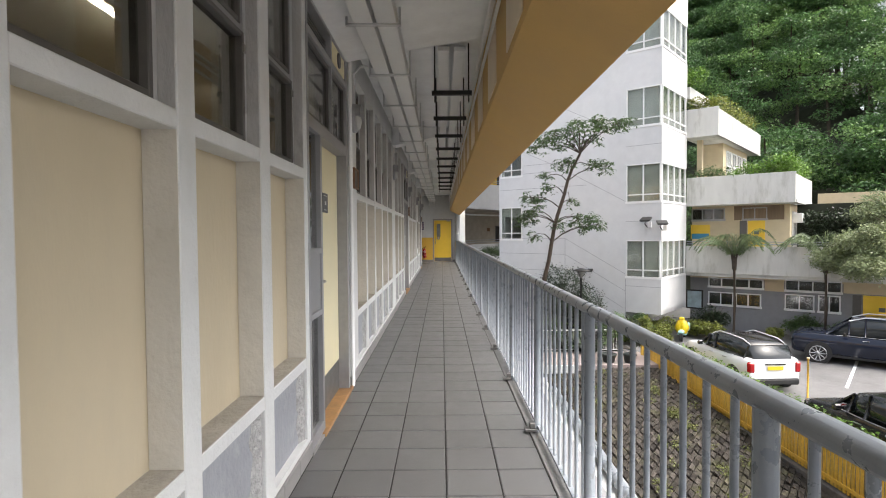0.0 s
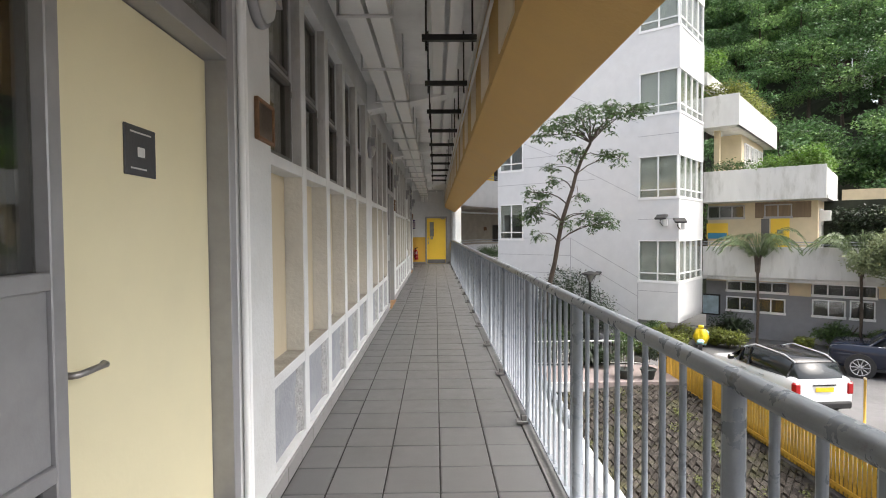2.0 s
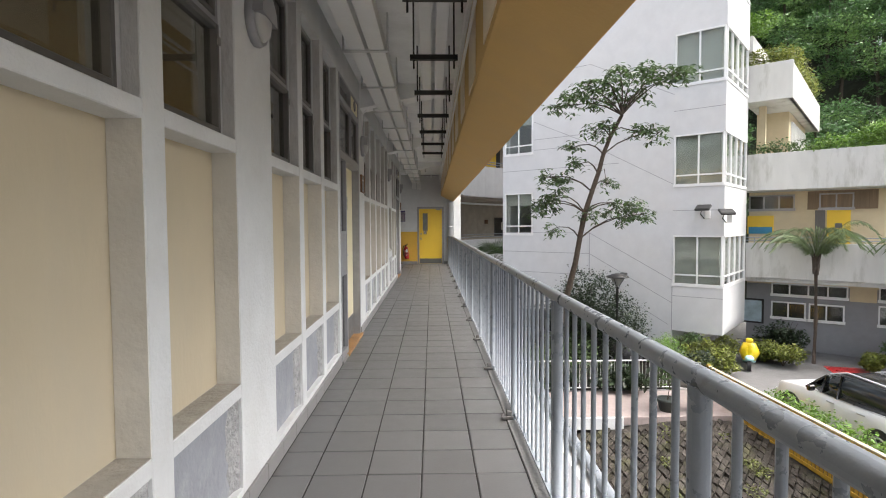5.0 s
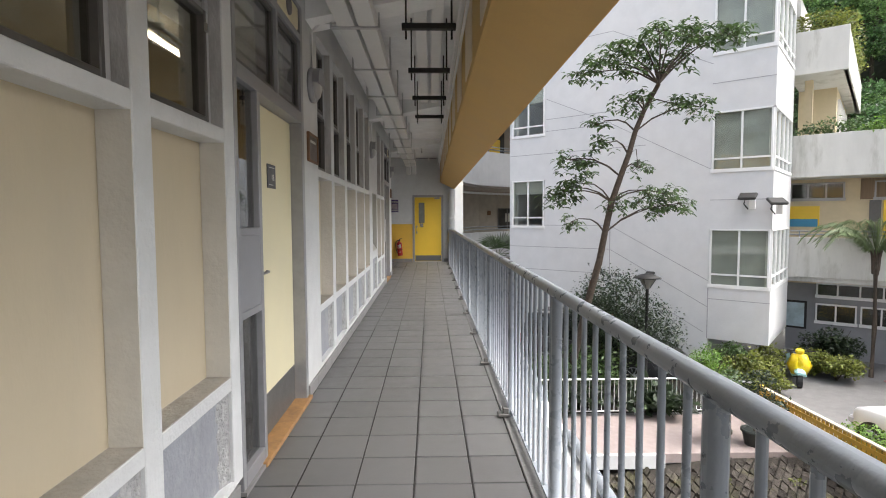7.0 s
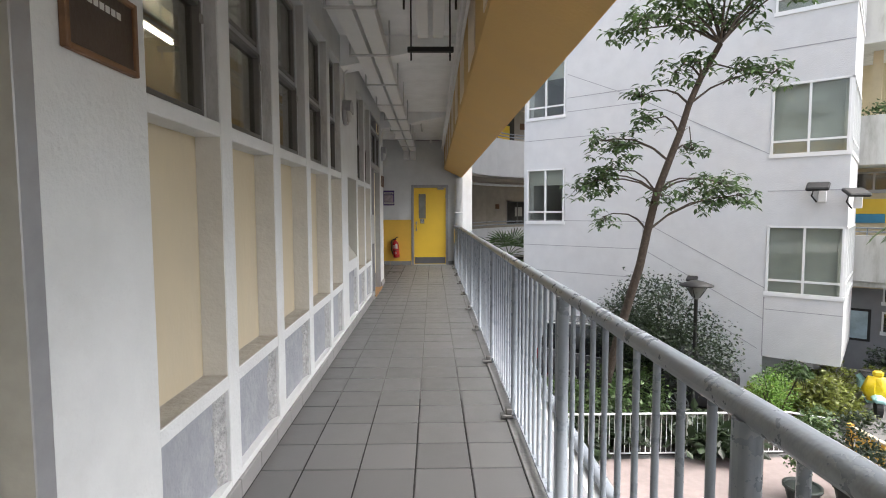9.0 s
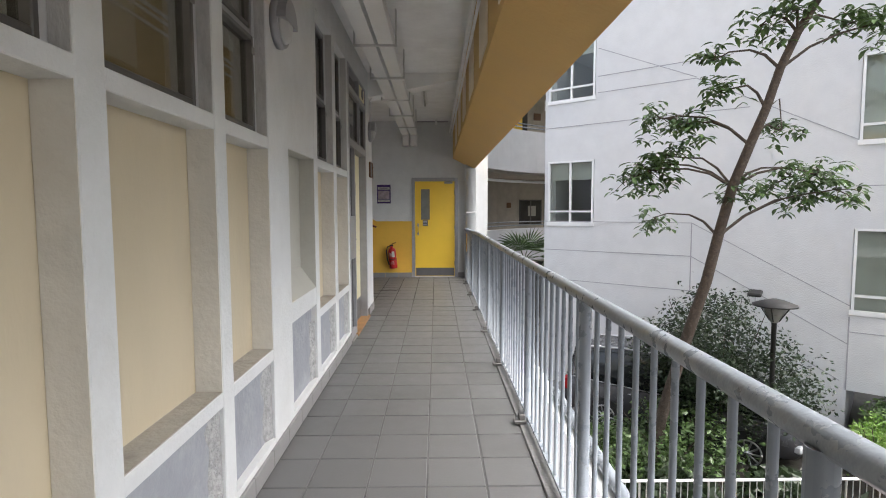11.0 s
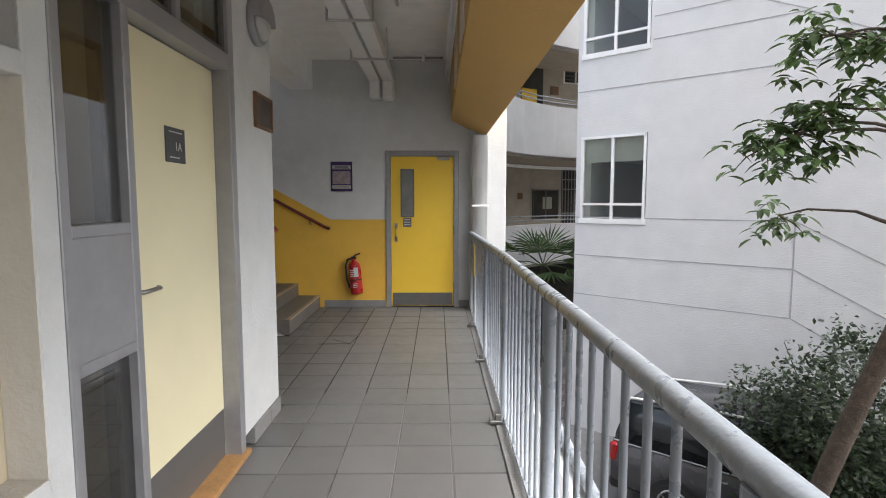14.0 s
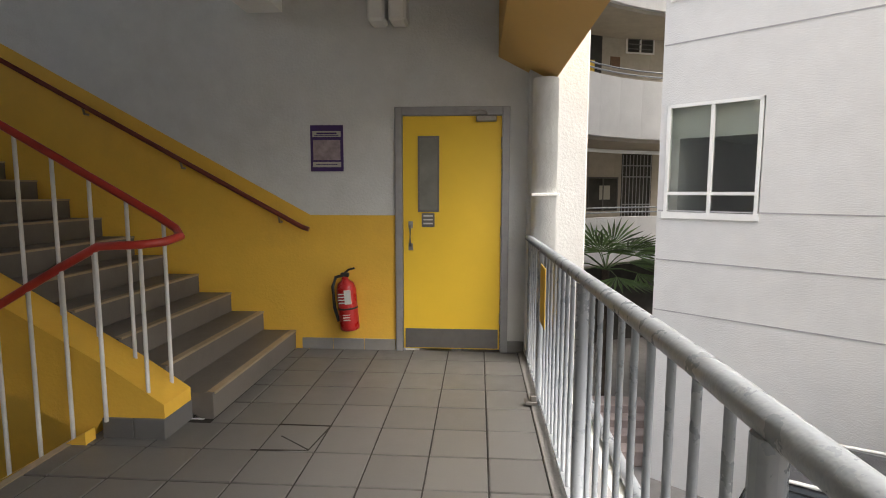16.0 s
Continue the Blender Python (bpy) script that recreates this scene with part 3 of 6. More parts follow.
# ---- railing ----
railing = empty("railing", (0.62, 12, 0), "grey painted steel corridor railing with round handrail", "railing")
piece("handrail", bar([(0.672, -2.9, 1.07), (0.672, 23.0, 1.076), (0.672, 26.5, 1.015)], 0.028, 14), M_RAIL, railing)
piece("bottom_rail", boxes((0.655, 0.685, -2.9, 26.5, 0.045, 0.06)), M_RAIL, railing)
POST = [3.85 + 1.3475 * k for k in range(-5, 17)]
me_post = me_bal = me_shoe = None
for i, y in enumerate(POST):
    if y > 26.4:
        continue
    if me_post is None:
        o = part("post", bar([(0, 0, 0.0), (0, 0, 1.062)], 0.026, 12), M_RAIL)
        me_post = o.data
        s = part("shoe", boxes((-0.095, -0.01, -0.035, 0.035, 0.012, 0.035), (-0.06, -0.02, -0.028, 0.028, 0.035, 0.075), bevel=0.004), M_KICK)
        me_shoe = s.data
        bpy.data.objects.remove(o)
        bpy.data.objects.remove(s)
    p = new("post", me_post)
    p.location = (0.662, y, 0)
    p.scale.z = 1.0 if y < 23 else 1.0 - 0.014 * (y - 23)
    under(p, railing)
    p = new("shoe", me_shoe)
    p.location = (0.662, y, 0)
    under(p, railing)
    for k in range(1, 10):
        yb = y + 1.3475 * k / 10
        if yb > 26.45:
            continue
        if me_bal is None:
            o = part("baluster", bar([(0, 0, 0.05), (0, 0, 1.062)], 0.0105, 8), M_RAIL)
            me_bal = o.data
            bpy.data.objects.remove(o)
        q = new("baluster", me_bal)
        q.location = (0.67, yb, 0)
        q.scale.z = 1.0 if yb < 23 else 1.0 - 0.014 * (yb - 23)
        under(q, railing)

# ---- end wall, yellow door, stair hall ----
wall_north = empty("wall_north", (0, YE, 0), kind="structure", label="white end wall with ochre dado")
piece("wall_body", boxes((-5.2, -0.457, YE, YE + 0.2, -2.2, 3.3), (0.513, 0.98, YE, YE + 0.2, -4.0, 3.3), (-0.457, 0.513, YE, YE + 0.2, 2.10, 3.3)), M_WHITE, wall_north)
piece("pilaster", boxes((0.66, 1.13, 26.45, 27.6, -4.0, 6.0), bevel=0.01), M_WHITE, wall_north)
bm = bmesh.new()
q = [bm.verts.new((x, YE - 0.004, z)) for x, z in ((-0.46, 0.0), (-0.46, 1.19), (-1.2, 1.19), (-5.15, 3.345), (-5.15, -2.0), (-1.2, -2.0), (-1.2, 0.0))]
bm.faces.new(q)
piece("ochre_dado", bm, M_OCHRE, wall_north)
for k in range(3):
    piece("skirting_tile", boxes((-1.30 + 0.28 * k, -1.025 + 0.28 * k, YE - 0.014, YE, 0, 0.10), bevel=0.003), M_SKIRT, wall_north)
piece("skirting_tile", boxes((0.515, 0.655, YE - 0.014, YE, 0, 0.10), bevel=0.003), M_SKIRT, wall_north)
piece("rain_pipe", bar([(0.775, 26.33, -3.9), (0.775, 26.33, 2.27)], 0.10, 18), M_WHITE, wall_north, "white painted rainwater pipe")
piece("pipe_clip", boxes((0.665, 0.885, 26.225, 26.44, 1.36, 1.385), bevel=0.004), M_WHITE, wall_north)

d4 = empty("door_4", (0.03, YE, 0), kind="structure", label="yellow fire door with slim vision panel, closed")
piece("door_frame", boxes((-0.457, -0.395, YE - 0.025, YE + 0.06, 0, 2.10), (0.451, 0.513, YE - 0.025, YE + 0.06, 0, 2.10), (-0.395, 0.451, YE - 0.025, YE + 0.06, 2.03, 2.10), bevel=0.004), M_ALU, d4)
leaf = boxes((-0.39, 0.446, YE + 0.0, YE + 0.045, 0.02, 2.025), bevel=0.003)
piece("leaf", leaf, M_YDOOR, d4)
piece("kick_plate", boxes((-0.375, 0.432, YE - 0.004, YE, 0.03, 0.20)), M_KICK, d4)
piece("vision_frame", boxes((-0.262, -0.245, YE - 0.008, YE, 1.22, 1.86), (-0.097, -0.08, YE - 0.008, YE, 1.22, 1.86), (-0.245, -0.097, YE - 0.008, YE, 1.22, 1.24), (-0.245, -0.097, YE - 0.008, YE, 1.84, 1.86)), M_KICK, d4)
piece("vision_pane", boxes((-0.245, -0.097, YE - 0.003, YE + 0.001, 1.24, 1.84)), material("wired_glass", (0.22, 0.22, 0.2), 0.12, 0.2, 4), d4)
piece("notice", boxes((-0.23, -0.12, YE - 0.003, YE, 1.09, 1.21)), M_KICK, d4, "small grey push notice plate")
for k in range(3):
    piece("notice_print", boxes((-0.215, -0.135, YE - 0.0045, YE - 0.003, 1.115 + 0.033 * k, 1.127 + 0.033 * k)), M_PRINT, d4)
piece("handle", bar([(-0.325, YE, 1.10), (-0.325, YE - 0.05, 1.09), (-0.325, YE - 0.05, 0.94), (-0.325, YE, 0.93)], 0.011), M_STEEL, d4)
for z in (1.11, 0.92):
    piece("handle_plate", boxes((-0.345, -0.305, YE - 0.006, YE, z - 0.03, z + 0.03), bevel=0.002), M_STEEL, d4)
piece("door_closer", boxes((0.23, 0.40, YE - 0.06, YE - 0.002, 1.975, 2.02), bevel=0.006), M_STEEL, d4)
piece("closer_arm", bar([(0.33, YE - 0.05, 2.02), (0.30, YE - 0.20, 2.045), (0.20, YE - 0.03, 2.06)], 0.008), M_STEEL, d4)
for z in (0.3, 1.05, 1.8):
    piece("hinge", bar([(0.449, YE - 0.012, z - 0.05), (0.449, YE - 0.012, z + 0.05)], 0.009), M_STEEL, d4)

# stairs up towards -x
RISE, GO, X1 = 0.165, 0.29, -1.36
stairs = empty("stairs", (-2, 25.8, 0), kind="structure", label="grey tiled stairs with tan nosings")
for k in range(12):
    x = X1 - GO * k
    piece("step", boxes((x - GO - 0.02, x, 25.06, YE - 0.006, RISE * k, RISE * (k + 1)), bevel=0.003), M_STEP, stairs)
    piece("nosing", boxes((x - 0.045, x + 0.006, 25.08, YE - 0.008, RISE * (k + 1) - 0.012, RISE * (k + 1) + 0.003)), M_NOSING, stairs)
# stairs down, nearer
for k in range(8):
    x = -2.0 - GO * k
    piece("step_down", boxes((x - GO, x + 0.01, 23.0, 24.74, -RISE * (k + 1) - 0.3, -RISE * (k + 1)), bevel=0.003), M_STEP, stairs)
piece("landing_nosing", boxes((-2.03, -1.985, 23.0, 24.74, -0.02, 0.004)), M_NOSING, stairs)
# string wall between the two flights
bm = bmesh.new()
prof = [(-1.50, 0.12), (-1.50, 0.20), (-1.80, 0.40), (-5.0, 2.22), (-5.0, 1.72), (-1.95, -0.02), (-1.86, 0.12)]
q0 = [bm.verts.new((x, 24.78, z)) for x, z in prof]
q1 = [bm.verts.new((x, 25.06, z)) for x, z in prof]
bm.faces.new(q0)
bm.faces.new(q1[::-1])
for i in range(len(prof)):
    j = (i + 1) % len(prof)
    bm.faces.new((q0[i], q1[i], q1[j], q0[j]))
bmesh.ops.recalc_face_normals(bm, faces=bm.faces)
piece("string_wall", bm, M_OCHRE, stairs, "ochre painted sloping string wall")
for k in range(2):
    piece("newel_tile", boxes((-1.86 + 0.185 * k, -1.68 + 0.185 * k, 24.765, 25.075, 0, 0.12), bevel=0.003), M_TILE, stairs)
for a, b, mat, y0, y1, nm in (((-1.90, 0.07), (-4.9, -1.63), M_OCHRE, 24.68, 24.76, "lower_string"), ((-1.40, -0.02), (-5.1, 2.08), M_SOFFIT, 25.06, YE - 0.01, "flight_soffit")):
    bm = bmesh.new()
    sec = [a, b, (b[0], b[1] - 0.14), (a[0], a[1] - 0.14)]
    qa = [bm.verts.new((x, y0, z)) for x, z in sec]
    qb = [bm.verts.new((x, y1, z)) for x, z in sec]
    bm.faces.new(qa)
    bm.faces.new(qb[::-1])
    for i in range(4):
        bm.faces.new((qa[i], qb[i], qb[(i + 1) % 4], qa[(i + 1) % 4]))
    bmesh.ops.recalc_face_normals(bm, faces=bm.faces)
    piece(nm, bm, mat, stairs)
# balustrade round the newel
balus = empty("stair_balustrade", (-1.6, 24.9, 0.2), "white stair balusters under a red handrail", "balustrade")
up = [(-5.0, 25.0, 3.19), (-1.62, 25.0, 1.255), (-1.50, 24.99, 1.18), (-1.44, 24.93, 1.14), (-1.46, 24.80, 1.12), (-1.56, 24.73, 1.11), (-1.78, 24.72, 1.10), (-2.0, 24.72, 0.985), (-4.8, 24.72, -0.62)]
piece("red_handrail", bar(up, 0.024, 10), M_REDRAIL, balus, "red plastic covered handrail")
for k in range(12):
    x = -1.58 - 0.22 * k
    zt = 1.225 + (-1.58 - x) * 0.572
    zb = 0.22 + (-1.58 - x) * 0.57
    piece("baluster", bar([(x, 25.0, zb), (x, 25.0, zt)], 0.0115, 8), M_BALUST, balus)
for k in range(11):
    x = -1.60 - 0.2 * k
    zt = 1.10 if x > -1.80 else 1.10 - (-1.80 - x) * 0.575
    zb = 0.12 if x > -1.86 else 0.05 - (-1.86 - x) * 0.57
    piece("baluster", bar([(x, 24.72 if x < -1.7 else 24.80, zb), (x, 24.72 if x < -1.7 else 24.80, zt)], 0.0115, 8), M_BALUST, balus)
wall_rail = empty("wall_handrail", (-1.2, YE - 0.07, 1.08), "maroon handrail on steel brackets", "handrail")
piece("rail", bar([(-1.2, YE - 0.07, 1.07), (-1.26, YE - 0.07, 1.09), (-5.0, YE - 0.07, 3.13)], 0.021, 10), M_MAROON, wall_rail)
for k in range(4):
    x = -1.46 - 0.85 * k
    z = 1.09 + (-1.26 - x) * 0.5455
    piece("bracket", bar([(x, YE, z - 0.07), (x, YE - 0.05, z - 0.07), (x, YE - 0.07, z - 0.02)], 0.01), M_STEEL, wall_rail)
# stair hall walls, beam and the flight overhead
# two openings in the unseen west wall are added to let daylight in
tagged(part("wall_stair_hall", boxes((-5.4, -5.2, 22.8, 23.05, -2.2, 6.4), (-5.4, -5.2, 26.4, 26.8, -2.2, 6.4), (-5.4, -5.2, 23.05, 26.4, -2.2, -0.4), (-5.4, -5.2, 23.05, 26.4, 1.2, 3.2), (-5.4, -5.2, 23.05, 26.4, 5.3, 6.4), (-5.4, -5.2, 25.2, 26.4, 3.2, 5.3), (-5.2, XW - 0.002, 22.80, 22.968, -2.2, 3.27), (-5.2, -1.8, 22.80, 22.968, 3.27, 6.4), (-5.2, -1.8, 26.6, 26.8, 3.3, 6.4), (-1.8, -1.6, 22.97, 26.6, 3.45, 6.4)), M_WHITE), "white painted stair hall walls with added unseen west openings", kind="structure")
tagged(part("trim_stair_beam", boxes((-1.70, -1.40, 22.97, YE - 0.005, 2.885, 3.272)), M_SOFFIT), "white concrete beam over the landing", kind="structure")
tagged(part("floor_stair_well", boxes((-5.2, -1.0, 22.9, 26.6, -2.3, -2.2)), M_STEP), "dark floor below the stairs", kind="structure")

# floor tiles: one by one
TP, TQ, TX0, TY0 = 0.3110, 0.3247, 0.008, 25.014
cells = []
for j in range(-90, 5):
    ya, yb = TY0 + TQ * j, TY0 + TQ * (j + 1) - 0.010
    if yb < -1.0 or ya > YE:
        continue
    for i in range(-7, 2):
        xa, xb = TX0 + TP * i, TX0 + TP * (i + 1) - 0.009
        if i == 1:
            xb = 0.602
        if xb > 0.602:
            xb = 0.602
        y_lo, y_hi = ya, min(yb, YE - 0.002)
        left = XW + 0.012 if y_lo < 22.9 else (-1.985 if y_lo < 24.9 else -1.36)
        if xb < left + 0.03:
            continue
        cells.append((max(xa, left), xb, y_lo, y_hi))
tile_rng = random.Random(3)


def tile_mesh(bm, c, lift):
    a, b, d, e = c
    k = 0.003
    lo = [bm.verts.new(p) for p in ((a, d, -0.006), (b, d, -0.006), (b, e, -0.006), (a, e, -0.006))]
    hi = [bm.verts.new(p) for p in ((a + k, d + k, lift[0]), (b - k, d + k, lift[1]), (b - k, e - k, lift[2]), (a + k, e - k, lift[3]))]
    bm.faces.new(hi)
    for i in range(4):
        bm.faces.new((lo[i], lo[(i + 1) % 4], hi[(i + 1) % 4], hi[i]))


cells.sort(key=lambda c: abs(c[2] - 22.0))
rest = bmesh.new()
for k, c in enumerate(cells):
    base = tile_rng.uniform(-0.0008, 0.0012)
    lift = [base + tile_rng.uniform(-0.0007, 0.0007) for _ in range(4)]
    if k < 300:
        bm = bmesh.new()
        tile_mesh(bm, c, lift)
        piece("tile", bm, M_TILE, floor)
    else:
        tile_mesh(rest, c, lift)
for a, b in (((-0.612, 25.03), (-0.655, 24.70)), ((-0.655, 24.70), (-0.97, 24.69)), ((-0.93, 25.015), (-0.61, 25.012)), ((-0.86, 24.86), (-0.66, 24.71))):
    L = math.hypot(b[0] - a[0], b[1] - a[1])
    piece("crack", moved(boxes((0, L, -0.004, 0.004, -0.002, 0.0025)), Matrix.Translation((*a, 0)) @ Matrix.Rotation(math.atan2(b[1] - a[1], b[0] - a[0]), 4, "Z")), M_GROUT, floor)
o = piece("tiles", rest, M_TILE, floor)
o["kind"] = "stuff"

# ---- outdoors: ground, slope, path ----
GZ = -3.8
tagged(part("ground", boxes((8.5, 400, -300, 400, GZ - 0.9, GZ), (-300, 8.5, 23.3, 400, GZ - 0.5, GZ - 0.001), (-300, 8.5, -300, -6, GZ - 0.5, GZ - 0.001)), M_PAVE), "worn grey car park paving", kind="structure")
tagged(part("pavement_path", boxes((0.9, 8.5, 21.0, 23.3, GZ - 0.22, GZ), bevel=0.01), M_PINK), "pink paved path with worn edges", kind="structure")
tagged(part("trim_path_edge", boxes((0.9, 5.2, 20.9, 20.998, GZ - 0.3, GZ + 0.02), bevel=0.01), M_WHITE), "white painted path edge beam", kind="structure")
SLOPE = 0.14


def slope_z(x, y=0.0):
    """The bank falls away from the fence and climbs to meet the path's edge."""
    low = GZ - 0.5 - SLOPE * (8.4 - x)
    f = min(1.0, max(0.0, (y - 12.0) / 9.0))
    return low + f * (GZ - 0.1 - 0.12 * max(0.0, 6.4 - x) - low)


slope = empty("ground_slope", (5, 12, -5), kind="structure", label="mossy pitched stone slope with weeds")
bm = bmesh.new()
rows_ = [[bm.verts.new((x, y, slope_z(x, y) - 0.03)) for x in (8.5, 6.4, 4.0, -1.0)] for y in (-6, 6, 12, 15, 18, 21, 23.4)]
for ra, rb in zip(rows_, rows_[1:]):
    for k in range(3):
        bm.faces.new((ra[k], rb[k], rb[k + 1], ra[k + 1]))
piece("soil_bed", bm, M_SOIL, slope)
piece("foot_wall", boxes((-1.3, -1.0, -6, 24, -9, -0.3), (-1.0, 8.2, 23.3, 23.5, -9, GZ - 0.1)), M_GREYW, slope)
piece("path_footing", boxes((4.4, 8.5, 21.05, 21.25, -6.5, GZ - 0.2)), M_GREYW, slope)
stone_rng = random.Random(11)
proto = []
# pitched stones are laid as lozenges
E1, E2 = Vector((0.182, 0.217, 0)), Vector((-0.018, 0.203, 0))
for k in range(6):
    bm = boxes((-0.465, 0.465, -0.46, 0.46, -0.06, 0.04), bevel=0.03)
    for v in bm.verts:
        u, w = v.co.x * 0.97 + stone_rng.uniform(-0.05, 0.05), v.co.y * 0.95 + stone_rng.uniform(-0.06, 0.06)
        p = E1 * u + E2 * w
        v.co = Vector((p.x, p.y, v.co.z + SLOPE * p.x + (stone_rng.uniform(-0.02, 0.022) if v.co.z > 0 else 0)))
    o = part("stone", bm, M_STONE)
    proto.append(o.data)
    bpy.data.objects.remove(o)
tilt = math.atan(SLOPE)
cells_s = []
for i in range(-24, 25):
    for j in range(-100, 100):
        p = E1 * i + E2 * j
        x, y = 5.0 + p.x, 11.0 + p.y
        if 1.5 < x < 8.3 and 2.0 < y < 20.8:
            cells_s.append((x, y))
cells_s.sort(key=lambda c: (c[0] - 4.8) ** 2 + (c[1] - 17.5) ** 2)
sv, sf = [], []
for k, (x, y) in enumerate(cells_s):
    m = Matrix.Translation((x, y, slope_z(x, y) + stone_rng.uniform(-0.03, 0.02))) @ Matrix.Rotation(radians(stone_rng.uniform(-3, 3)), 4, "Z")
    me = proto[k % 6]
    if k < 300:
        o = new("stone", me)
        o.matrix_world = m
        o.parent = slope
        o.matrix_parent_inverse = slope.matrix_basis.inverted()
    else:
        b0 = len(sv)
        sv.extend([tuple(m @ v.co) for v in me.vertices])
        sf.extend([[b0 + i for i in p.vertices] for p in me.polygons])
me = bpy.data.meshes.new("stones")
me.from_pydata(sv, [], sf)
me.materials.append(M_STONE)
o = under(new("stones", me), slope)
o["kind"] = "stuff"


# ---- foliage helpers ----
def leaves(name, blobs, mat, size=(0.06, 0.12), seed=1, droop=0.3, shell=0.55):
    """Many single leaves in uneven clumps: blobs are (centre, radii, count)."""
    g = np.random.default_rng(seed)
    C, S = [], []
    for c, r, n in blobs:
        d = g.normal(size=(n, 3))
        d /= np.linalg.norm(d, axis=1)[:, None] + 1e-9
        rad = shell + (1 - shell) * g.random((n, 1)) ** 0.5
        wob = 1 + 0.25 * np.sin(d[:, :1] * 5 + c[0] * 3) * np.cos(d[:, 1:2] * 6 + c[1]) + 0.12 * g.normal(size=(n, 1))
        C.append(np.array(c) + d * rad * wob * np.array(r))
        S.append(g.uniform(size[0], size[1], n))
    C = np.concatenate(C)
    S = np.concatenate(S)[:, None]
    n = len(C)
    a = g.normal(size=(n, 3))
    a[:, 2] = a[:, 2] * 0.5 - droop
    a /= np.linalg.norm(a, axis=1)[:, None]
    b = np.cross(a, g.normal(size=(n, 3)) * np.array([0.5, 0.5, 1.0]) + np.array([0, 0, 1.0]))
    b /= np.linalg.norm(b, axis=1)[:, None] + 1e-9
    nn = np.cross(a, b)
    V = np.empty((n, 4, 3))
    V[:, 0] = C
    V[:, 1] = C + a * S * 0.5 + b * S * 0.28 + nn * S * 0.06
    V[:, 2] = C + a * S
    V[:, 3] = C + a * S * 0.5 - b * S * 0.28 + nn * S * 0.06
    me = bpy.data.meshes.new(name)
    F = np.arange(n * 4).reshape(n, 4)
    me.from_pydata(V.reshape(-1, 3).tolist(), [], F.tolist())
    me.materials.append(mat)
    return new(name, me)


def whorls(name, tips, mat, seed=1, blade=(0.10, 0.2), per=9, spread=0.12):
    """Rosettes of pointed leaflets round each twig's tip."""
    g = random.Random(seed)
    V, F = [], []
    for t in tips:
        t = Vector(t)
        k = g.randint(per - 2, per + 2)
        for i in range(k):
            a = 2 * math.pi * i / k + g.uniform(-0.3, 0.3)
            d = Vector((math.cos(a), math.sin(a), g.uniform(-0.55, 0.15))).normalized()
            L = g.uniform(*blade)
            side = d.cross(Vector((0, 0, 1))).normalized() * L
            o = t + Vector((g.uniform(-1, 1), g.uniform(-1, 1), g.uniform(-0.6, 0.6))) * spread
            fold = Vector((0, 0, L * 0.07))
            n0 = len(V)
            rib = [o + d * L * 0.1, o + d * L * 0.4 - Vector((0, 0, L * 0.03)), o + d * L * 0.72 - Vector((0, 0, L * 0.1)), o + d * L - Vector((0, 0, L * 0.24))]
            V += [tuple(v) for v in rib]
            V += [tuple(rib[1] + side * 0.16 + fold), tuple(rib[2] + side * 0.17 + fold), tuple(rib[1] - side * 0.16 + fold), tuple(rib[2] - side * 0.17 + fold)]
            F += [(n0, n0 + 4, n0 + 1), (n0 + 1, n0 + 4, n0 + 5, n0 + 2), (n0 + 2, n0 + 5, n0 + 3), (n0, n0 + 1, n0 + 6), (n0 + 1, n0 + 2, n0 + 7, n0 + 6), (n0 + 2, n0 + 3, n0 + 7)]
    me = bpy.data.meshes.new(name)
    me.from_pydata(V, [], F)
    me.materials.append(mat)
    return new(name, me)


def shrub(name, at, r, h, mat, n, label, size=(0.05, 0.1), seed=1, group="", cat="shrub"):
    s = empty(name, at, label, cat, group)
    x, y, z = at
    g = random.Random(seed)
    bm = bmesh.new()
    for k in range(5):
        a = g.uniform(0, 6.28)
        tube(bm, [(x, y, z), (x + 0.3 * r * math.cos(a), y + 0.3 * r * math.sin(a), z + 0.5 * h), (x + 0.6 * r * math.cos(a), y + 0.6 * r * math.sin(a), z + 0.85 * h)], 0.018, 5, 0.006)
    under(part("stems", bm, M_BARK), s)
    blobs = [((x + g.uniform(-0.5, 0.5) * r, y + g.uniform(-0.5, 0.5) * r, z + h * g.uniform(0.3, 0.8)), (r * g.uniform(0.35, 0.6), r * g.uniform(0.35, 0.6), h * g.uniform(0.18, 0.32)), n // 7) for _ in range(7)]
    under(leaves("foliage", blobs, mat, size, seed), s)
    return s


M_KERB = material("weathered_kerb", (0.12, 0.11, 0.10), 0.9, 0.3, 8, 0.5, 25, second=(0.06, 0.065, 0.04), amount=0.6)
M_LEAFM = leaf_material("moss_green_leaf", (0.13, 0.15, 0.04))
M_CAP = material("pale_fence_cap", (0.62, 0.53, 0.36), 0.6, 0.1, 8)
# ---- yellow fence along the car park ----
fence = empty("yellow_fence", (8.45, 15, GZ), "yellow painted timber slat fence", "fence")
for z in (GZ - 0.22, GZ + 0.72):
    piece("rail", boxes((8.40, 8.43, 4.0, 22.7, z, z + 0.08)), M_YFENCE, fence)
for k in range(9):
    piece("cap", boxes((8.385, 8.485, 4.0 + 2.08 * k, 6.075 + 2.08 * k, GZ + 0.885, GZ + 0.92), bevel=0.005), M_CAP, fence, "pale cream fence cap")
slat = None
for k in range(155):
    y = 4.05 + 0.12 * k
    if slat is None:
        o = part("slat", boxes((-0.011, 0.011, -0.038, 0.038, -0.32, 0.885)), M_YFENCE)
        slat = o.data
        bpy.data.objects.remove(o)
    q = new("slat", slat)
    q.location = (8.445, y, GZ)
    under(q, fence)
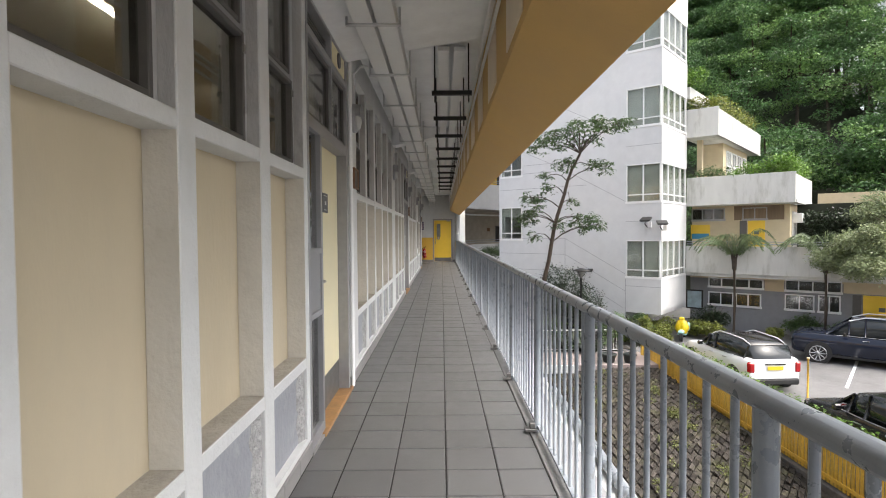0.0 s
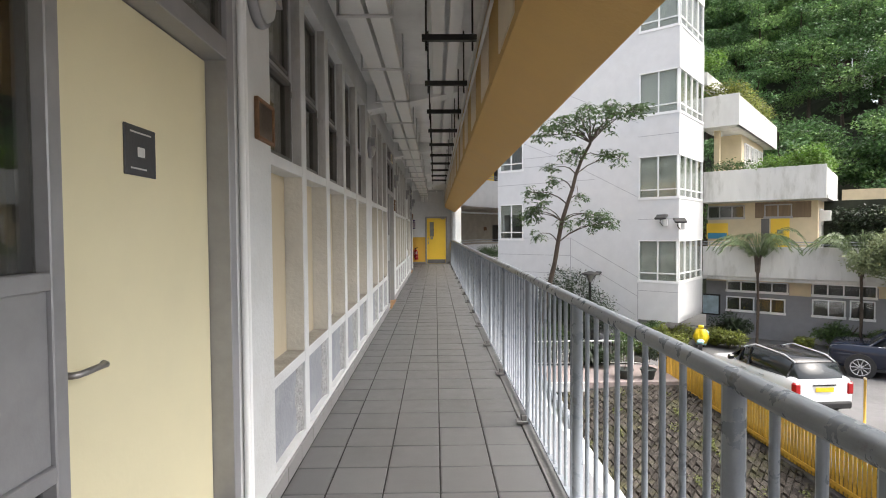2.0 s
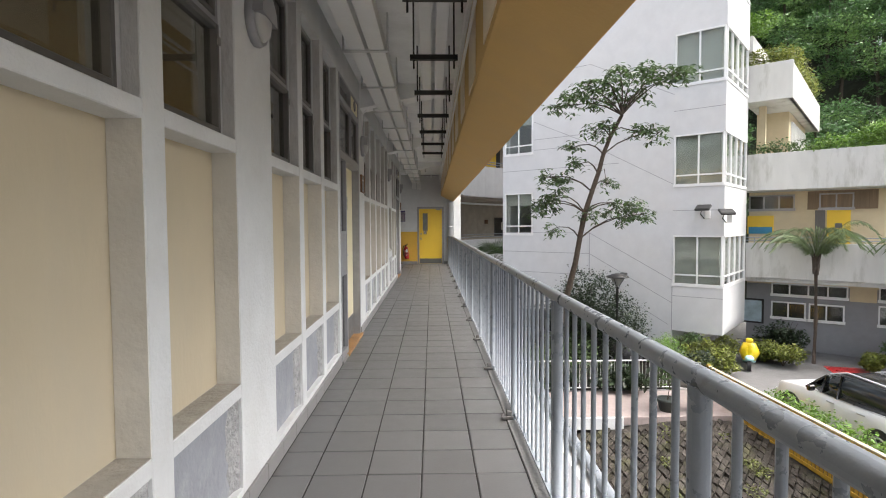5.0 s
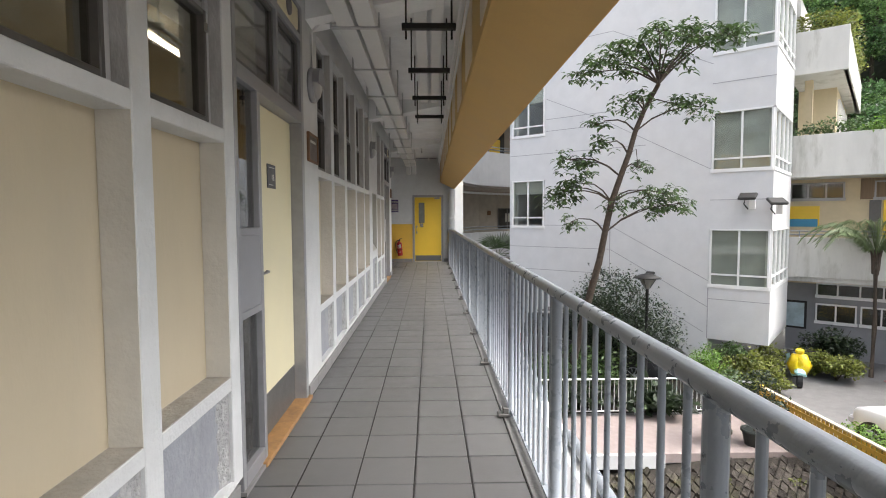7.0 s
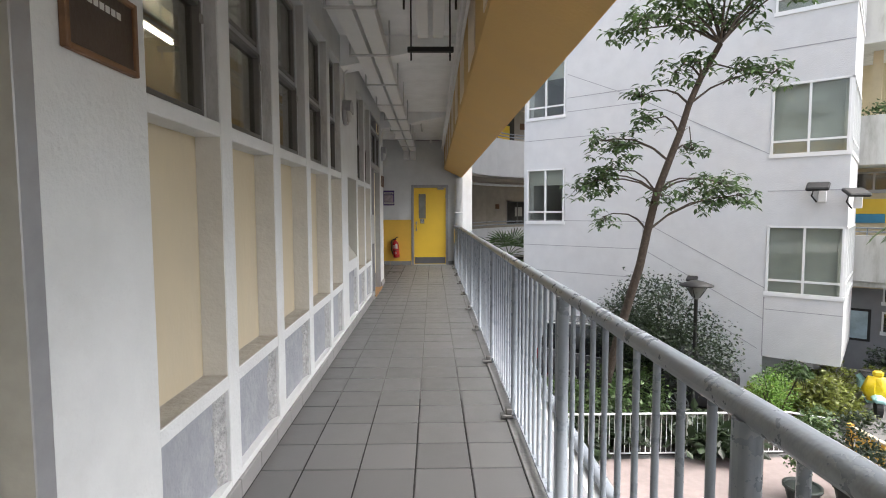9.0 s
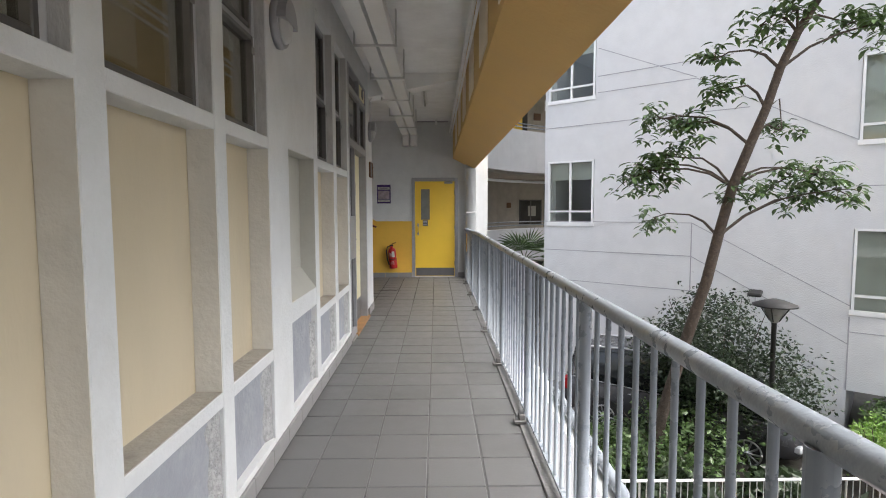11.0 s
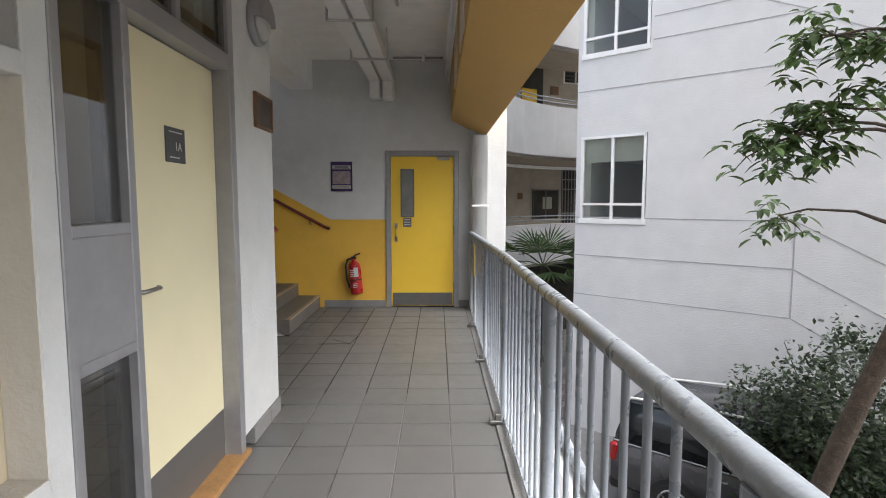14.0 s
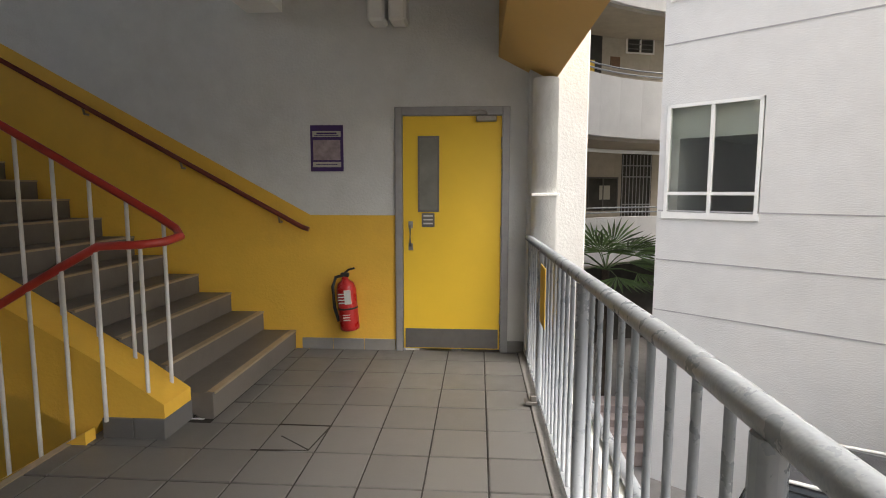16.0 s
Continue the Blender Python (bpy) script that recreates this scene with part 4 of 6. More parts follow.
piece("end_post", boxes((8.38, 8.48, 22.66, 22.76, GZ, GZ + 0.95), bevel=0.005), M_YFENCE, fence)
tagged(part("fence_kerb", boxes((8.36, 8.5, 3.0, 21.2, GZ - 0.8, GZ - 0.36), bevel=0.02), M_KERB), "weathered grey concrete kerb below the fence", "kerb")
o = leaves("hedge_strip", [((8.82, 7.5 + 0.26 * k, GZ + 0.55 + 0.14 * (k % 3)), (0.22, 0.35, 0.26), 190) for k in range(50)], M_LEAFB, (0.05, 0.11), 5)
tagged(o, "low bright green planting behind the fence", "hedge", kind="stuff")
o = leaves("slope_weeds", [((stone_rng.uniform(3.2, 7.9), y, slope_z(5.5) + 0.1), (stone_rng.uniform(0.08, 0.3), stone_rng.uniform(0.1, 0.4), 0.08), int(30 + 130 * stone_rng.random() ** 2)) for y in np.arange(6, 20.6, 0.3)], M_LEAFM, (0.04, 0.09), 6)
for v in o.data.vertices:
    v.co.z += slope_z(v.co.x, v.co.y) - slope_z(5.5)
tagged(o, "patches of weeds between the slope stones", "weeds", kind="stuff")
pp = empty("marker_post", (11.3, 16.6, GZ), "yellow painted marker post on the car park", "post")
piece("post", bar([(11.3, 16.6, GZ), (11.3, 16.6, GZ + 1.25)], 0.03, 8), M_YFENCE, pp)
piece("cap", bar([(11.3, 16.6, GZ + 1.25), (11.3, 16.6, GZ + 1.29)], 0.04, 8), M_CAP, pp)

for k in range(4):
    st = tagged(part("stone_step", boxes((2.3, 3.75, 31.9 + 0.32 * k, 32.4 + 0.32 * k, GZ, GZ + 0.32 + 0.17 * k), bevel=0.02), M_PINK), "worn brown stone step beside the white wall", "step", "stone steps")
# low railing beyond the path
low = empty("path_railing", (4, 23.35, GZ), "white metal railing along the path", "railing")
piece("top_rail", bar([(1.0, 23.35, GZ + 0.95), (7.6, 23.35, GZ + 0.95), (8.3, 22.9, GZ + 0.95)], 0.024, 8), M_WFRAME, low)
piece("bottom_rail", bar([(1.0, 23.35, GZ + 0.1), (7.6, 23.35, GZ + 0.1), (8.3, 22.9, GZ + 0.1)], 0.018, 8), M_WFRAME, low)
for k in range(61):
    x = 1.05 + 0.11 * k
    piece("bar", bar([(x, 23.35, GZ + (0.0 if k % 10 == 0 else 0.1)), (x, 23.35, GZ + 0.95)], 0.018 if k % 10 == 0 else 0.008, 6), M_WFRAME, low)


def potted(x, y, r, h, mat, seed, label, tree=True):
    p = empty("potted_plant", (x, y, GZ), label, "potted plant", "potted plants")
    piece("pot", lathe(bmesh.new(), [(r * 0.7, 0), (r * 0.95, h * 0.85), (r * 1.05, h * 0.86), (r * 1.05, h), (r * 0.9, h), (r * 0.88, h * 0.9)], 18, (x, y, GZ)), M_POT, p)
    z = GZ + h * 0.9
    piece("stem", bar([(x, y, z), (x + 0.05, y, z + 0.4), (x - 0.02, y + 0.03, z + 0.9)], 0.022, 6, 0.012), M_BARK, p)
    g = random.Random(seed)
    under(leaves("foliage", [((x + g.uniform(-0.3, 0.3), y + g.uniform(-0.25, 0.25), z + g.uniform(0.55, 1.35)), (0.3, 0.28, 0.2), 170) for _ in range(7)], mat, (0.05, 0.11), seed), p)


potted(6.65, 21.5, 0.3, 0.34, M_LEAF, 21, "small leafy tree in a dark green pot on the path")
potted(7.45, 21.4, 0.27, 0.36, M_LEAFD, 22, "leafy shrub in a dark pot beside the fence")

# ---- tree in the courtyard ----
tree = empty("courtyard_tree", (4.35, 25.4, GZ), "slender leaning tree with layered clusters of glossy leaves", "tree")
TR = [(4.3, 25.5, GZ), (4.4, 25.3, -2.6), (4.63, 24.98, -1.19), (4.76, 24.83, -0.5), (4.88, 24.68, 0.13), (4.97, 24.5, 0.95), (5.08, 24.3, 1.8), (5.26, 24.14, 2.48), (5.42, 24.0, 3.05), (5.54, 23.87, 3.65), (5.72, 23.75, 4.18), (6.03, 23.6, 4.83)]
piece("trunk", bar(TR, 0.115, 12, 0.055), M_BARK, tree)
tree_rng = random.Random(5)
# each clump: middle, radius, twigs; lower boughs first, then the forked top
CL = [(3.88, 24.9, 2.24, 0.34, 10), (3.62, 24.95, 2.1, 0.28, 7), (4.21, 24.75, 2.46, 0.32, 9), (3.94, 24.5, 3.08, 0.34, 10), (4.26, 24.3, 2.94, 0.3, 7), (4.4, 25.9, 1.36, 0.26, 5), (5.19, 24.3, 1.85, 0.28, 6),
      (6.19, 24.5, 2.1, 0.32, 8), (6.67, 24.5, 2.12, 0.36, 10), (7.0, 24.5, 1.86, 0.32, 9), (6.6, 24.8, 1.7, 0.3, 7), (5.84, 24.25, 2.84, 0.24, 5), (4.72, 24.1, 3.45, 0.26, 6), (4.61, 24.1, 3.95, 0.24, 5),
      (4.09, 23.8, 5.22, 0.34, 8), (4.61, 23.85, 5.5, 0.38, 10), (4.84, 23.2, 5.65, 0.34, 9), (5.6, 23.55, 5.9, 0.42, 12), (5.75, 23.0, 6.05, 0.36, 9), (6.6, 23.65, 6.32, 0.44, 13), (6.8, 23.15, 5.95, 0.36, 10), (7.5, 23.4, 6.1, 0.42, 12), (8.03, 23.55, 6.26, 0.32, 8),
      (6.63, 23.8, 4.45, 0.34, 8), (7.14, 23.6, 4.33, 0.3, 7), (5.28, 24.0, 4.46, 0.3, 6), (5.46, 23.5, 4.5, 0.28, 6), (6.55, 23.8, 5.6, 0.34, 8), (5.8, 23.65, 5.42, 0.3, 6), (5.06, 23.25, 5.2, 0.3, 6)]
tips = []
bm = bmesh.new()
for cx, cy, cz, cr, cn in CL:
    # the bough leaves the trunk below its clump, dips and arches out to it
    start = min(TR[4:], key=lambda p: abs(p[2] - (cz - 0.5)) + 0.25 * abs(p[0] - cx))
    s, e = Vector(start), Vector((cx, cy, cz - 0.1))
    mid = s.lerp(e, 0.5) + Vector((tree_rng.uniform(-0.1, 0.1), tree_rng.uniform(-0.1, 0.1), 0.22))
    tube(bm, [s, s.lerp(mid, 0.5) + Vector((0, 0, 0.07)), mid, mid.lerp(e, 0.6) + Vector((0, 0, tree_rng.uniform(-0.02, 0.1))), e], 0.027, 6, 0.009)
    for k in range(int(cn * 2.6)):
        a = tree_rng.uniform(0, 6.28)
        rr = cr * math.sqrt(tree_rng.random()) * 1.25
        t = Vector((cx + rr * math.cos(a), cy + rr * math.sin(a), cz + tree_rng.uniform(-0.2, 0.24) - 0.16 * (rr / cr) ** 2))
        tips.append(t)
        if k % 3 == 0:
            tube(bm, [e, e.lerp(t, 0.6) + Vector((0, 0, 0.04)), t], 0.010, 4, 0.004)
tube(bm, [(5.42, 24.0, 3.05), (5.60, 23.95, 3.2), (5.66, 23.95, 2.72)], 0.02, 5, 0.008)
under(part("branch_work", bm, M_BARK), tree)
under(whorls("crown", tips, M_LEAF, 4, (0.12, 0.235), 7, 0.09), tree)

shrub("courtyard_bush", (6.0, 26.2, GZ), 1.75, 3.8, M_LEAFD, 17000, "large dark grey-green leafy bush by the white wall", (0.06, 0.12), 31)
shrub("ivy_bed", (4.6, 25.4, GZ), 1.5, 1.5, M_LEAF, 2600, "low green creeping plants in the courtyard bed", (0.08, 0.16), 32)
shrub("ivy_bed", (2.6, 24.9, GZ), 1.3, 1.5, M_LEAF, 2600, "low green creeping plants with a few red flowers", (0.08, 0.16), 33)
shrub("round_shrub", (7.9, 24.3, GZ), 0.75, 1.75, M_LEAFB, 3200, "clipped round bright green shrub", (0.04, 0.08), 34)
shrub("grass_clump", (3.6, 23.9, GZ), 1.2, 0.7, M_LEAFD, 1500, "strappy dark leaves behind the path railing", (0.15, 0.35), 35)
shrub("grass_clump", (5.9, 23.9, GZ), 1.2, 0.7, M_LEAFD, 1500, "strappy dark leaves behind the path railing", (0.15, 0.35), 36)
tagged(part("soil_bed", boxes((1.2, 8.2, 23.45, 27.2, GZ, GZ + 0.12), bevel=0.03), M_SOIL), "dark soil of the courtyard planting bed", "planting bed")
for k, (x, y, r, h, m, lab) in enumerate(((9.3, 25.7, 0.8, 1.3, M_LEAF, "leafy green shrub under the white building"), (10.0, 25.2, 0.7, 0.8, M_LEAFY, "yellow variegated shrub beside the scooter"), (10.9, 26.5, 0.8, 0.9, M_LEAFY, "yellow variegated shrub beside the scooter"), (8.6, 25.3, 0.8, 0.9, M_LEAFY, "yellow-green leafy shrub under the white building"), (12.9, 26.0, 0.7, 0.8, M_LEAFY, "yellow variegated low shrub by the grey wall"), (10.2, 26.3, 0.7, 1.0, M_LEAFY, "yellow variegated shrub beside the scooter"), (9.0, 24.6, 0.5, 1.5, M_LEAFY, "sparse yellow-green sapling by the path"), (12.6, 26.6, 0.75, 0.9, M_LEAFY, "yellow variegated low shrub by the grey wall"), (13.6, 27.2, 0.9, 1.6, M_LEAFD, "dark spiky bush by the grey wall"), (17.2, 25.2, 1.0, 1.3, M_LEAF, "green hedge shrub by the grey wall"), (18.6, 24.2, 1.0, 1.1, M_LEAF, "green hedge shrub by the grey wall"), (15.4, 24.9, 0.45, 0.7, M_LEAFY, "small yellow-green shrub beside the red mat"))):
    shrub("shrub", (x, y, GZ), r, h, m, 2400 if r < 0.8 else 3200, lab, (0.07, 0.16), 50 + k)

# lamp post with its glass lantern
lp = empty("lamp_post", (6.5, 25.25, GZ), "black garden lamp post with a conical lantern", "lamp post")
piece("pole", bar([(6.5, 25.25, GZ), (6.5, 25.25, -0.72)], 0.045, 10), M_BLACK, lp)
piece("lantern", lathe(bmesh.new(), [(0.06, -0.74), (0.08, -0.70), (0.24, -0.42), (0.25, -0.40)], 8, (6.5, 25.25, 0)), material("frosted_lantern", (0.22, 0.22, 0.21), 0.3, 0.05, 5), lp)
piece("hood", lathe(bmesh.new(), [(0.39, -0.42), (0.39, -0.39), (0.18, -0.31), (0.06, -0.28)], 16, (6.5, 25.25, 0)), M_BLACK, lp)
for k in range(4):
    a = radians(45 + 90 * k)
    piece("strut", bar([(6.5 + 0.08 * math.cos(a), 25.25 + 0.08 * math.sin(a), -0.71), (6.5 + 0.27 * math.cos(a), 25.25 + 0.27 * math.sin(a), -0.41)], 0.012, 5), M_BLACK, lp)

# ---- the white building: local x along its face, y into it ----
FACE = pose(10.39, 25.56, -0.02, 0, 0, -40.7) @ Matrix.Diagonal((0.978, 0.978, 0.957, 1))


def faced(ob, parent):
    ob.matrix_world = FACE
    ob.parent = parent
    ob.matrix_parent_inverse = parent.matrix_basis.inverted()
    return ob


def fpart(name, bm, mat, parent, label=""):
    return faced(part(name, bm, mat, None, label), parent)


tower = tagged(empty("office_building", (10.72, 26.15, GZ), turn=-41.2), "white rendered building with corner windows and scored lines", "building")
TOP = 16.0
BAYW = [(-4.65, -2.72), (-0.85, 1.06), (2.98, 4.92), (6.80, 8.75), (10.62, 12.57)]
SMALL = [(1.06, 2.99), (4.80, 6.73), (8.54, 10.47)]
def box_(bm_, *b):
    fpart("wall_section", boxes(b), M_FACADE, tower)


bm = bmesh.new()
box_(bm, -9.48, -9.37, 0, 0.25, GZ - 0.3, TOP)
edge = GZ - 0.3
for a, b in SMALL:
    box_(bm, -9.37, -7.86, 0, 0.25, edge, a)
    edge = b
box_(bm, -9.37, -7.86, 0, 0.25, edge, TOP)
box_(bm, -7.86, -1.77, 0, 0.25, GZ - 0.3, TOP)
edge = -2.66
for a, b in BAYW[1:]:
    box_(bm, -1.77, -0.0, 0.0, 0.25, edge, a)
    box_(bm, -0.25, 0.0, 0.25, 3.88, edge, a)
    edge = b
box_(bm, -1.77, 0.0, 0, 0.25, edge, TOP)
box_(bm, -0.25, 0.0, 0.25, 3.88, edge, TOP)
box_(bm, -9.48, -9.23, 0.25, 9.0, GZ - 0.3, TOP)
box_(bm, -1.77, 0.0, 0.25, 3.88, -2.66, -2.46)
box_(bm, -1.9, -1.77, 0.25, 3.9, GZ - 0.3, -2.46)
bm.free()
fpart("core", boxes((-9.2, -2.8, 5.4, 9.0, GZ - 0.3, TOP), (-5.9, -0.27, 3.66, 3.86, -2.4, TOP), (-6.0, -5.9, 0.3, 5.4, GZ - 0.3, TOP)), M_INSIDE2, tower)
fl = bmesh.new()
for k in range(5):
    z = -1.1 + 3.83 * k
    box(fl, -9.2, -0.27, 0.27, 3.65, z - 0.2, z)
fpart("floor_slabs", fl, M_INSIDE2, tower)
fpart("roof", boxes((-9.6, 0.1, -0.1, 3.95, TOP, TOP + 0.3)), M_FACADE, tower)
for a, b, c, d in [(-9.46, -5.15, 1.14, 1.14), (-9.46, -5.15, 0.25, 0.25), (-9.46, -5.15, -0.68, -0.68), (-5.15, -1.78, 1.14, -0.70), (-5.15, -1.78, 0.25, -1.59), (-5.15, -1.9, -0.68, -2.46), (-7.8, -4.3, 5.39, 5.39), (-7.8, -5.14, 4.92, 4.92), (-9.46, -3.9, 4.03, 4.03), (-5.14, -1.78, 4.92, 3.05), (-7.8, -5.14, 6.2, 4.95), (-1.78, 0.0, 2.02, 2.02), (-1.78, 0.0, -1.3, -1.3), (-1.78, 0, 5.85, 5.85), (-7.8, -5.14, 8.3, 8.3), (-5.14, -1.78, 8.3, 6.5)]:
    L = math.hypot(b - a, d - c)
    g = boxes((0, L, -0.006, 0.003, -0.011, 0.011))
    moved(g, Matrix.Translation((a, 0, c)) @ Matrix.Rotation(-math.atan2(d - c, b - a), 4, "Y"))
    fpart("scored_line", g, M_GROOVE, tower)
for x, z0, z1 in ((-5.15, -0.68, 1.14), (-1.78, -2.66, -0.95)):
    fpart("scored_line", boxes((x - 0.014, x + 0.014, -0.008, 0.003, z0, z1)), M_GROOVE, tower)

# grey sheet colour standing in for the pale lit rooms behind the panes
M_PALEBACK = material("pale_pane_backing", (0.52, 0.53, 0.49), 0.8, 0.12, 2, second=(0.36, 0.37, 0.34), amount=0.7, dirt_scale=0.8)


def wing_window(x0, x1, z0, z1, mulls, y=0.0, along="x", bottom=0.36, parent=tower, frame=M_WFRAME, blind=1.0, back=None):
    w = new("window")
    w.matrix_world = FACE
    w.parent = parent
    w.matrix_parent_inverse = parent.matrix_basis.inverted()
    f = 0.055

    def put(name, bs, mat):
        bm = bmesh.new()
        for b in bs:
            if along == "x":
                box(bm, b[0], b[1], y - b[4], y + b[5], b[2], b[3])
            else:
                box(bm, y - b[5], y + b[4], b[0], b[1], b[2], b[3])
        o = part(name, bm, mat)
        o.matrix_world = FACE
        o.parent = w
        o.matrix_parent_inverse = FACE.inverted()
        return o
    bs = [(x0 - 0.03, x1 + 0.03, z0 - f, z0 + f, 0.03, 0.08), (x0, x1, z1 - f, z1, 0.02, 0.08), (x0, x0 + f, z0, z1, 0.02, 0.08), (x1 - f, x1, z0, z1, 0.02, 0.08)]
    for k in range(1, mulls):
        x = x0 + (x1 - x0) * k / mulls
        bs.append((x - f / 2, x + f / 2, z0, z1, 0.015, 0.07))
    if bottom:
        bs.append((x0, x1, z0 + bottom, z0 + bottom + f, 0.012, 0.07))
    put("window_frame", bs, frame)
    for k in range(mulls):
        a, b = x0 + (x1 - x0) * k / mulls, x0 + (x1 - x0) * (k + 1) / mulls
        o = put("pane", [(a + 0.02, b - 0.02, z0, z1, -0.03, 0.036)], M_GLASSB)
        o.visible_shadow = False
    # flat dark sheet behind the panes paints the unlit room's shade
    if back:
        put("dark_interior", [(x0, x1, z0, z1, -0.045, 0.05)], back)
    # added sheet behind the glass that paints the room's light tone
    if blind:
        put("blind", [(x0 + 0.02, x1 - 0.02, z1 - (z1 - z0) * blind, z1, -0.16, 0.17)], M_PALEBACK)
    return w


for a, b in BAYW[1:]:
    wing_window(-1.76, -0.04, a, b, 2)
    wing_window(0.04, 3.70, a, b, 4, y=0.0, along="y")
for a, b in SMALL:
    wing_window(-9.36, -7.88, a, b, 2, blind=0.3)


def flood(s, y, z, turn=0.0, k=1.0):
    f = empty("floodlight", (10.72, 26.15, z), "black floodlight on a wall bracket", "floodlight", "wall floodlights", turn=-41.2)
    fpart("bracket", bar([(s, 0, z - 0.25), (s, -0.05, z - 0.25), (s, -0.16, z - 0.05)], 0.02, 6), M_WFRAME, f)
    fpart("lamp_head", moved(boxes((-0.25 * k, 0.25 * k, -0.3 * k, 0.12 * k, -0.05, 0.05), bevel=0.03), Matrix.Translation((s, -0.32 * k, z + 0.02)) @ Matrix.Rotation(radians(turn), 4, "Z") @ Matrix.Rotation(radians(24), 4, "X")), M_BLACK, f)
    if k < 1:
        return
    fpart("junction_box", boxes((s - 0.02, s + 0.16, -0.1, 0.0, z - 0.42, z - 0.12), bevel=0.01), M_WFRAME, f)
    fpart("cable", bar([(s - 0.1, -0.1, z), (s - 0.16, -0.08, z - 0.25), (s - 0.05, -0.02, z - 0.42)], 0.022, 5), M_BLACK, f)


flood(-0.62, 0, 2.12, 0, 1.0)
flood(0.12, 0, 1.95, 30)
flood(-3.6, 0, -0.56, 0, 0.6)

# ---- the wing with balconies and planters ----
wing = tagged(empty("classroom_wing", (14, 29, GZ), turn=-41.2), "cream and grey school wing with white balconies and planters", "building")
V0 = 3.88
# near-black colour that stands in for shade inside openings
M_SHADE = material("painted_interior_shade", (0.05, 0.047, 0.042), 0.8, 0.5, 1.5)
fpart("ground_wall", boxes((-0.2, 15.0, 5.4, 5.6, GZ - 0.3, -0.95)), M_GREYW, wing)
fpart("ground_band", boxes((-0.2, 15.0, 5.38, 5.4, -1.15, -0.77), (3.45, 4.3, 5.37, 5.4, -1.7, -1.14), (6.75, 15, 5.37, 5.4, -1.6, -1.14)), M_CREAMW, wing)
for b_ in ((-0.2, 15, V0 + 0.15, 6, -0.95, -0.60), (-0.2, 5.0, V0 + 0.15, 9.6, 2.88, 3.05), (-0.2, 1.5, V0 + 0.15, 14, 6.58, 6.75),):
    fpart("balcony_slab", boxes(b_), M_CONC, wing)
fpart("parapet", boxes((0.0, 15.0, V0, V0 + 0.15, -0.77, 0.69), bevel=0.01), M_CONC, wing)
for z in (0.80, 0.92):
    fpart("parapet_rail", moved(bar([(0, 0, 0), (15, 0, 0)], 0.022, 6), Matrix.Translation((0, V0 + 0.07, z))), M_RAIL, wing)
for k in range(9):
    fpart("rail_post", bar([(0.3 + 1.7 * k, V0 + 0.07, 0.69), (0.3 + 1.7 * k, V0 + 0.07, 0.93)], 0.018, 6), M_RAIL, wing)
for b_ in ((0, 4.95, V0, V0 + 0.15, 2.88, 4.40), (4.80, 4.95, V0 + 0.15, 9.8, 2.88, 4.30), (0, 4.8, V0 + 0.15, V0 + 0.9, 2.9, 3.9), (4.1, 4.8, V0 + 0.9, 9.7, 2.9, 3.9),):
    fpart("planter", boxes(b_, bevel=0.01), M_CONC, wing)
for b_ in ((-0.3, 1.55, V0, V0 + 0.15, 6.58, 8.10), (1.40, 1.55, V0 + 0.15, 14.5, 6.58, 8.0), (-0.3, 1.4, V0 + 0.15, V0 + 0.9, 6.6, 7.6), (0.7, 1.4, V0 + 0.9, 14.4, 6.6, 7.6),):
    fpart("planter", boxes(b_, bevel=0.01), M_CONC, wing)
for b_ in ((-0.2, 4.3, 5.6, 5.8, -0.6, 2.9), (4.3, 4.5, 5.6, 12, -0.6, 2.9), (-0.2, 0.9, 7.0, 7.2, 3.0, 6.6), (0.9, 1.05, 7.0, 13.0, 3.0, 6.6), (0.2, 0.45, 5.0, 5.3, 3.0, 6.6),):
    fpart("upper_wall", boxes(b_), M_CREAMW, wing)
# foliage takes the dark leaf colour to deepen the recess's shade
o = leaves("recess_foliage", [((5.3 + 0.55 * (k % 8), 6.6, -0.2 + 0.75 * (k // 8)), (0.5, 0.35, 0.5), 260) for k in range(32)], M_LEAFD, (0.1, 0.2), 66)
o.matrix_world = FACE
tagged(o, "foliage in dark leaf colour for the shade behind the wing's end", "planting", kind="stuff")
# flat dark sheet whose colour stands in for the recess's shade
fpart("dark_recess", boxes((4.6, 15, 7.2, 7.4, -0.6, 2.9)), M_HILL_RECESS, wing)
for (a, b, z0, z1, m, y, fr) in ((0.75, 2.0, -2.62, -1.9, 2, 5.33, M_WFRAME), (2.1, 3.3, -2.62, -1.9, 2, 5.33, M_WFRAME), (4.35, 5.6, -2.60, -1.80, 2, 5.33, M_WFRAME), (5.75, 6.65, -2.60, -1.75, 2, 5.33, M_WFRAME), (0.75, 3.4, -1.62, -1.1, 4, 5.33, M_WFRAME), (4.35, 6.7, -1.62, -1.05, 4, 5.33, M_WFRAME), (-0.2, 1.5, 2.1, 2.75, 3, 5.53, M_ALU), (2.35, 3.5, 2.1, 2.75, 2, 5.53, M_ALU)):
    wing_window(a, b, z0, z1, m, y, "x", 0, wing, fr, 0.0, M_SHADE)
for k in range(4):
    wing_window(7.6 + 1.3 * k, 8.6 + 1.3 * k, 3.9, 6.2, 2, 1.11, "y", 1.4, wing, M_WFRAME, 0.0, M_SHADE)
    wing_window(6.2 + 1.3 * k, 7.2 + 1.3 * k, 0.2, 2.5, 2, 4.56, "y", 1.5, wing, M_WFRAME, 0.0, M_SHADE)
fpart("notice_board", boxes((-0.42, 0.48, 5.34, 5.39, -2.95, -1.85), bevel=0.01), M_BLACK, wing, "notice board with a pale blue map")
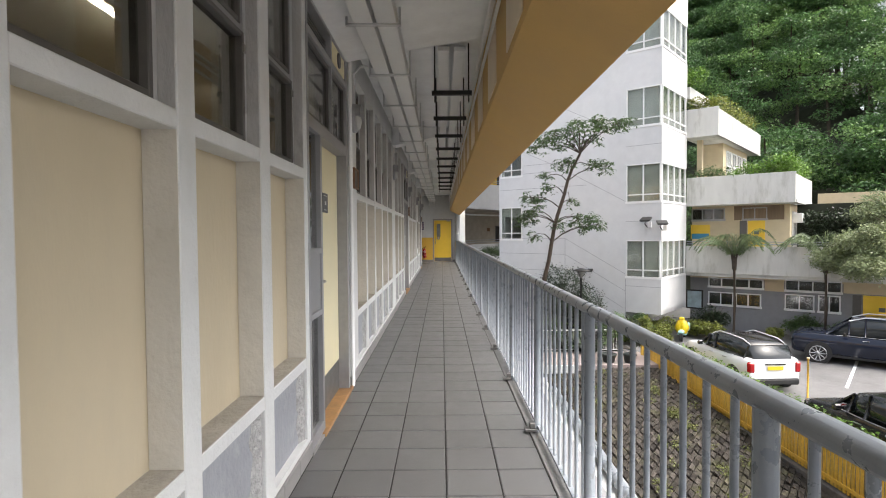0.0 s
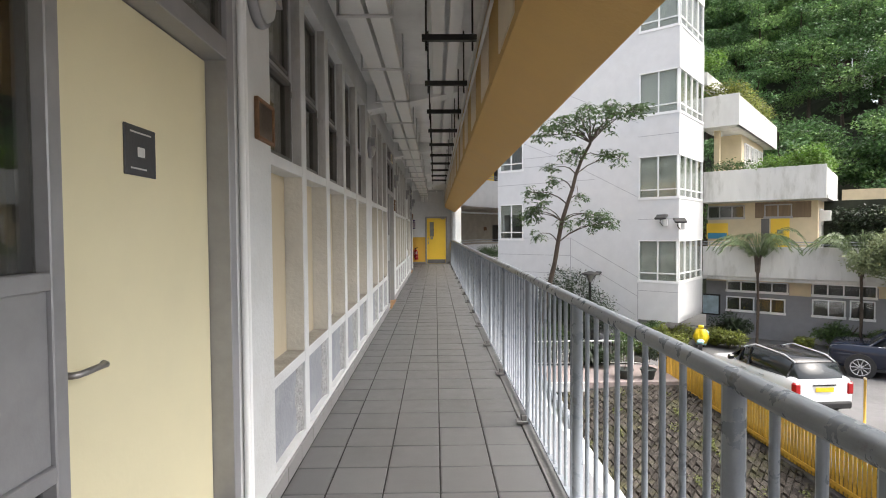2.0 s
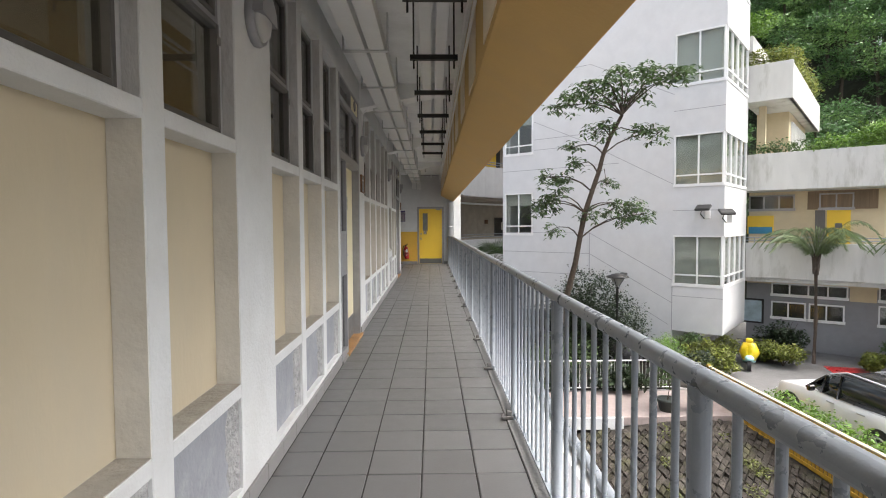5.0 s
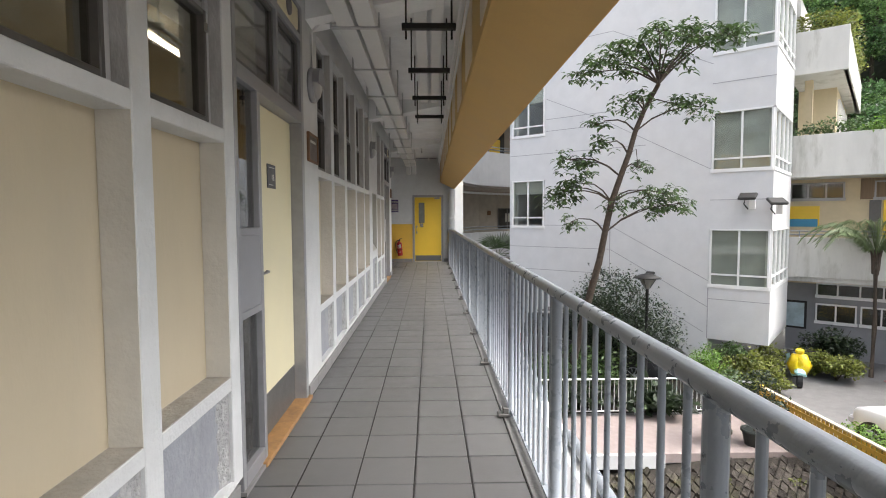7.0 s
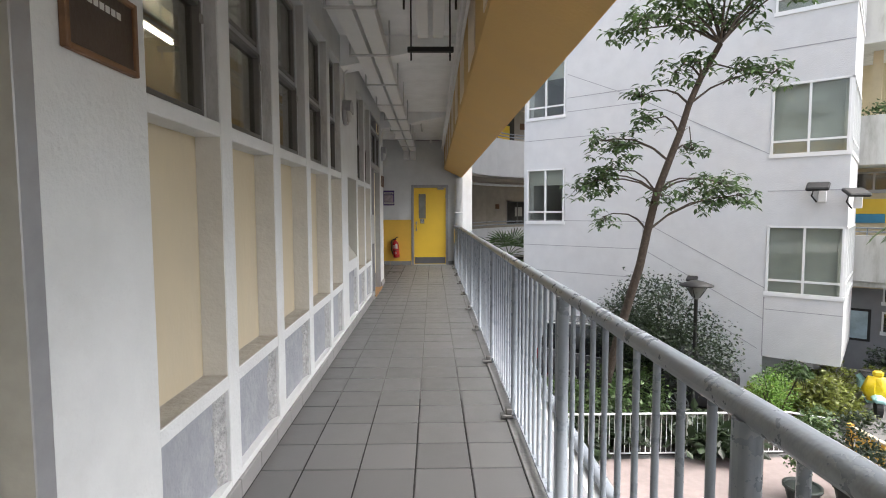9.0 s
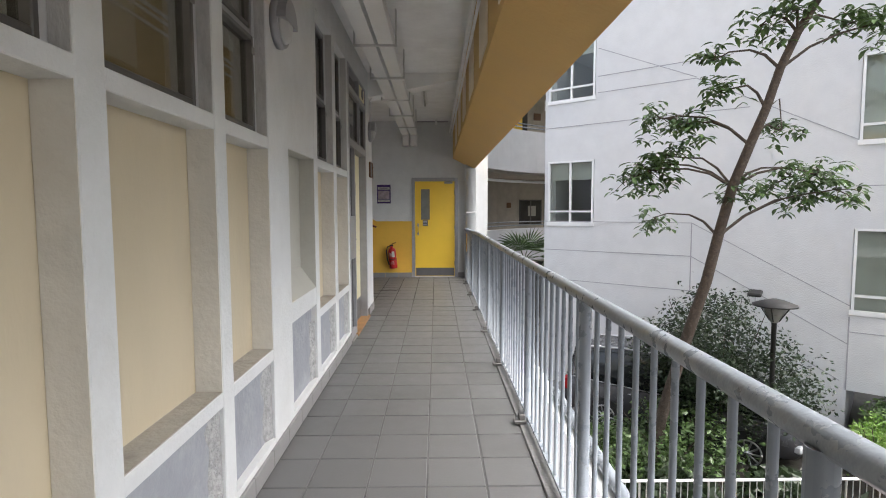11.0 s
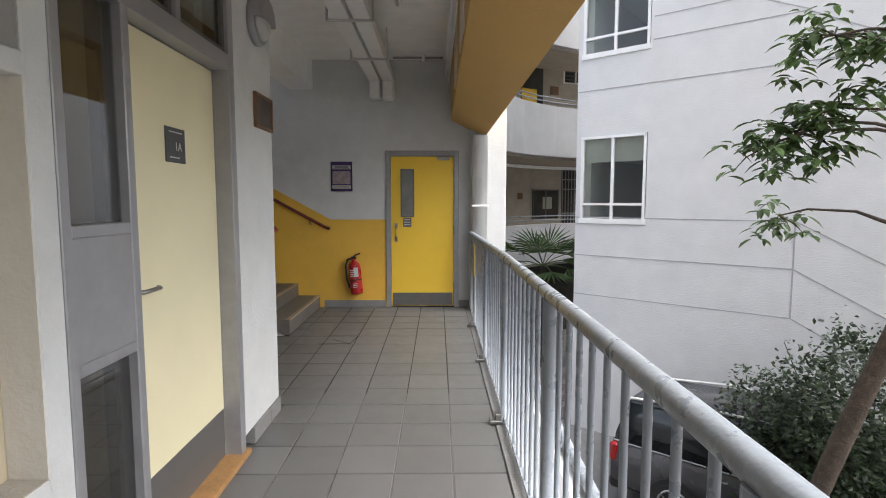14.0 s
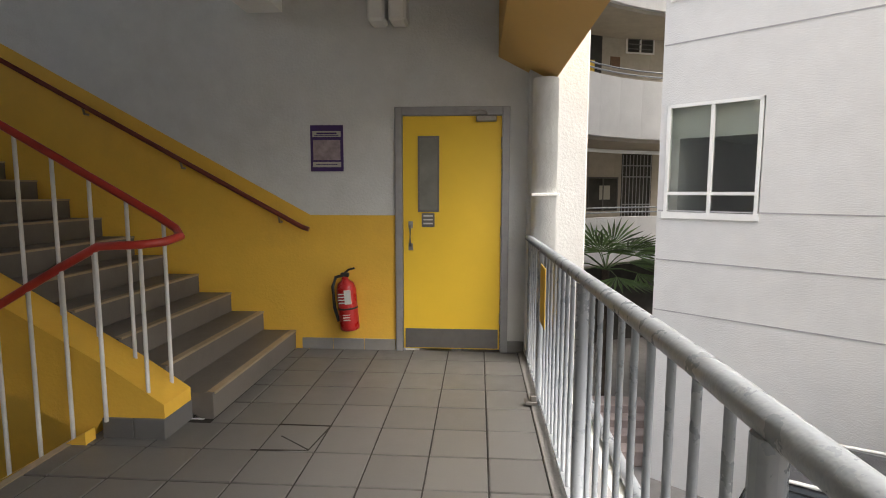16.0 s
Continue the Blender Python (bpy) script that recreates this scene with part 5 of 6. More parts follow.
fpart("map_sheet", boxes((-0.34, 0.40, 5.333, 5.339, -2.87, -1.93)), material("pale_blue_map", (0.42, 0.52, 0.56), 0.5, 0.25, 3), wing)
for (a, b, z0, z1, y) in ((7.5, 8.9, -3.75, -1.65, 5.36), (2.62, 3.4, -0.58, 2.05, 5.56)):
    dd = fpart("door", boxes((a, b, y, y + 0.04, z0, z1), bevel=0.004), M_YDOOR, wing, "yellow painted door")
    fpart("door_plate", boxes(((a + b) / 2 - 0.12, (a + b) / 2 + 0.12, y - 0.01, y, z1 - 0.75, z1 - 0.55)), M_KICK, wing)
    fpart("side_glass", boxes((a - 0.4, a - 0.06, y, y + 0.03, z0, z1)), M_DARKALU, wing)
fpart("poster", boxes((-0.25, 0.75, 5.57, 5.598, 1.05, 1.85)), M_YDOOR, wing, "yellow and blue poster")
fpart("poster_band", boxes((-0.2, 0.7, 5.562, 5.57, 1.05, 1.35)), material("poster_blue", (0.05, 0.25, 0.42), 0.5, 0.1, 5), wing)
fpart("shutter_band", boxes((1.95, 4.25, 5.55, 5.598, 2.08, 2.85)), material("brown_shutter", (0.2, 0.14, 0.09), 0.7, 0.25, 12, stretch=(1, 1, 0.05)), wing)
for k in range(2):
    fpart("air_conditioner", boxes((4.52, 4.95, 6.2 + 1.0 * k, 6.9 + 1.0 * k, 1.9, 2.4), bevel=0.02), M_WFRAME, wing, "window air conditioner")
for (blobs, m, sd, lab) in (([((0.4 + 0.35 * k, 4.3 + 0.1 * (k % 2), 4.55 + 0.1 * (k % 3)), (0.4, 0.4, 0.28), 150) for k in range(5)], M_LEAF, 61, "green planting spilling over the balcony planter"), ([((2.2 + 0.35 * k, 4.25, 4.45 + 0.05 * k + 0.12 * (k % 3)), (0.42, 0.42, 0.2 + 0.045 * k), 150 + 30 * k) for k in range(8)] + [((4.5, 4.6 + 0.6 * k, 4.65 + 0.15 * (k % 2)), (0.5, 0.5, 0.7 if k < 3 else 0.45), 380) for k in range(8)], M_LEAFB, 62, "bright green planting spilling over the balcony planter"), ([((0.2 + 0.3 * k, 4.3, 8.35 + 0.15 * (k % 2)), (0.42, 0.4, 0.42), 190) for k in range(5)] + [((1.2, 4.8 + 0.7 * k, 8.3 + 0.2 * (k % 2)), (0.55, 0.5, 0.5), 260) for k in range(12)], M_LEAFY, 63, "yellow-green planting along the upper planter"), ([((-0.3 + 0.25 * k, 4.7, 9.9 + 0.2 * (k % 2)), (0.42, 0.45, 0.5), 220) for k in range(4)], M_LEAFB, 64, "bright green planting on the roof terrace")):
    o = leaves("planter_foliage", blobs, m, (0.08, 0.17), sd)
    o.matrix_world = FACE
    tagged(o, lab, "planting", kind="stuff")
fpart("top_terrace", boxes((-0.3, 0.1, V0 + 0.2, 8, 8.75, 9.4)), M_CONC, wing)
tagged(faced(part("backdrop_beige_wall", boxes((5.0, 40, 12.0, 12.3, 2.2, 3.7), (5.0, 40, 12.2, 12.5, GZ, 2.2)), M_CREAMW), wing), kind="structure", label="beige retaining wall behind the wing")
bpy.data.objects["backdrop_beige_wall"].parent = None
bpy.data.objects["backdrop_beige_wall"].matrix_world = FACE

# red mat and sign by the ground-floor entrance
tagged(part("red_mat", moved(boxes((-0.62, 0.62, -0.45, 0.45, 0, 0.02), bevel=0.004), Matrix.Translation((14.75, 25.25, GZ)) @ Matrix.Rotation(radians(-20), 4, "Z")), M_RED), "red entrance mat lying on the grey paving", "mat")
mat_sign = empty("floor_sign", (12.6, 27.3, GZ), "folding floor warning sign", "sign")
piece("board", moved(boxes((-0.15, 0.15, -0.012, 0.012, 0, 0.62), bevel=0.02), Matrix.Translation((12.6, 27.2, GZ)) @ Matrix.Rotation(radians(-12), 4, "X")), M_BLANK, mat_sign)
piece("board", moved(boxes((-0.15, 0.15, -0.012, 0.012, 0, 0.62), bevel=0.02), Matrix.Translation((12.6, 27.45, GZ)) @ Matrix.Rotation(radians(12), 4, "X")), M_BLANK, mat_sign)
for k in range(5):
    tagged(part("parking_line", moved(boxes((-0.05, 0.05, -2.4, 2.4, 0, 0.004)), Matrix.Translation((12.3 + 2.6 * k, 19.5, GZ)) @ Matrix.Rotation(radians(-41), 4, "Z")), M_WFRAME), "white painted parking line", "parking line", "parking lines")


# ---- the far wing seen through the gap ----
far = empty("far_wing", (3, 40, GZ), "white curved balconies of a farther school wing", "building")


def arc(z0, z1, r0, r1, mat, name):
    bm = bmesh.new()
    pts = [(8.5 - 0.0 + r * math.cos(a), 33.0 + r * math.sin(a)) for r, rng_ in ((r0, range(0, 13)), (r1, range(12, -1, -1))) for a in [radians(88 + 7.5 * k) for k in rng_]]
    prism(bm, pts, z0, z1)
    return piece(name, bm, mat, far)


for z in (0.62 - 1.4, 4.75 - 1.75, 8.6 - 1.75):
    arc(z, z + (1.4 if z < 2 else 1.75), 7.0, 7.15, M_FACADE, "parapet")
    # slabs and back wall use dimmer paint, shade put into their colour
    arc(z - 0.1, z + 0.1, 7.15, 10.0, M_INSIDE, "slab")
    for dz in (0.14, 0.28):
        zz = z + (1.4 if z < 2 else 1.75) + dz
        piece("rail", bar([(8.5 + 7.07 * math.cos(a), 33.0 + 7.07 * math.sin(a), zz) for a in [radians(88 + 7.5 * k) for k in range(13)]], 0.025, 6), M_RAIL, far)
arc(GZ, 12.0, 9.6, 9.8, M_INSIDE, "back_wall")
# dark curved sheet paints the shade under the lowest balcony
arc(GZ, -0.95, 8.6, 8.8, M_SHADE, "dark_undercroft")


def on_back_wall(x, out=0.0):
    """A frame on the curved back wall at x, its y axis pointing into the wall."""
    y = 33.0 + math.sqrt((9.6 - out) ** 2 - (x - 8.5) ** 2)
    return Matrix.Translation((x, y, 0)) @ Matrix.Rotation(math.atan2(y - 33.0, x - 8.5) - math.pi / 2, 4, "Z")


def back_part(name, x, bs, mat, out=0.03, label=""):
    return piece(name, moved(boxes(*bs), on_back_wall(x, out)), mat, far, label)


# window, doorway and gate openings are flat sheets in painted shade
back_part("upper_window", 5.95, [(-0.5, 0.5, -0.02, 0.02, 6.3, 7.25)], M_SHADE)
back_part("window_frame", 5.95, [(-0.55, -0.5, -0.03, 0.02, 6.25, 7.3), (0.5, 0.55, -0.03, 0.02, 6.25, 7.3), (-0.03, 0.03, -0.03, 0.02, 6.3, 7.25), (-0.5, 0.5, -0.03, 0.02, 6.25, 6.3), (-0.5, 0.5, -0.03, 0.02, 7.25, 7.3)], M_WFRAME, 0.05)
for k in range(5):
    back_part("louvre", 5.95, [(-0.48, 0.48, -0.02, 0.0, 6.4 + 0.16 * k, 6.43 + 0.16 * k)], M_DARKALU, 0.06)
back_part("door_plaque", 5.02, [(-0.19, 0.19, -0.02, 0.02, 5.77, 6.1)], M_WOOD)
back_part("dark_doorway", 4.1, [(-0.65, 0.45, -0.02, 0.02, 4.6, 6.9)], M_SHADE)
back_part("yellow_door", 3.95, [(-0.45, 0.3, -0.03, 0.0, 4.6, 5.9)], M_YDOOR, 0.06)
back_part("wide_window", 4.7, [(-0.6, 0.6, -0.02, 0.02, 0.7, 1.85)], M_SHADE)
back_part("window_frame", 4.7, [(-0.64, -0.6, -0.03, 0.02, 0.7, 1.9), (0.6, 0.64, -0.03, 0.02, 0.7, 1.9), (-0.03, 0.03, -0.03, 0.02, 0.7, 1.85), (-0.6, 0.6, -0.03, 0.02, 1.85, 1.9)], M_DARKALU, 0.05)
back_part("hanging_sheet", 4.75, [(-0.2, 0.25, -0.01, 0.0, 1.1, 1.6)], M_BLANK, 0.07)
# dark sheet behind the gate bars, shade put into its colour
back_part("gate_recess", 6.0, [(-0.6, 0.6, -0.02, 0.02, 0.0, 2.75)], M_SHADE)
for k in range(9):
    back_part("gate_bar", 6.0, [(-0.56 + 0.14 * k - 0.012, -0.56 + 0.14 * k + 0.012, -0.01, 0.01, 0.0, 2.7)], M_ALU, 0.07)
for z in (0.9, 1.9, 2.3):
    back_part("gate_rail", 6.0, [(-0.58, 0.58, -0.012, 0.012, z, z + 0.04)], M_ALU, 0.08)
back_part("side_plaque", 3.55, [(-0.12, 0.12, -0.02, 0.02, 1.5, 1.75)], M_WOOD)
for z in (2.75, 6.95):
    piece("soffit_pipe", bar([(8.5 + 7.5 * math.cos(a), 33.0 + 7.5 * math.sin(a), z - 0.12) for a in [radians(95 + 8 * k) for k in range(10)]], 0.06, 6), M_WFRAME, far, "white pipe below the balcony slab")

# fan palm in the gap
fp = empty("fan_palm", (3.3, 35.0, GZ), "fan palm with dark green pleated leaves", "palm")
piece("trunk", bar([(3.3, 35.0, GZ), (3.35, 35.0, -2.0), (3.3, 34.95, -0.45)], 0.12, 10, 0.09), M_BARK, fp)
bm = bmesh.new()
g = random.Random(9)
for k in range(13):
    a, el = 2.4 * k, radians(g.uniform(-5, 65))
    d = Vector((math.cos(a) * math.cos(el), math.sin(a) * math.cos(el), math.sin(el)))
    base = Vector((3.3, 34.95, -0.45))
    hub = base + d * g.uniform(0.6, 1.0)
    tube(bm, [base, base.lerp(hub, 0.5) + Vector((0, 0, 0.05)), hub], 0.018, 4, 0.01)
    side = d.cross(Vector((0, 0, 1))).normalized()
    for j in range(-7, 8):
        t = radians(j * 11)
        tip = hub + (d * math.cos(t) + side * math.sin(t)) * 0.95 - Vector((0, 0, 0.12 + 0.1 * abs(math.sin(t))))
        w = (d * math.sin(t) - side * math.cos(t)) * 0.035
        m_ = hub.lerp(tip, 0.55)
        bm.faces.new([bm.verts.new(p) for p in (hub, m_ + w + Vector((0, 0, 0.03)), tip, m_ - w + Vector((0, 0, 0.03)))])
under(part("fronds", bm, M_LEAF), fp)


def feather_palm(x, y, ztop, seed, group):
    p = empty("feather_palm", (x, y, GZ), "slim palm with arching feathery fronds", "palm", group)
    piece("trunk", bar([(x, y, GZ), (x + 0.04, y, GZ + 1.6), (x, y, ztop - 0.5), (x, y, ztop)], 0.075, 10, 0.06), M_BARK, p)
    g = random.Random(seed)
    bm = bmesh.new()
    for k in range(24):
        a = 2.399 * k + g.uniform(-0.25, 0.25)
        L = g.uniform(1.4, 2.1) if k % 4 else g.uniform(0.6, 1.1)
        rise = g.uniform(1.7, 3.2) if k % 4 else 2.6
        pts = []
        for i in range(9):
            u = i / 8
            pts.append(Vector((x + math.cos(a) * L * u, y + math.sin(a) * L * u, ztop + rise * u * 1.25 - (0.10 + 0.55 * rise) * u * u - (0.2 + 0.4 * rise) * u ** 3)))
        tube(bm, pts, 0.014, 4, 0.004)
        side = Vector((-math.sin(a), math.cos(a), 0))
        for i in range(4, 44):
            u = i / 44 * 8
            q = pts[int(u)].lerp(pts[min(8, int(u) + 1)], u - int(u))
            ll = (0.27 * math.sin(math.pi * min(1, 0.15 + i / 50)) + 0.06) * g.uniform(0.75, 1.1)
            for sg in (-1, 1):
                tip = q + side * sg * ll * 0.85 + Vector((math.cos(a) * 0.15, math.sin(a) * 0.15, -0.1 - g.uniform(0, 0.12)))
                w = Vector((math.cos(a), math.sin(a), 0)) * 0.01
                m_ = q.lerp(tip, 0.5)
                bm.faces.new([bm.verts.new(c) for c in (q, m_ + w * 1.9, tip, m_ - w * 1.9)])
    under(part("fronds", bm, M_PALM), p)
    sh = bmesh.new()
    for k in range(14):
        a = 2.399 * k
        tube(sh, [(x + 0.07 * math.cos(a), y + 0.07 * math.sin(a), ztop - 0.65 + 0.03 * k), (x + 0.10 * math.cos(a), y + 0.10 * math.sin(a), ztop - 0.2 + 0.02 * k), (x + 0.15 * math.cos(a), y + 0.15 * math.sin(a), ztop + 0.15)], 0.04, 5, 0.015)
    piece("leaf_sheaths", sh, M_BARK, p)


feather_palm(14.25, 26.3, 0.15, 71, "courtyard palms")
feather_palm(17.3, 24.3, 0.1, 72, "courtyard palms")

# spreading olive-green tree beside the car park
ot = empty("spreading_tree", (19.5, 22.0, GZ), "spreading tree with fine olive-green leaves", "tree")
piece("trunk", bar([(20.2, 22.2, GZ), (19.9, 22.1, -1.5), (19.4, 22.0, 0.6)], 0.16, 10, 0.09), M_BARK, ot)
g = random.Random(12)
under(leaves("crown", [((cx_, 22.2 + g.uniform(-1.8, 1.5), g.uniform(-0.2, max(0.4, min(2.9, (cx_ - 15.3) * 0.7)))), (0.7, 0.7, 0.42), 1100) for cx_ in [18.6 + g.uniform(-2.2, 3.2) for _ in range(46)]], M_LEAFO, (0.07, 0.15), 13), ot)
bm = bmesh.new()
for k in range(12):
    e = Vector((18.9 + g.uniform(-1.9, 3.0), 22.2 + g.uniform(-1.8, 1.5), 1.3 + g.uniform(-0.8, 1.4)))
    s = Vector((19.5, 22.0, 0.2))
    tube(bm, [s, s.lerp(e, 0.5) + Vector((0, 0, 0.3)), e], 0.05, 5, 0.012)
under(part("branch_work", bm, M_BARK), ot)

# ---- wooded hillside and buildings above ----
hg = np.random.default_rng(17)
HX, HY = np.meshgrid(np.linspace(2, 110, 40), np.linspace(0, 1, 26))


def hill_height(x, y):
    # rises away from the wing along the building's own depth
    v = (x - 10.72) * 0.659 + (y - 26.15) * 0.752
    s = (x - 10.72) * 0.752 - (y - 26.15) * 0.659
    return np.minimum(np.clip((v - 15.0) * 0.95, 0, 25.5), 25.5 - 2.0 * np.clip(s - 1.0, 0, 6)) + GZ


hv, hf = [], []
for j in range(30):
    for i in range(36):
        s, v = -30 + i * 3.0, 15.0 + j * 2.2
        x, y = 10.72 + 0.752 * s + 0.659 * v, 26.15 - 0.659 * s + 0.752 * v
        hv.append((x, y, float(hill_height(x, y)) + float(hg.normal()) * 0.4 - 0.4))
for j in range(29):
    for i in range(35):
        a = j * 36 + i
        hf.append((a, a + 1, a + 37, a + 36))
me = bpy.data.meshes.new("ground_hill")
me.from_pydata(hv, [], hf)
me.materials.append(M_HILL_RECESS)
tagged(new("ground_hill", me), "steep dark wooded hillside", kind="structure")
wr = random.Random(23)
wood = empty("hillside_trees", (25, 45, GZ), "dense green hillside trees in layered crowns", "trees", kind="stuff")
bm = bmesh.new()
blobs, blobs2 = [], []
for k in range(270):
    s, v = (wr.uniform(-13, 36) if k < 190 else wr.uniform(-15, 4)), (15.5 + 27 * wr.random() ** 0.95 if k < 190 else wr.uniform(39, 47))
    x, y = 10.72 + 0.752 * s + 0.659 * v, 26.15 - 0.659 * s + 0.752 * v
    z = float(hill_height(x, y))
    h = wr.uniform(3.5, 8.0) if k < 190 else wr.uniform(6.0, 10.0)
    lean = Vector((wr.uniform(-1.2, 0.6), wr.uniform(-1.4, 0.2), 0))
    tube(bm, [(x, y, z - 0.5), (x + lean.x * 0.4, y + lean.y * 0.4, z + h * 0.55), (x + lean.x, y + lean.y, z + h)], 0.17, 5, 0.05)
    for q in range(13):
        # tiers of cushion-like foliage with dark gaps between them
        tier = q % 3
        rr = (2.9, 2.2, 1.1)[tier]
        c = (x + lean.x + wr.uniform(-rr, rr), y + lean.y + wr.uniform(-rr, rr), z + h * (0.48 + 0.27 * tier + wr.uniform(-0.12, 0.12)))
        w = wr.uniform(0.7, 1.5)
        (blobs if wr.random() < 0.72 else blobs2).append((c, (w, w * wr.uniform(0.8, 1.2), w * wr.uniform(0.32, 0.5)), int(150 * w * w) + 60))
under(part("trunks", bm, M_BARK), wood)
under(leaves("crowns", blobs, M_LEAFH, (0.14, 0.3), 41, 0.2, 0.72), wood)
under(leaves("bright_crowns", blobs2, M_LEAFG, (0.14, 0.3), 42, 0.2, 0.72), wood)
M_CLAD = material("grey_ribbed_cladding", (0.6, 0.61, 0.64), 0.5, 0.05, 2)
hb = empty("hilltop_building", (60, 70, 20), "grey ribbed metal building above the trees", "building")
HB = pose(66, 70, 0, 0, 0, -25)
o = part("wall", boxes((-30, 30, 0, 12, 22, 48)), M_CLAD)
o.matrix_world = HB
o.parent = hb
o.matrix_parent_inverse = hb.matrix_basis.inverted()
rib = bmesh.new()
for k in range(100):
    box(rib, -30 + 0.6 * k, -29.8 + 0.6 * k, -0.12, 0.0, 22, 48)
o = part("ribs", rib, M_CLAD)
o.matrix_world = HB
o.parent = hb
o.matrix_parent_inverse = hb.matrix_basis.inverted()


# ---- vehicles ----
M_CARW = material("white_car_paint", (0.78, 0.79, 0.80), 0.22, 0.02, 2, 0)
M_CARB = material("navy_car_paint", (0.008, 0.012, 0.026), 0.12, 0.05, 2, 0)
M_CARK = material("black_car_paint", (0.014, 0.014, 0.015), 0.16, 0.05, 2, 0)
M_CARG = material("dark_grey_van_paint", (0.055, 0.055, 0.06), 0.25, 0.05, 2, 0)
M_CGLASS = material("dark_car_glass", (0.02, 0.024, 0.026), 0.06, 0.05, 3, 0)
M_TYRE = material("black_rubber", (0.02, 0.02, 0.02), 0.75, 0.1, 20)
M_RIM = material("alloy_rim", (0.45, 0.45, 0.46), 0.3, 0.05, 8, 0, metal=0.8)
M_TAIL = material("red_lens", (0.35, 0.01, 0.012), 0.15, 0.05, 8, 0)
M_LENS = material("clear_lens", (0.55, 0.56, 0.57), 0.1, 0.05, 8, 0)
M_PLATE = material("yellow_plate", (0.8, 0.55, 0.02), 0.45, 0.02, 8, 0)


def loft(rings):
    bm = bmesh.new()
    vs = [[bm.verts.new(p) for p in r] for r in rings]
    n = len(vs[0])
    for a, b in zip(vs, vs[1:]):
        for k in range(n):
            f = bm.faces.new((a[k], a[(k + 1) % n], b[(k + 1) % n], b[k]))
            f.smooth = True
    bm.faces.new(vs[0][::-1])
    bm.faces.new(vs[-1])
    bmesh.ops.recalc_face_normals(bm, faces=bm.faces)
    return bm


def ring(y, w, z0, z1, belt):
    """A body section: sill, flank, shoulder and top at length y."""
    return [(-w * 0.86, y, z0), (-w * 0.98, y, z0 + 0.1), (-w, y, z0 + (z1 - z0) * 0.55), (-w * 0.965, y, z1 - 0.06), (-w * belt, y, z1), (w * belt, y, z1), (w * 0.965, y, z1 - 0.06), (w, y, z0 + (z1 - z0) * 0.55), (w * 0.98, y, z0 + 0.1), (w * 0.86, y, z0)]


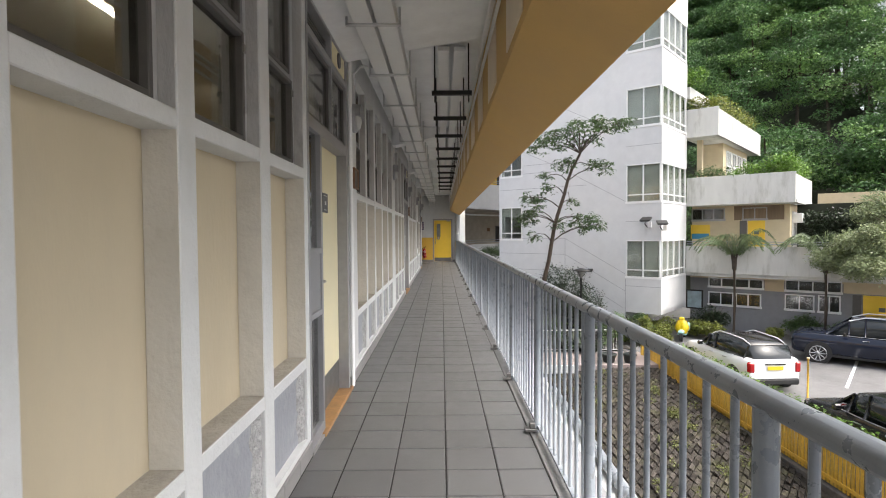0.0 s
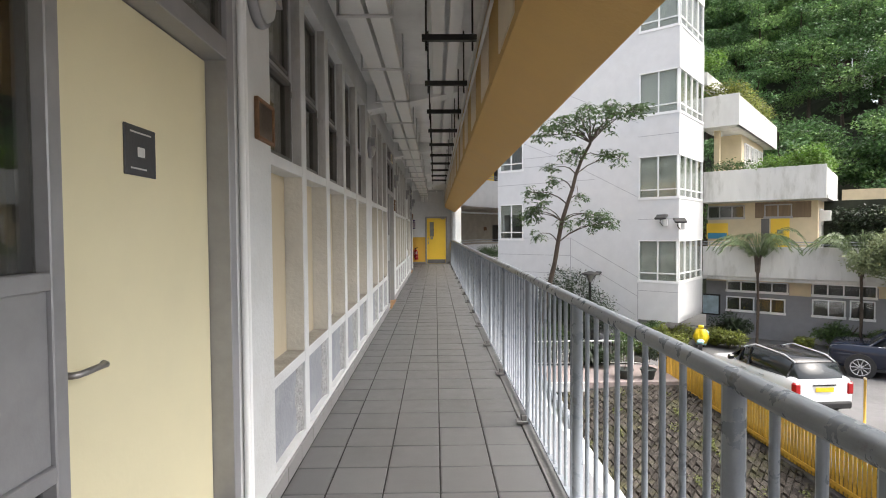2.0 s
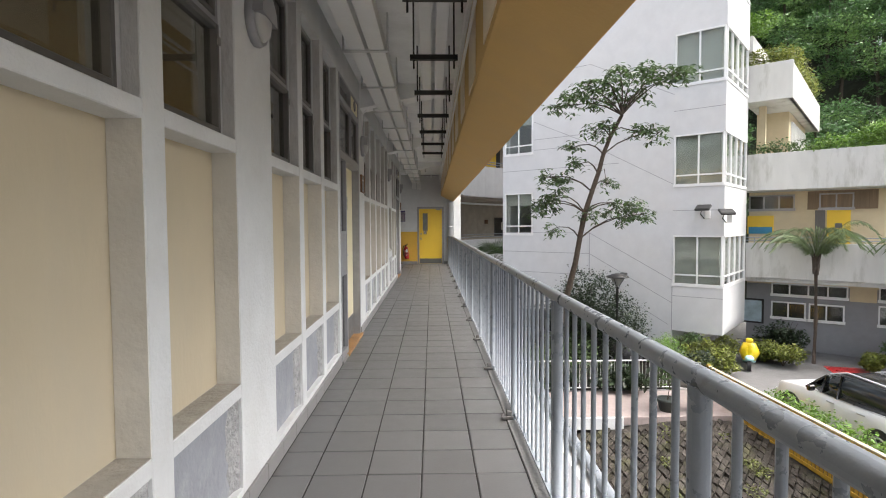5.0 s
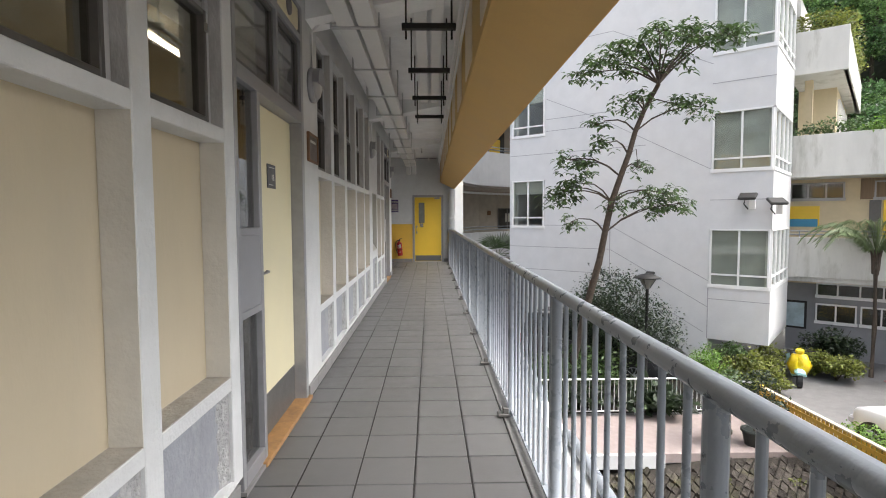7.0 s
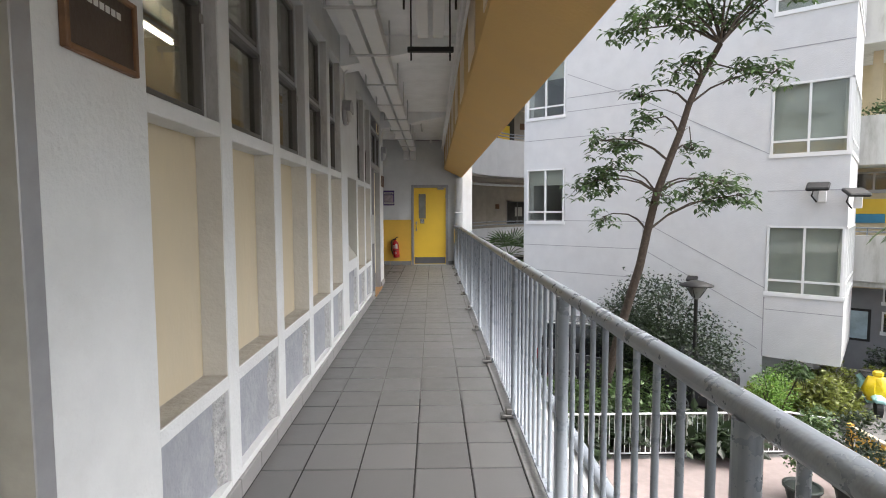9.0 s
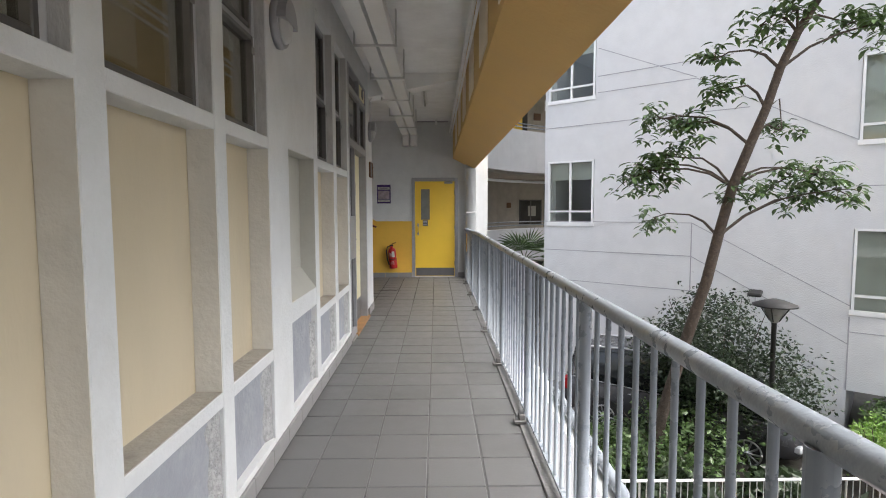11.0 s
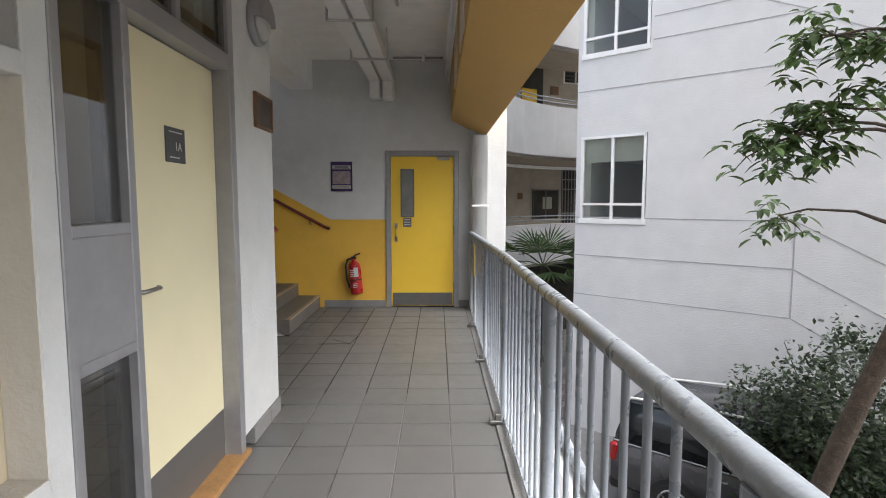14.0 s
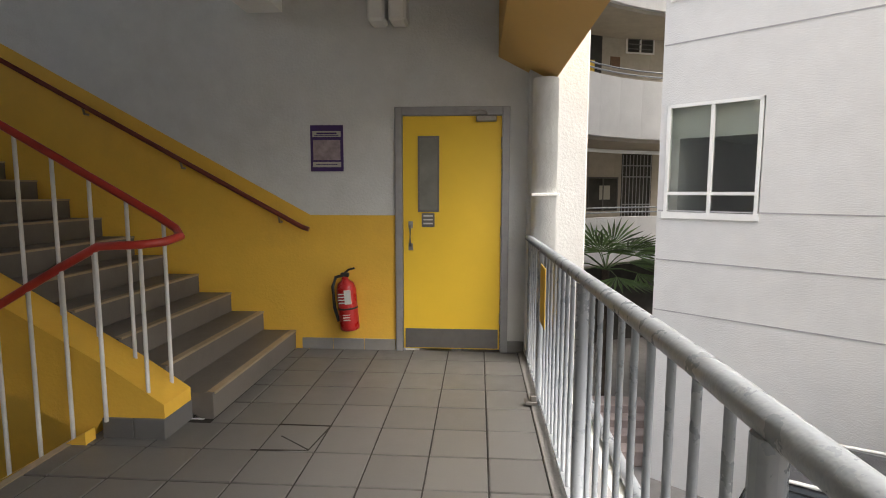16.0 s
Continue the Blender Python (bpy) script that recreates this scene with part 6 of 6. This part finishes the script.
def car(name, label, at, turn, L, W, body, cabin, paint, roofpaint, wheel_r, wheels, roof_bars=False):
    """Nose towards local +y. body: (y, width share, bottom, top); cabin: (y, width at belt, width at roof, belt, roof)."""
    c = empty(name, at, label, "car", turn=turn)
    base = pose(*at, 0, 0, turn)

    def add(nm, bm, mat, lab="", parent=None):
        o = part(nm, bm, mat, None, lab)
        o.matrix_world = base
        o.parent = parent or c
        o.matrix_parent_inverse = base.inverted()
        return o
    hw = W / 2
    add("body", loft([ring(y, hw * w, z0, z1, 0.86) for y, w, z0, z1 in body]), paint)
    add("cabin_glass", loft([[(-a, y, zb), (-b, y, zr), (b, y, zr), (a, y, zb)] for y, a, b, zb, zr in cabin]), M_CGLASS)
    top = [r for r in cabin if r[4] - r[3] > 0.3]
    add("roof", loft([[(-b - 0.012, y, zr - 0.035), (-b * 0.9, y, zr + 0.022), (b * 0.9, y, zr + 0.022), (b + 0.012, y, zr - 0.035)] for y, a, b, zb, zr in top]), roofpaint)
    for sg in (-1, 1):
        for i in range(len(cabin) - 1):
            pass
        for y, a, b, zb, zr in (top[0], top[len(top) // 2], top[-1]):
            add("pillar", bar([(sg * (a + 0.004), y, zb), (sg * (b + 0.006), y, zr)], 0.03, 6), paint if roofpaint is paint else M_CARK)
        add("windscreen_pillar", bar([(sg * (cabin[-1][1] + 0.004), cabin[-1][0], cabin[-1][3]), (sg * (top[-1][2] + 0.006), top[-1][0], top[-1][4])], 0.035, 6), paint if roofpaint is paint else M_CARK)
        add("belt_trim", bar([(sg * (r[1] + 0.012), r[0], r[3] + 0.012) for r in cabin], 0.012, 5), M_RIM)
        add("sill_trim", boxes((sg * hw * 0.9 - 0.05, sg * hw * 0.9 + 0.05, wheels[1] + wheel_r, wheels[0] - wheel_r, body[2][2] - 0.02, body[2][2] + 0.08)), M_TYRE)
        if roof_bars:
            add("roof_bar", bar([(sg * top[0][2] * 0.92, top[0][0], top[0][4] + 0.03), (sg * top[0][2] * 0.94, top[1][0], top[1][4] + 0.07), (sg * top[0][2] * 0.94, top[len(top) // 2][0], top[len(top) // 2][4] + 0.08), (sg * top[0][2] * 0.92, top[-1][0], top[-1][4] + 0.03)], 0.024, 6), M_LENS)
        m = add("wing_mirror", boxes((sg * (hw + 0.1) - 0.1, sg * (hw + 0.1) + 0.08, top[-1][0] + 0.05, top[-1][0] + 0.17, top[0][3] + 0.02, top[0][3] + 0.17), bevel=0.03), M_CARK)
        add("headlight", boxes((sg * hw * 0.72 - 0.16, sg * hw * 0.72 + 0.14, body[-2][0] - 0.06, body[-1][0] + 0.01, body[-1][3] - 0.22, body[-1][3] - 0.05), bevel=0.04), M_LENS)
        add("tail_light", boxes((sg * hw * 0.84 - 0.11, sg * hw * 0.84 + 0.11, body[0][0] - 0.03, body[0][0] + 0.14, body[0][3] - 0.38, body[0][3] - 0.02), bevel=0.05), M_TAIL)
        for yd in ((wheels[0] + wheels[1]) / 2 + 0.12, (wheels[0] + wheels[1]) / 2 - 0.75):
            add("door_handle", bar([(sg * (hw - 0.005), yd, top[0][3] - 0.12), (sg * (hw + 0.02), yd - 0.04, top[0][3] - 0.12), (sg * (hw - 0.005), yd - 0.2, top[0][3] - 0.12)], 0.015, 6), M_RIM)
        for yw in wheels:
            x = sg * (hw - 0.10)
            arch = bmesh.new()
            bmesh.ops.create_cone(arch, cap_ends=True, segments=24, radius1=wheel_r + 0.075, radius2=wheel_r + 0.075, depth=0.24, matrix=Matrix.Translation((sg * (hw - 0.105), yw, wheel_r + 0.02)) @ Matrix.Rotation(radians(90), 4, "Y"))
            add("wheel_arch", arch, M_TYRE)
            bm = bmesh.new()
            bmesh.ops.create_cone(bm, cap_ends=True, segments=24, radius1=wheel_r, radius2=wheel_r, depth=0.22, matrix=Matrix.Translation((x + sg * 0.012, yw, wheel_r)) @ Matrix.Rotation(radians(90), 4, "Y"))
            w = add("wheel", bm, M_TYRE)
            rim = bmesh.new()
            for k in range(10):
                a = 2 * math.pi * k / 10
                tube(rim, [(x + sg * 0.128, yw, wheel_r), (x + sg * 0.124, yw + 0.72 * wheel_r * math.cos(a), wheel_r + 0.72 * wheel_r * math.sin(a))], 0.02, 5)
            ringp = [(x + sg * 0.122, yw + 0.74 * wheel_r * math.cos(2 * math.pi * k / 24), wheel_r + 0.74 * wheel_r * math.sin(2 * math.pi * k / 24)) for k in range(25)]
            tube(rim, ringp, 0.02, 6)
            add("rim", rim, M_RIM, "", w)
    add("rear_bumper", boxes((-hw * 0.9, hw * 0.9, body[0][0] - 0.05, body[0][0] + 0.2, 0.25, 0.46), bevel=0.05), M_TYRE)
    return add


HB_BODY = [(-2.13, 0.90, 0.34, 1.02), (-1.98, 0.97, 0.28, 1.10), (-1.3, 1.0, 0.24, 1.10), (0.0, 1.0, 0.22, 1.07), (0.9, 1.0, 0.22, 1.05), (1.6, 0.97, 0.24, 0.99), (2.0, 0.88, 0.26, 0.88), (2.13, 0.74, 0.32, 0.72)]
HB_CAB = [(-2.04, 0.70, 0.62, 1.03, 1.07), (-1.78, 0.82, 0.64, 1.03, 1.45), (-1.4, 0.85, 0.70, 1.03, 1.54), (-0.7, 0.86, 0.72, 1.03, 1.58), (-0.1, 0.86, 0.72, 1.02, 1.57), (0.2, 0.85, 0.70, 1.02, 1.53), (0.42, 0.84, 0.67, 1.02, 1.45), (0.95, 0.80, 0.74, 1.02, 1.05)]
add = car("white_hatchback", "white compact car with black roof and roof bars, parked", (10.55, 19.35, GZ), 3.0, 4.3, 1.82, HB_BODY, HB_CAB, M_CARW, M_CARK, 0.33, (1.36, -1.31), True)
plate = add("number_plate", boxes((-0.26, 0.26, -2.165, -2.15, 0.74, 0.86), bevel=0.003), M_PLATE)
text_mesh("WL 1501", 0.1, pose(10.55, 19.35, GZ, 0, 0, 3.0) @ Matrix.Translation((0, -2.168, 0.80)) @ Matrix.Rotation(radians(90), 4, "X"), M_BLACK, "plate_print", plate)
add("boot_trim", boxes((-0.34, 0.34, -2.16, -2.14, 0.90, 0.945), bevel=0.006), M_CARK)
SUV_BODY = [(-2.45, 0.90, 0.42, 1.08), (-2.2, 0.98, 0.34, 1.12), (-1.3, 1.0, 0.30, 1.16), (0.2, 1.0, 0.28, 1.16), (1.2, 1.0, 0.30, 1.15), (2.0, 0.98, 0.32, 1.14), (2.36, 0.95, 0.36, 1.10), (2.46, 0.90, 0.42, 1.0)]
SUV_CAB = [(-2.4, 0.78, 0.72, 1.1, 1.18), (-2.15, 0.88, 0.74, 1.14, 1.72), (-1.0, 0.91, 0.77, 1.14, 1.80), (0.1, 0.91, 0.77, 1.14, 1.79), (0.6, 0.9, 0.74, 1.14, 1.68), (1.35, 0.82, 0.78, 1.1, 1.13)]
car("navy_suv", "dark navy blue sport utility car, parked", (16.6, 20.85, GZ), 131.2 - 82.4, 4.92, 1.95, SUV_BODY, SUV_CAB, M_CARB, M_CARB, 0.38, (1.55, -1.45), True)
car("black_car", "glossy black car parked beside the fence", (10.15, 11.9, GZ), 0.0, 4.6, 1.83, HB_BODY, HB_CAB, M_CARK, M_CARK, 0.33, (1.36, -1.31))
VAN_BODY = [(-2.5, 0.94, 0.36, 1.12), (-2.2, 0.99, 0.3, 1.14), (-1.0, 1.0, 0.28, 1.14), (0.5, 1.0, 0.28, 1.12), (1.5, 0.99, 0.28, 1.08), (2.1, 0.95, 0.3, 1.0), (2.4, 0.86, 0.34, 0.86), (2.5, 0.76, 0.4, 0.72)]
VAN_CAB = [(-2.46, 0.84, 0.78, 1.12, 1.25), (-2.25, 0.87, 0.76, 1.12, 1.84), (-1.0, 0.88, 0.78, 1.12, 1.92), (0.4, 0.88, 0.78, 1.12, 1.9), (1.1, 0.87, 0.74, 1.1, 1.72), (1.95, 0.82, 0.78, 1.05, 1.08)]
car("grey_van", "dark grey people carrier parked under the white wall", (5.7, 27.35, GZ), 48.8 + 180, 5.0, 1.9, VAN_BODY, VAN_CAB, M_CARG, M_CARG, 0.35, (1.6, -1.4), True)

# motor scooter
M_SCY = material("yellow_scooter_paint", (0.75, 0.55, 0.02), 0.3, 0.05, 5, 0)
M_SCB = material("pale_blue_scooter_paint", (0.38, 0.64, 0.64), 0.3, 0.05, 5, 0)
SC = pose(11.6, 25.95, GZ, 0, 0, 150)
sc = empty("scooter", (11.6, 26.0, GZ), "yellow and pale blue motor scooter, parked", "scooter")


def scp(nm, bm, mat, lab=""):
    o = part(nm, bm, mat, None, lab)
    o.matrix_world = SC @ Matrix.Diagonal((1.3, 1.05, 1.05, 1))
    o.parent = sc
    o.matrix_parent_inverse = sc.matrix_basis.inverted()
    return o


for yw in (0.62, -0.58):
    bm = bmesh.new()
    bmesh.ops.create_cone(bm, cap_ends=True, segments=20, radius1=0.22, radius2=0.22, depth=0.1, matrix=Matrix.Translation((0, yw, 0.22)) @ Matrix.Rotation(radians(90), 4, "Y"))
    scp("wheel", bm, M_TYRE)
scp("front_shield", loft([[(-0.16, 0.38, 0.32), (-0.26, 0.38, 0.6), (-0.15, 0.33, 0.92), (0.15, 0.33, 0.92), (0.26, 0.38, 0.6), (0.16, 0.38, 0.32)], [(-0.13, 0.46, 0.34), (-0.2, 0.47, 0.6), (-0.11, 0.41, 0.93), (0.11, 0.41, 0.93), (0.2, 0.47, 0.6), (0.13, 0.46, 0.34)], [(-0.04, 0.51, 0.4), (-0.07, 0.53, 0.62), (-0.04, 0.47, 0.9), (0.04, 0.47, 0.9), (0.07, 0.53, 0.62), (0.04, 0.51, 0.4)]]), M_SCY)
scp("front_mudguard", boxes((-0.11, 0.11, 0.38, 0.82, 0.36, 0.52), bevel=0.06), M_SCB)
scp("handlebar", bar([(-0.32, 0.3, 1.02), (0, 0.36, 1.0), (0.32, 0.3, 1.02)], 0.02, 6), M_BLACK)
scp("headlamp", boxes((-0.09, 0.09, 0.34, 0.46, 0.93, 1.08), bevel=0.04), M_SCY)
scp("floor_board", boxes((-0.16, 0.16, -0.15, 0.42, 0.26, 0.34), bevel=0.02), M_SCB)
scp("rear_body", boxes((-0.2, 0.2, -0.85, -0.12, 0.3, 0.72), bevel=0.09), M_SCB)
scp("seat", boxes((-0.15, 0.15, -0.8, -0.1, 0.72, 0.82), bevel=0.035), M_BLACK)
ms = empty("motorbike_cover", (8.0, 26.6, GZ), "covered dark motorbike under the building", "motorbike")
piece("cover", boxes((7.6, 8.3, 26.1, 27.5, GZ, GZ + 1.0), bevel=0.25), M_TYRE, ms)
piece("mirror", bar([(7.8, 26.3, GZ + 0.9), (7.7, 26.2, GZ + 1.2)], 0.015, 6), M_BLACK, ms)


# ---- small things on the corridor ----
M_LAMPG = material("bulkhead_diffuser", (0.45, 0.45, 0.43), 0.35, 0.04, 6)
for y, z in ((5.26, 2.53), (9.62, 2.5), (14.0, 2.48), (18.37, 2.5), (22.68, 2.5)):
    b = empty("bulkhead_lamp", (XW, y, z), "round grey bulkhead wall lamp with half hood", "wall lamp", "corridor wall lamps")
    for nm, prof, mat in (("base", [(0.135, 0), (0.14, 0.02), (0.13, 0.045)], M_ALU), ("diffuser", [(0.115, 0.04), (0.10, 0.068), (0.05, 0.085)], M_LAMPG)):
        bm = lathe(bmesh.new(), prof, 20)
        moved(bm, Matrix.Translation((XW, y, z)) @ Matrix.Rotation(radians(90), 4, "Y"))
        under(part(nm, bm, mat), b)
    # the hood is a half disc over the upper part of the lens
    bm = bmesh.new()
    rim = [(0.132 * math.cos(radians(15 * k)), 0.132 * math.sin(radians(15 * k))) for k in range(13)]
    prism(bm, rim, 0.0, 0.052)
    moved(bm, Matrix.Translation((XW + 0.04, y, z)) @ Matrix(((0, 0, 1, 0), (1, 0, 0, 0), (0, 1, 0, 0), (0, 0, 0, 1))))
    under(part("hood", bm, M_ALU), b)
    piece("conduit", bar([(XW + 0.015, y, z + 0.13), (XW + 0.015, y, z + 0.42), (XW + 0.08, y + 0.02, z + 0.5), (XW + 0.22, y + 0.02, z + 0.5)], 0.011, 6), M_WFRAME, b)
for k, (y0, y1, z0, z1) in enumerate(((5.21, 5.47, 1.86, 2.06), (13.82, 14.17, 1.86, 2.09), (22.62, 22.94, 1.88, 2.09))):
    p = empty("room_plaque", (XW, (y0 + y1) / 2, z0), "brown metal room plaque in a wooden frame", "plaque", "corridor plaques")
    piece("frame", boxes((XW, XW + 0.022, y0, y0 + 0.018, z0, z1), (XW, XW + 0.022, y1 - 0.018, y1, z0, z1), (XW, XW + 0.022, y0 + 0.018, y1 - 0.018, z0, z0 + 0.018), (XW, XW + 0.022, y0 + 0.018, y1 - 0.018, z1 - 0.018, z1), bevel=0.003), M_WOOD, p)
    piece("plate", boxes((XW, XW + 0.012, y0 + 0.018, y1 - 0.018, z0 + 0.018, z1 - 0.018)), M_BRONZE, p)
    if k == 1:
        piece("lettering", boxes(*[(XW + 0.012, XW + 0.0135, y0 + 0.08 + 0.028 * j, y0 + 0.10 + 0.028 * j, z1 - 0.075, z1 - 0.055) for j in range(7)]), M_PRINT, p)
# small vertical pipes on the first pier
for x, y in ((XW + 0.02, 4.99), (XW + 0.02, 5.03)):
    tagged(part("wall_pipe", bar([(x, y, 0.02), (x, y, 3.0)], 0.014, 8), M_WFRAME), "thin white pipe down the pier", "pipe", "pier pipes")
# direction sign on the cream panel
ds = empty("direction_sign", (XW - 0.118, 20.5, 1.0), "grey and orange room direction sign", "sign")
xs = XW - 0.12
piece("board", boxes((xs, xs + 0.008, 20.42, 20.66, 0.985, 1.15), bevel=0.001), M_SIGN, ds)
piece("arrow_field", boxes((xs, xs + 0.0085, 20.34, 20.419, 0.985, 1.15), bevel=0.001), M_ORANGE, ds, "orange field with a white arrow")
text_mesh("101", 0.062, facing_corridor(xs + 0.0095, 20.54, 1.108), M_PRINT, "lettering", ds)
text_mesh("104", 0.062, facing_corridor(xs + 0.0095, 20.54, 1.032), M_PRINT, "lettering", ds)
piece("line", boxes((xs + 0.008, xs + 0.0095, 20.48, 20.60, 1.069, 1.073)), M_PRINT, ds)
piece("arrow", boxes((xs + 0.008, xs + 0.0098, 20.355, 20.405, 1.062, 1.070)), M_PRINT, ds)
for sg in (-1, 1):
    piece("arrow_head", moved(boxes((-0.0008, 0.0008, 0, 0.032, -0.004, 0.004)), Matrix.Translation((xs + 0.009, 20.353, 1.066)) @ Matrix.Rotation(sg * radians(45), 4, "X")), M_PRINT, ds)

# fire extinguisher hung on the ochre dado
fe = empty("fire_extinguisher", (-0.84, YE - 0.1, 0.2), "red fire extinguisher with black hose and label", "fire extinguisher")
ex, ey, ez = -0.845, YE - 0.095, 0.20
piece("cylinder", moved(lathe(bmesh.new(), [(0.062, 0.0), (0.082, 0.012), (0.084, 0.04), (0.084, 0.36), (0.07, 0.41), (0.032, 0.44), (0.026, 0.47)], 20), Matrix.Translation((ex, ey, ez)) @ Matrix.Rotation(radians(-5), 4, "Y")), M_RED, fe)
piece("valve", boxes((ex - 0.075, ex - 0.005, ey - 0.02, ey + 0.02, ez + 0.465, ez + 0.50), bevel=0.005), M_BLACK, fe)
piece("lever", bar([(ex - 0.04, ey, ez + 0.50), (ex - 0.0, ey - 0.02, ez + 0.53), (ex + 0.05, ey - 0.03, ez + 0.545)], 0.010, 6), M_BLACK, fe)
piece("hose", bar([(ex - 0.05, ey, ez + 0.48), (ex - 0.12, ey, ez + 0.46), (ex - 0.145, ey - 0.01, ez + 0.38), (ex - 0.13, ey - 0.02, ez + 0.2), (ex - 0.09, ey - 0.03, ez + 0.08)], 0.014, 8), M_BLACK, fe)
piece("label_sheet", moved(boxes((0.01, 0.062, -0.0885, -0.06, 0.24, 0.36)), Matrix.Translation((ex - 0.01, ey, ez)) @ Matrix.Rotation(radians(-5), 4, "Y")), M_PRINT, fe, "white printed label")
piece("strap", moved(lathe(bmesh.new(), [(0.086, 0.19), (0.086, 0.205)], 20), Matrix.Translation((ex, ey, ez)) @ Matrix.Rotation(radians(-5), 4, "Y")), M_BLACK, fe)
piece("small_print", moved(boxes(*[(-0.055, 0.0, -0.0875, -0.07, 0.25 + 0.025 * k, 0.258 + 0.025 * k) for k in range(4)], *[(-0.03, 0.03, -0.0875, -0.07, 0.10 + 0.022 * k, 0.107 + 0.022 * k) for k in range(3)]), Matrix.Translation((ex, ey, ez)) @ Matrix.Rotation(radians(-5), 4, "Y")), M_PRINT, fe)
piece("bracket", boxes((ex - 0.02, ex + 0.02, YE - 0.02, YE, ez + 0.3, ez + 0.36)), M_BLACK, fe)

# notice with a purple border
M_PURPLE = material("purple_border", (0.05, 0.025, 0.12), 0.4, 0.06, 6)
M_PHOTO = material("mauve_picture", (0.32, 0.26, 0.28), 0.5, 0.3, 14)
nb = empty("wall_notice", (-1.05, YE, 1.6), "purple bordered notice with a picture and print", "notice")
piece("board", boxes((-1.185, -0.90, YE - 0.014, YE - 0.004, 1.565, 1.955), bevel=0.003), M_PURPLE, nb)
piece("caption", boxes((-1.165, -0.92, YE - 0.0155, YE - 0.014, 1.855, 1.905)), M_BLANK, nb)
piece("caption", boxes((-1.165, -0.92, YE - 0.0155, YE - 0.014, 1.60, 1.645)), M_BLANK, nb)
piece("picture", boxes((-1.16, -0.925, YE - 0.0155, YE - 0.014, 1.66, 1.83)), M_PHOTO, nb)
for x0, x1, z0, z1 in ((-1.13, -0.955, 1.878, 1.892), (-1.15, -0.94, 1.865, 1.871), (-1.14, -0.95, 1.62, 1.626)):
    piece("print_line", boxes((x0, x1, YE - 0.0165, YE - 0.0155, z0, z1)), M_PURPLE, nb)

# ceiling batten and sprinkler pipe in the last bay
lt = empty("ceiling_batten", (-0.12, 23.8, 3.27), "white fluorescent batten under the soffit", "ceiling light")
piece("body", boxes((-0.16, -0.08, 23.0, 24.3, 3.17, 3.22), bevel=0.006), M_WFRAME, lt)
piece("tube", bar([(-0.12, 23.05, 3.15), (-0.12, 24.25, 3.15)], 0.015, 8), M_LAMPG, lt)
for y in (23.2, 24.1):
    piece("hanger", bar([(-0.12, y, 3.2), (-0.12, y, 3.27)], 0.008, 6), M_WFRAME, lt)
sp = empty("sprinkler_pipe", (0, 26.2, 3.2), "thin grey pipe with a sprinkler head", "pipe")
piece("pipe", bar([(-0.32, 26.2, 3.2), (0.30, 26.2, 3.2)], 0.014, 8), M_ALU, sp)
piece("head", bar([(0.06, 26.2, 3.24), (0.06, 26.2, 3.14)], 0.025, 8), M_WFRAME, sp)
ys = empty("yellow_sign", (0.69, 24.55, 0.8), "small yellow plate wired to the railing", "sign")
piece("plate", boxes((0.60, 0.606, 24.75, 24.95, 0.68, 1.0), bevel=0.001), M_YFENCE, ys)
# box on the pier's edge
tagged(part("switch_box", boxes((XW - 0.08, XW - 0.01, 22.97, 23.03, 1.93, 2.05), bevel=0.006), M_WFRAME), "small white switch box on the pier", "switch box")
# red flowers in the bed
tagged(leaves("red_flowers", [((2.3, 24.6, GZ + 1.2), (0.5, 0.5, 0.5), 40)], M_RED, (0.06, 0.1), 77), "a few red flowers among the leaves", "flowers", kind="stuff")
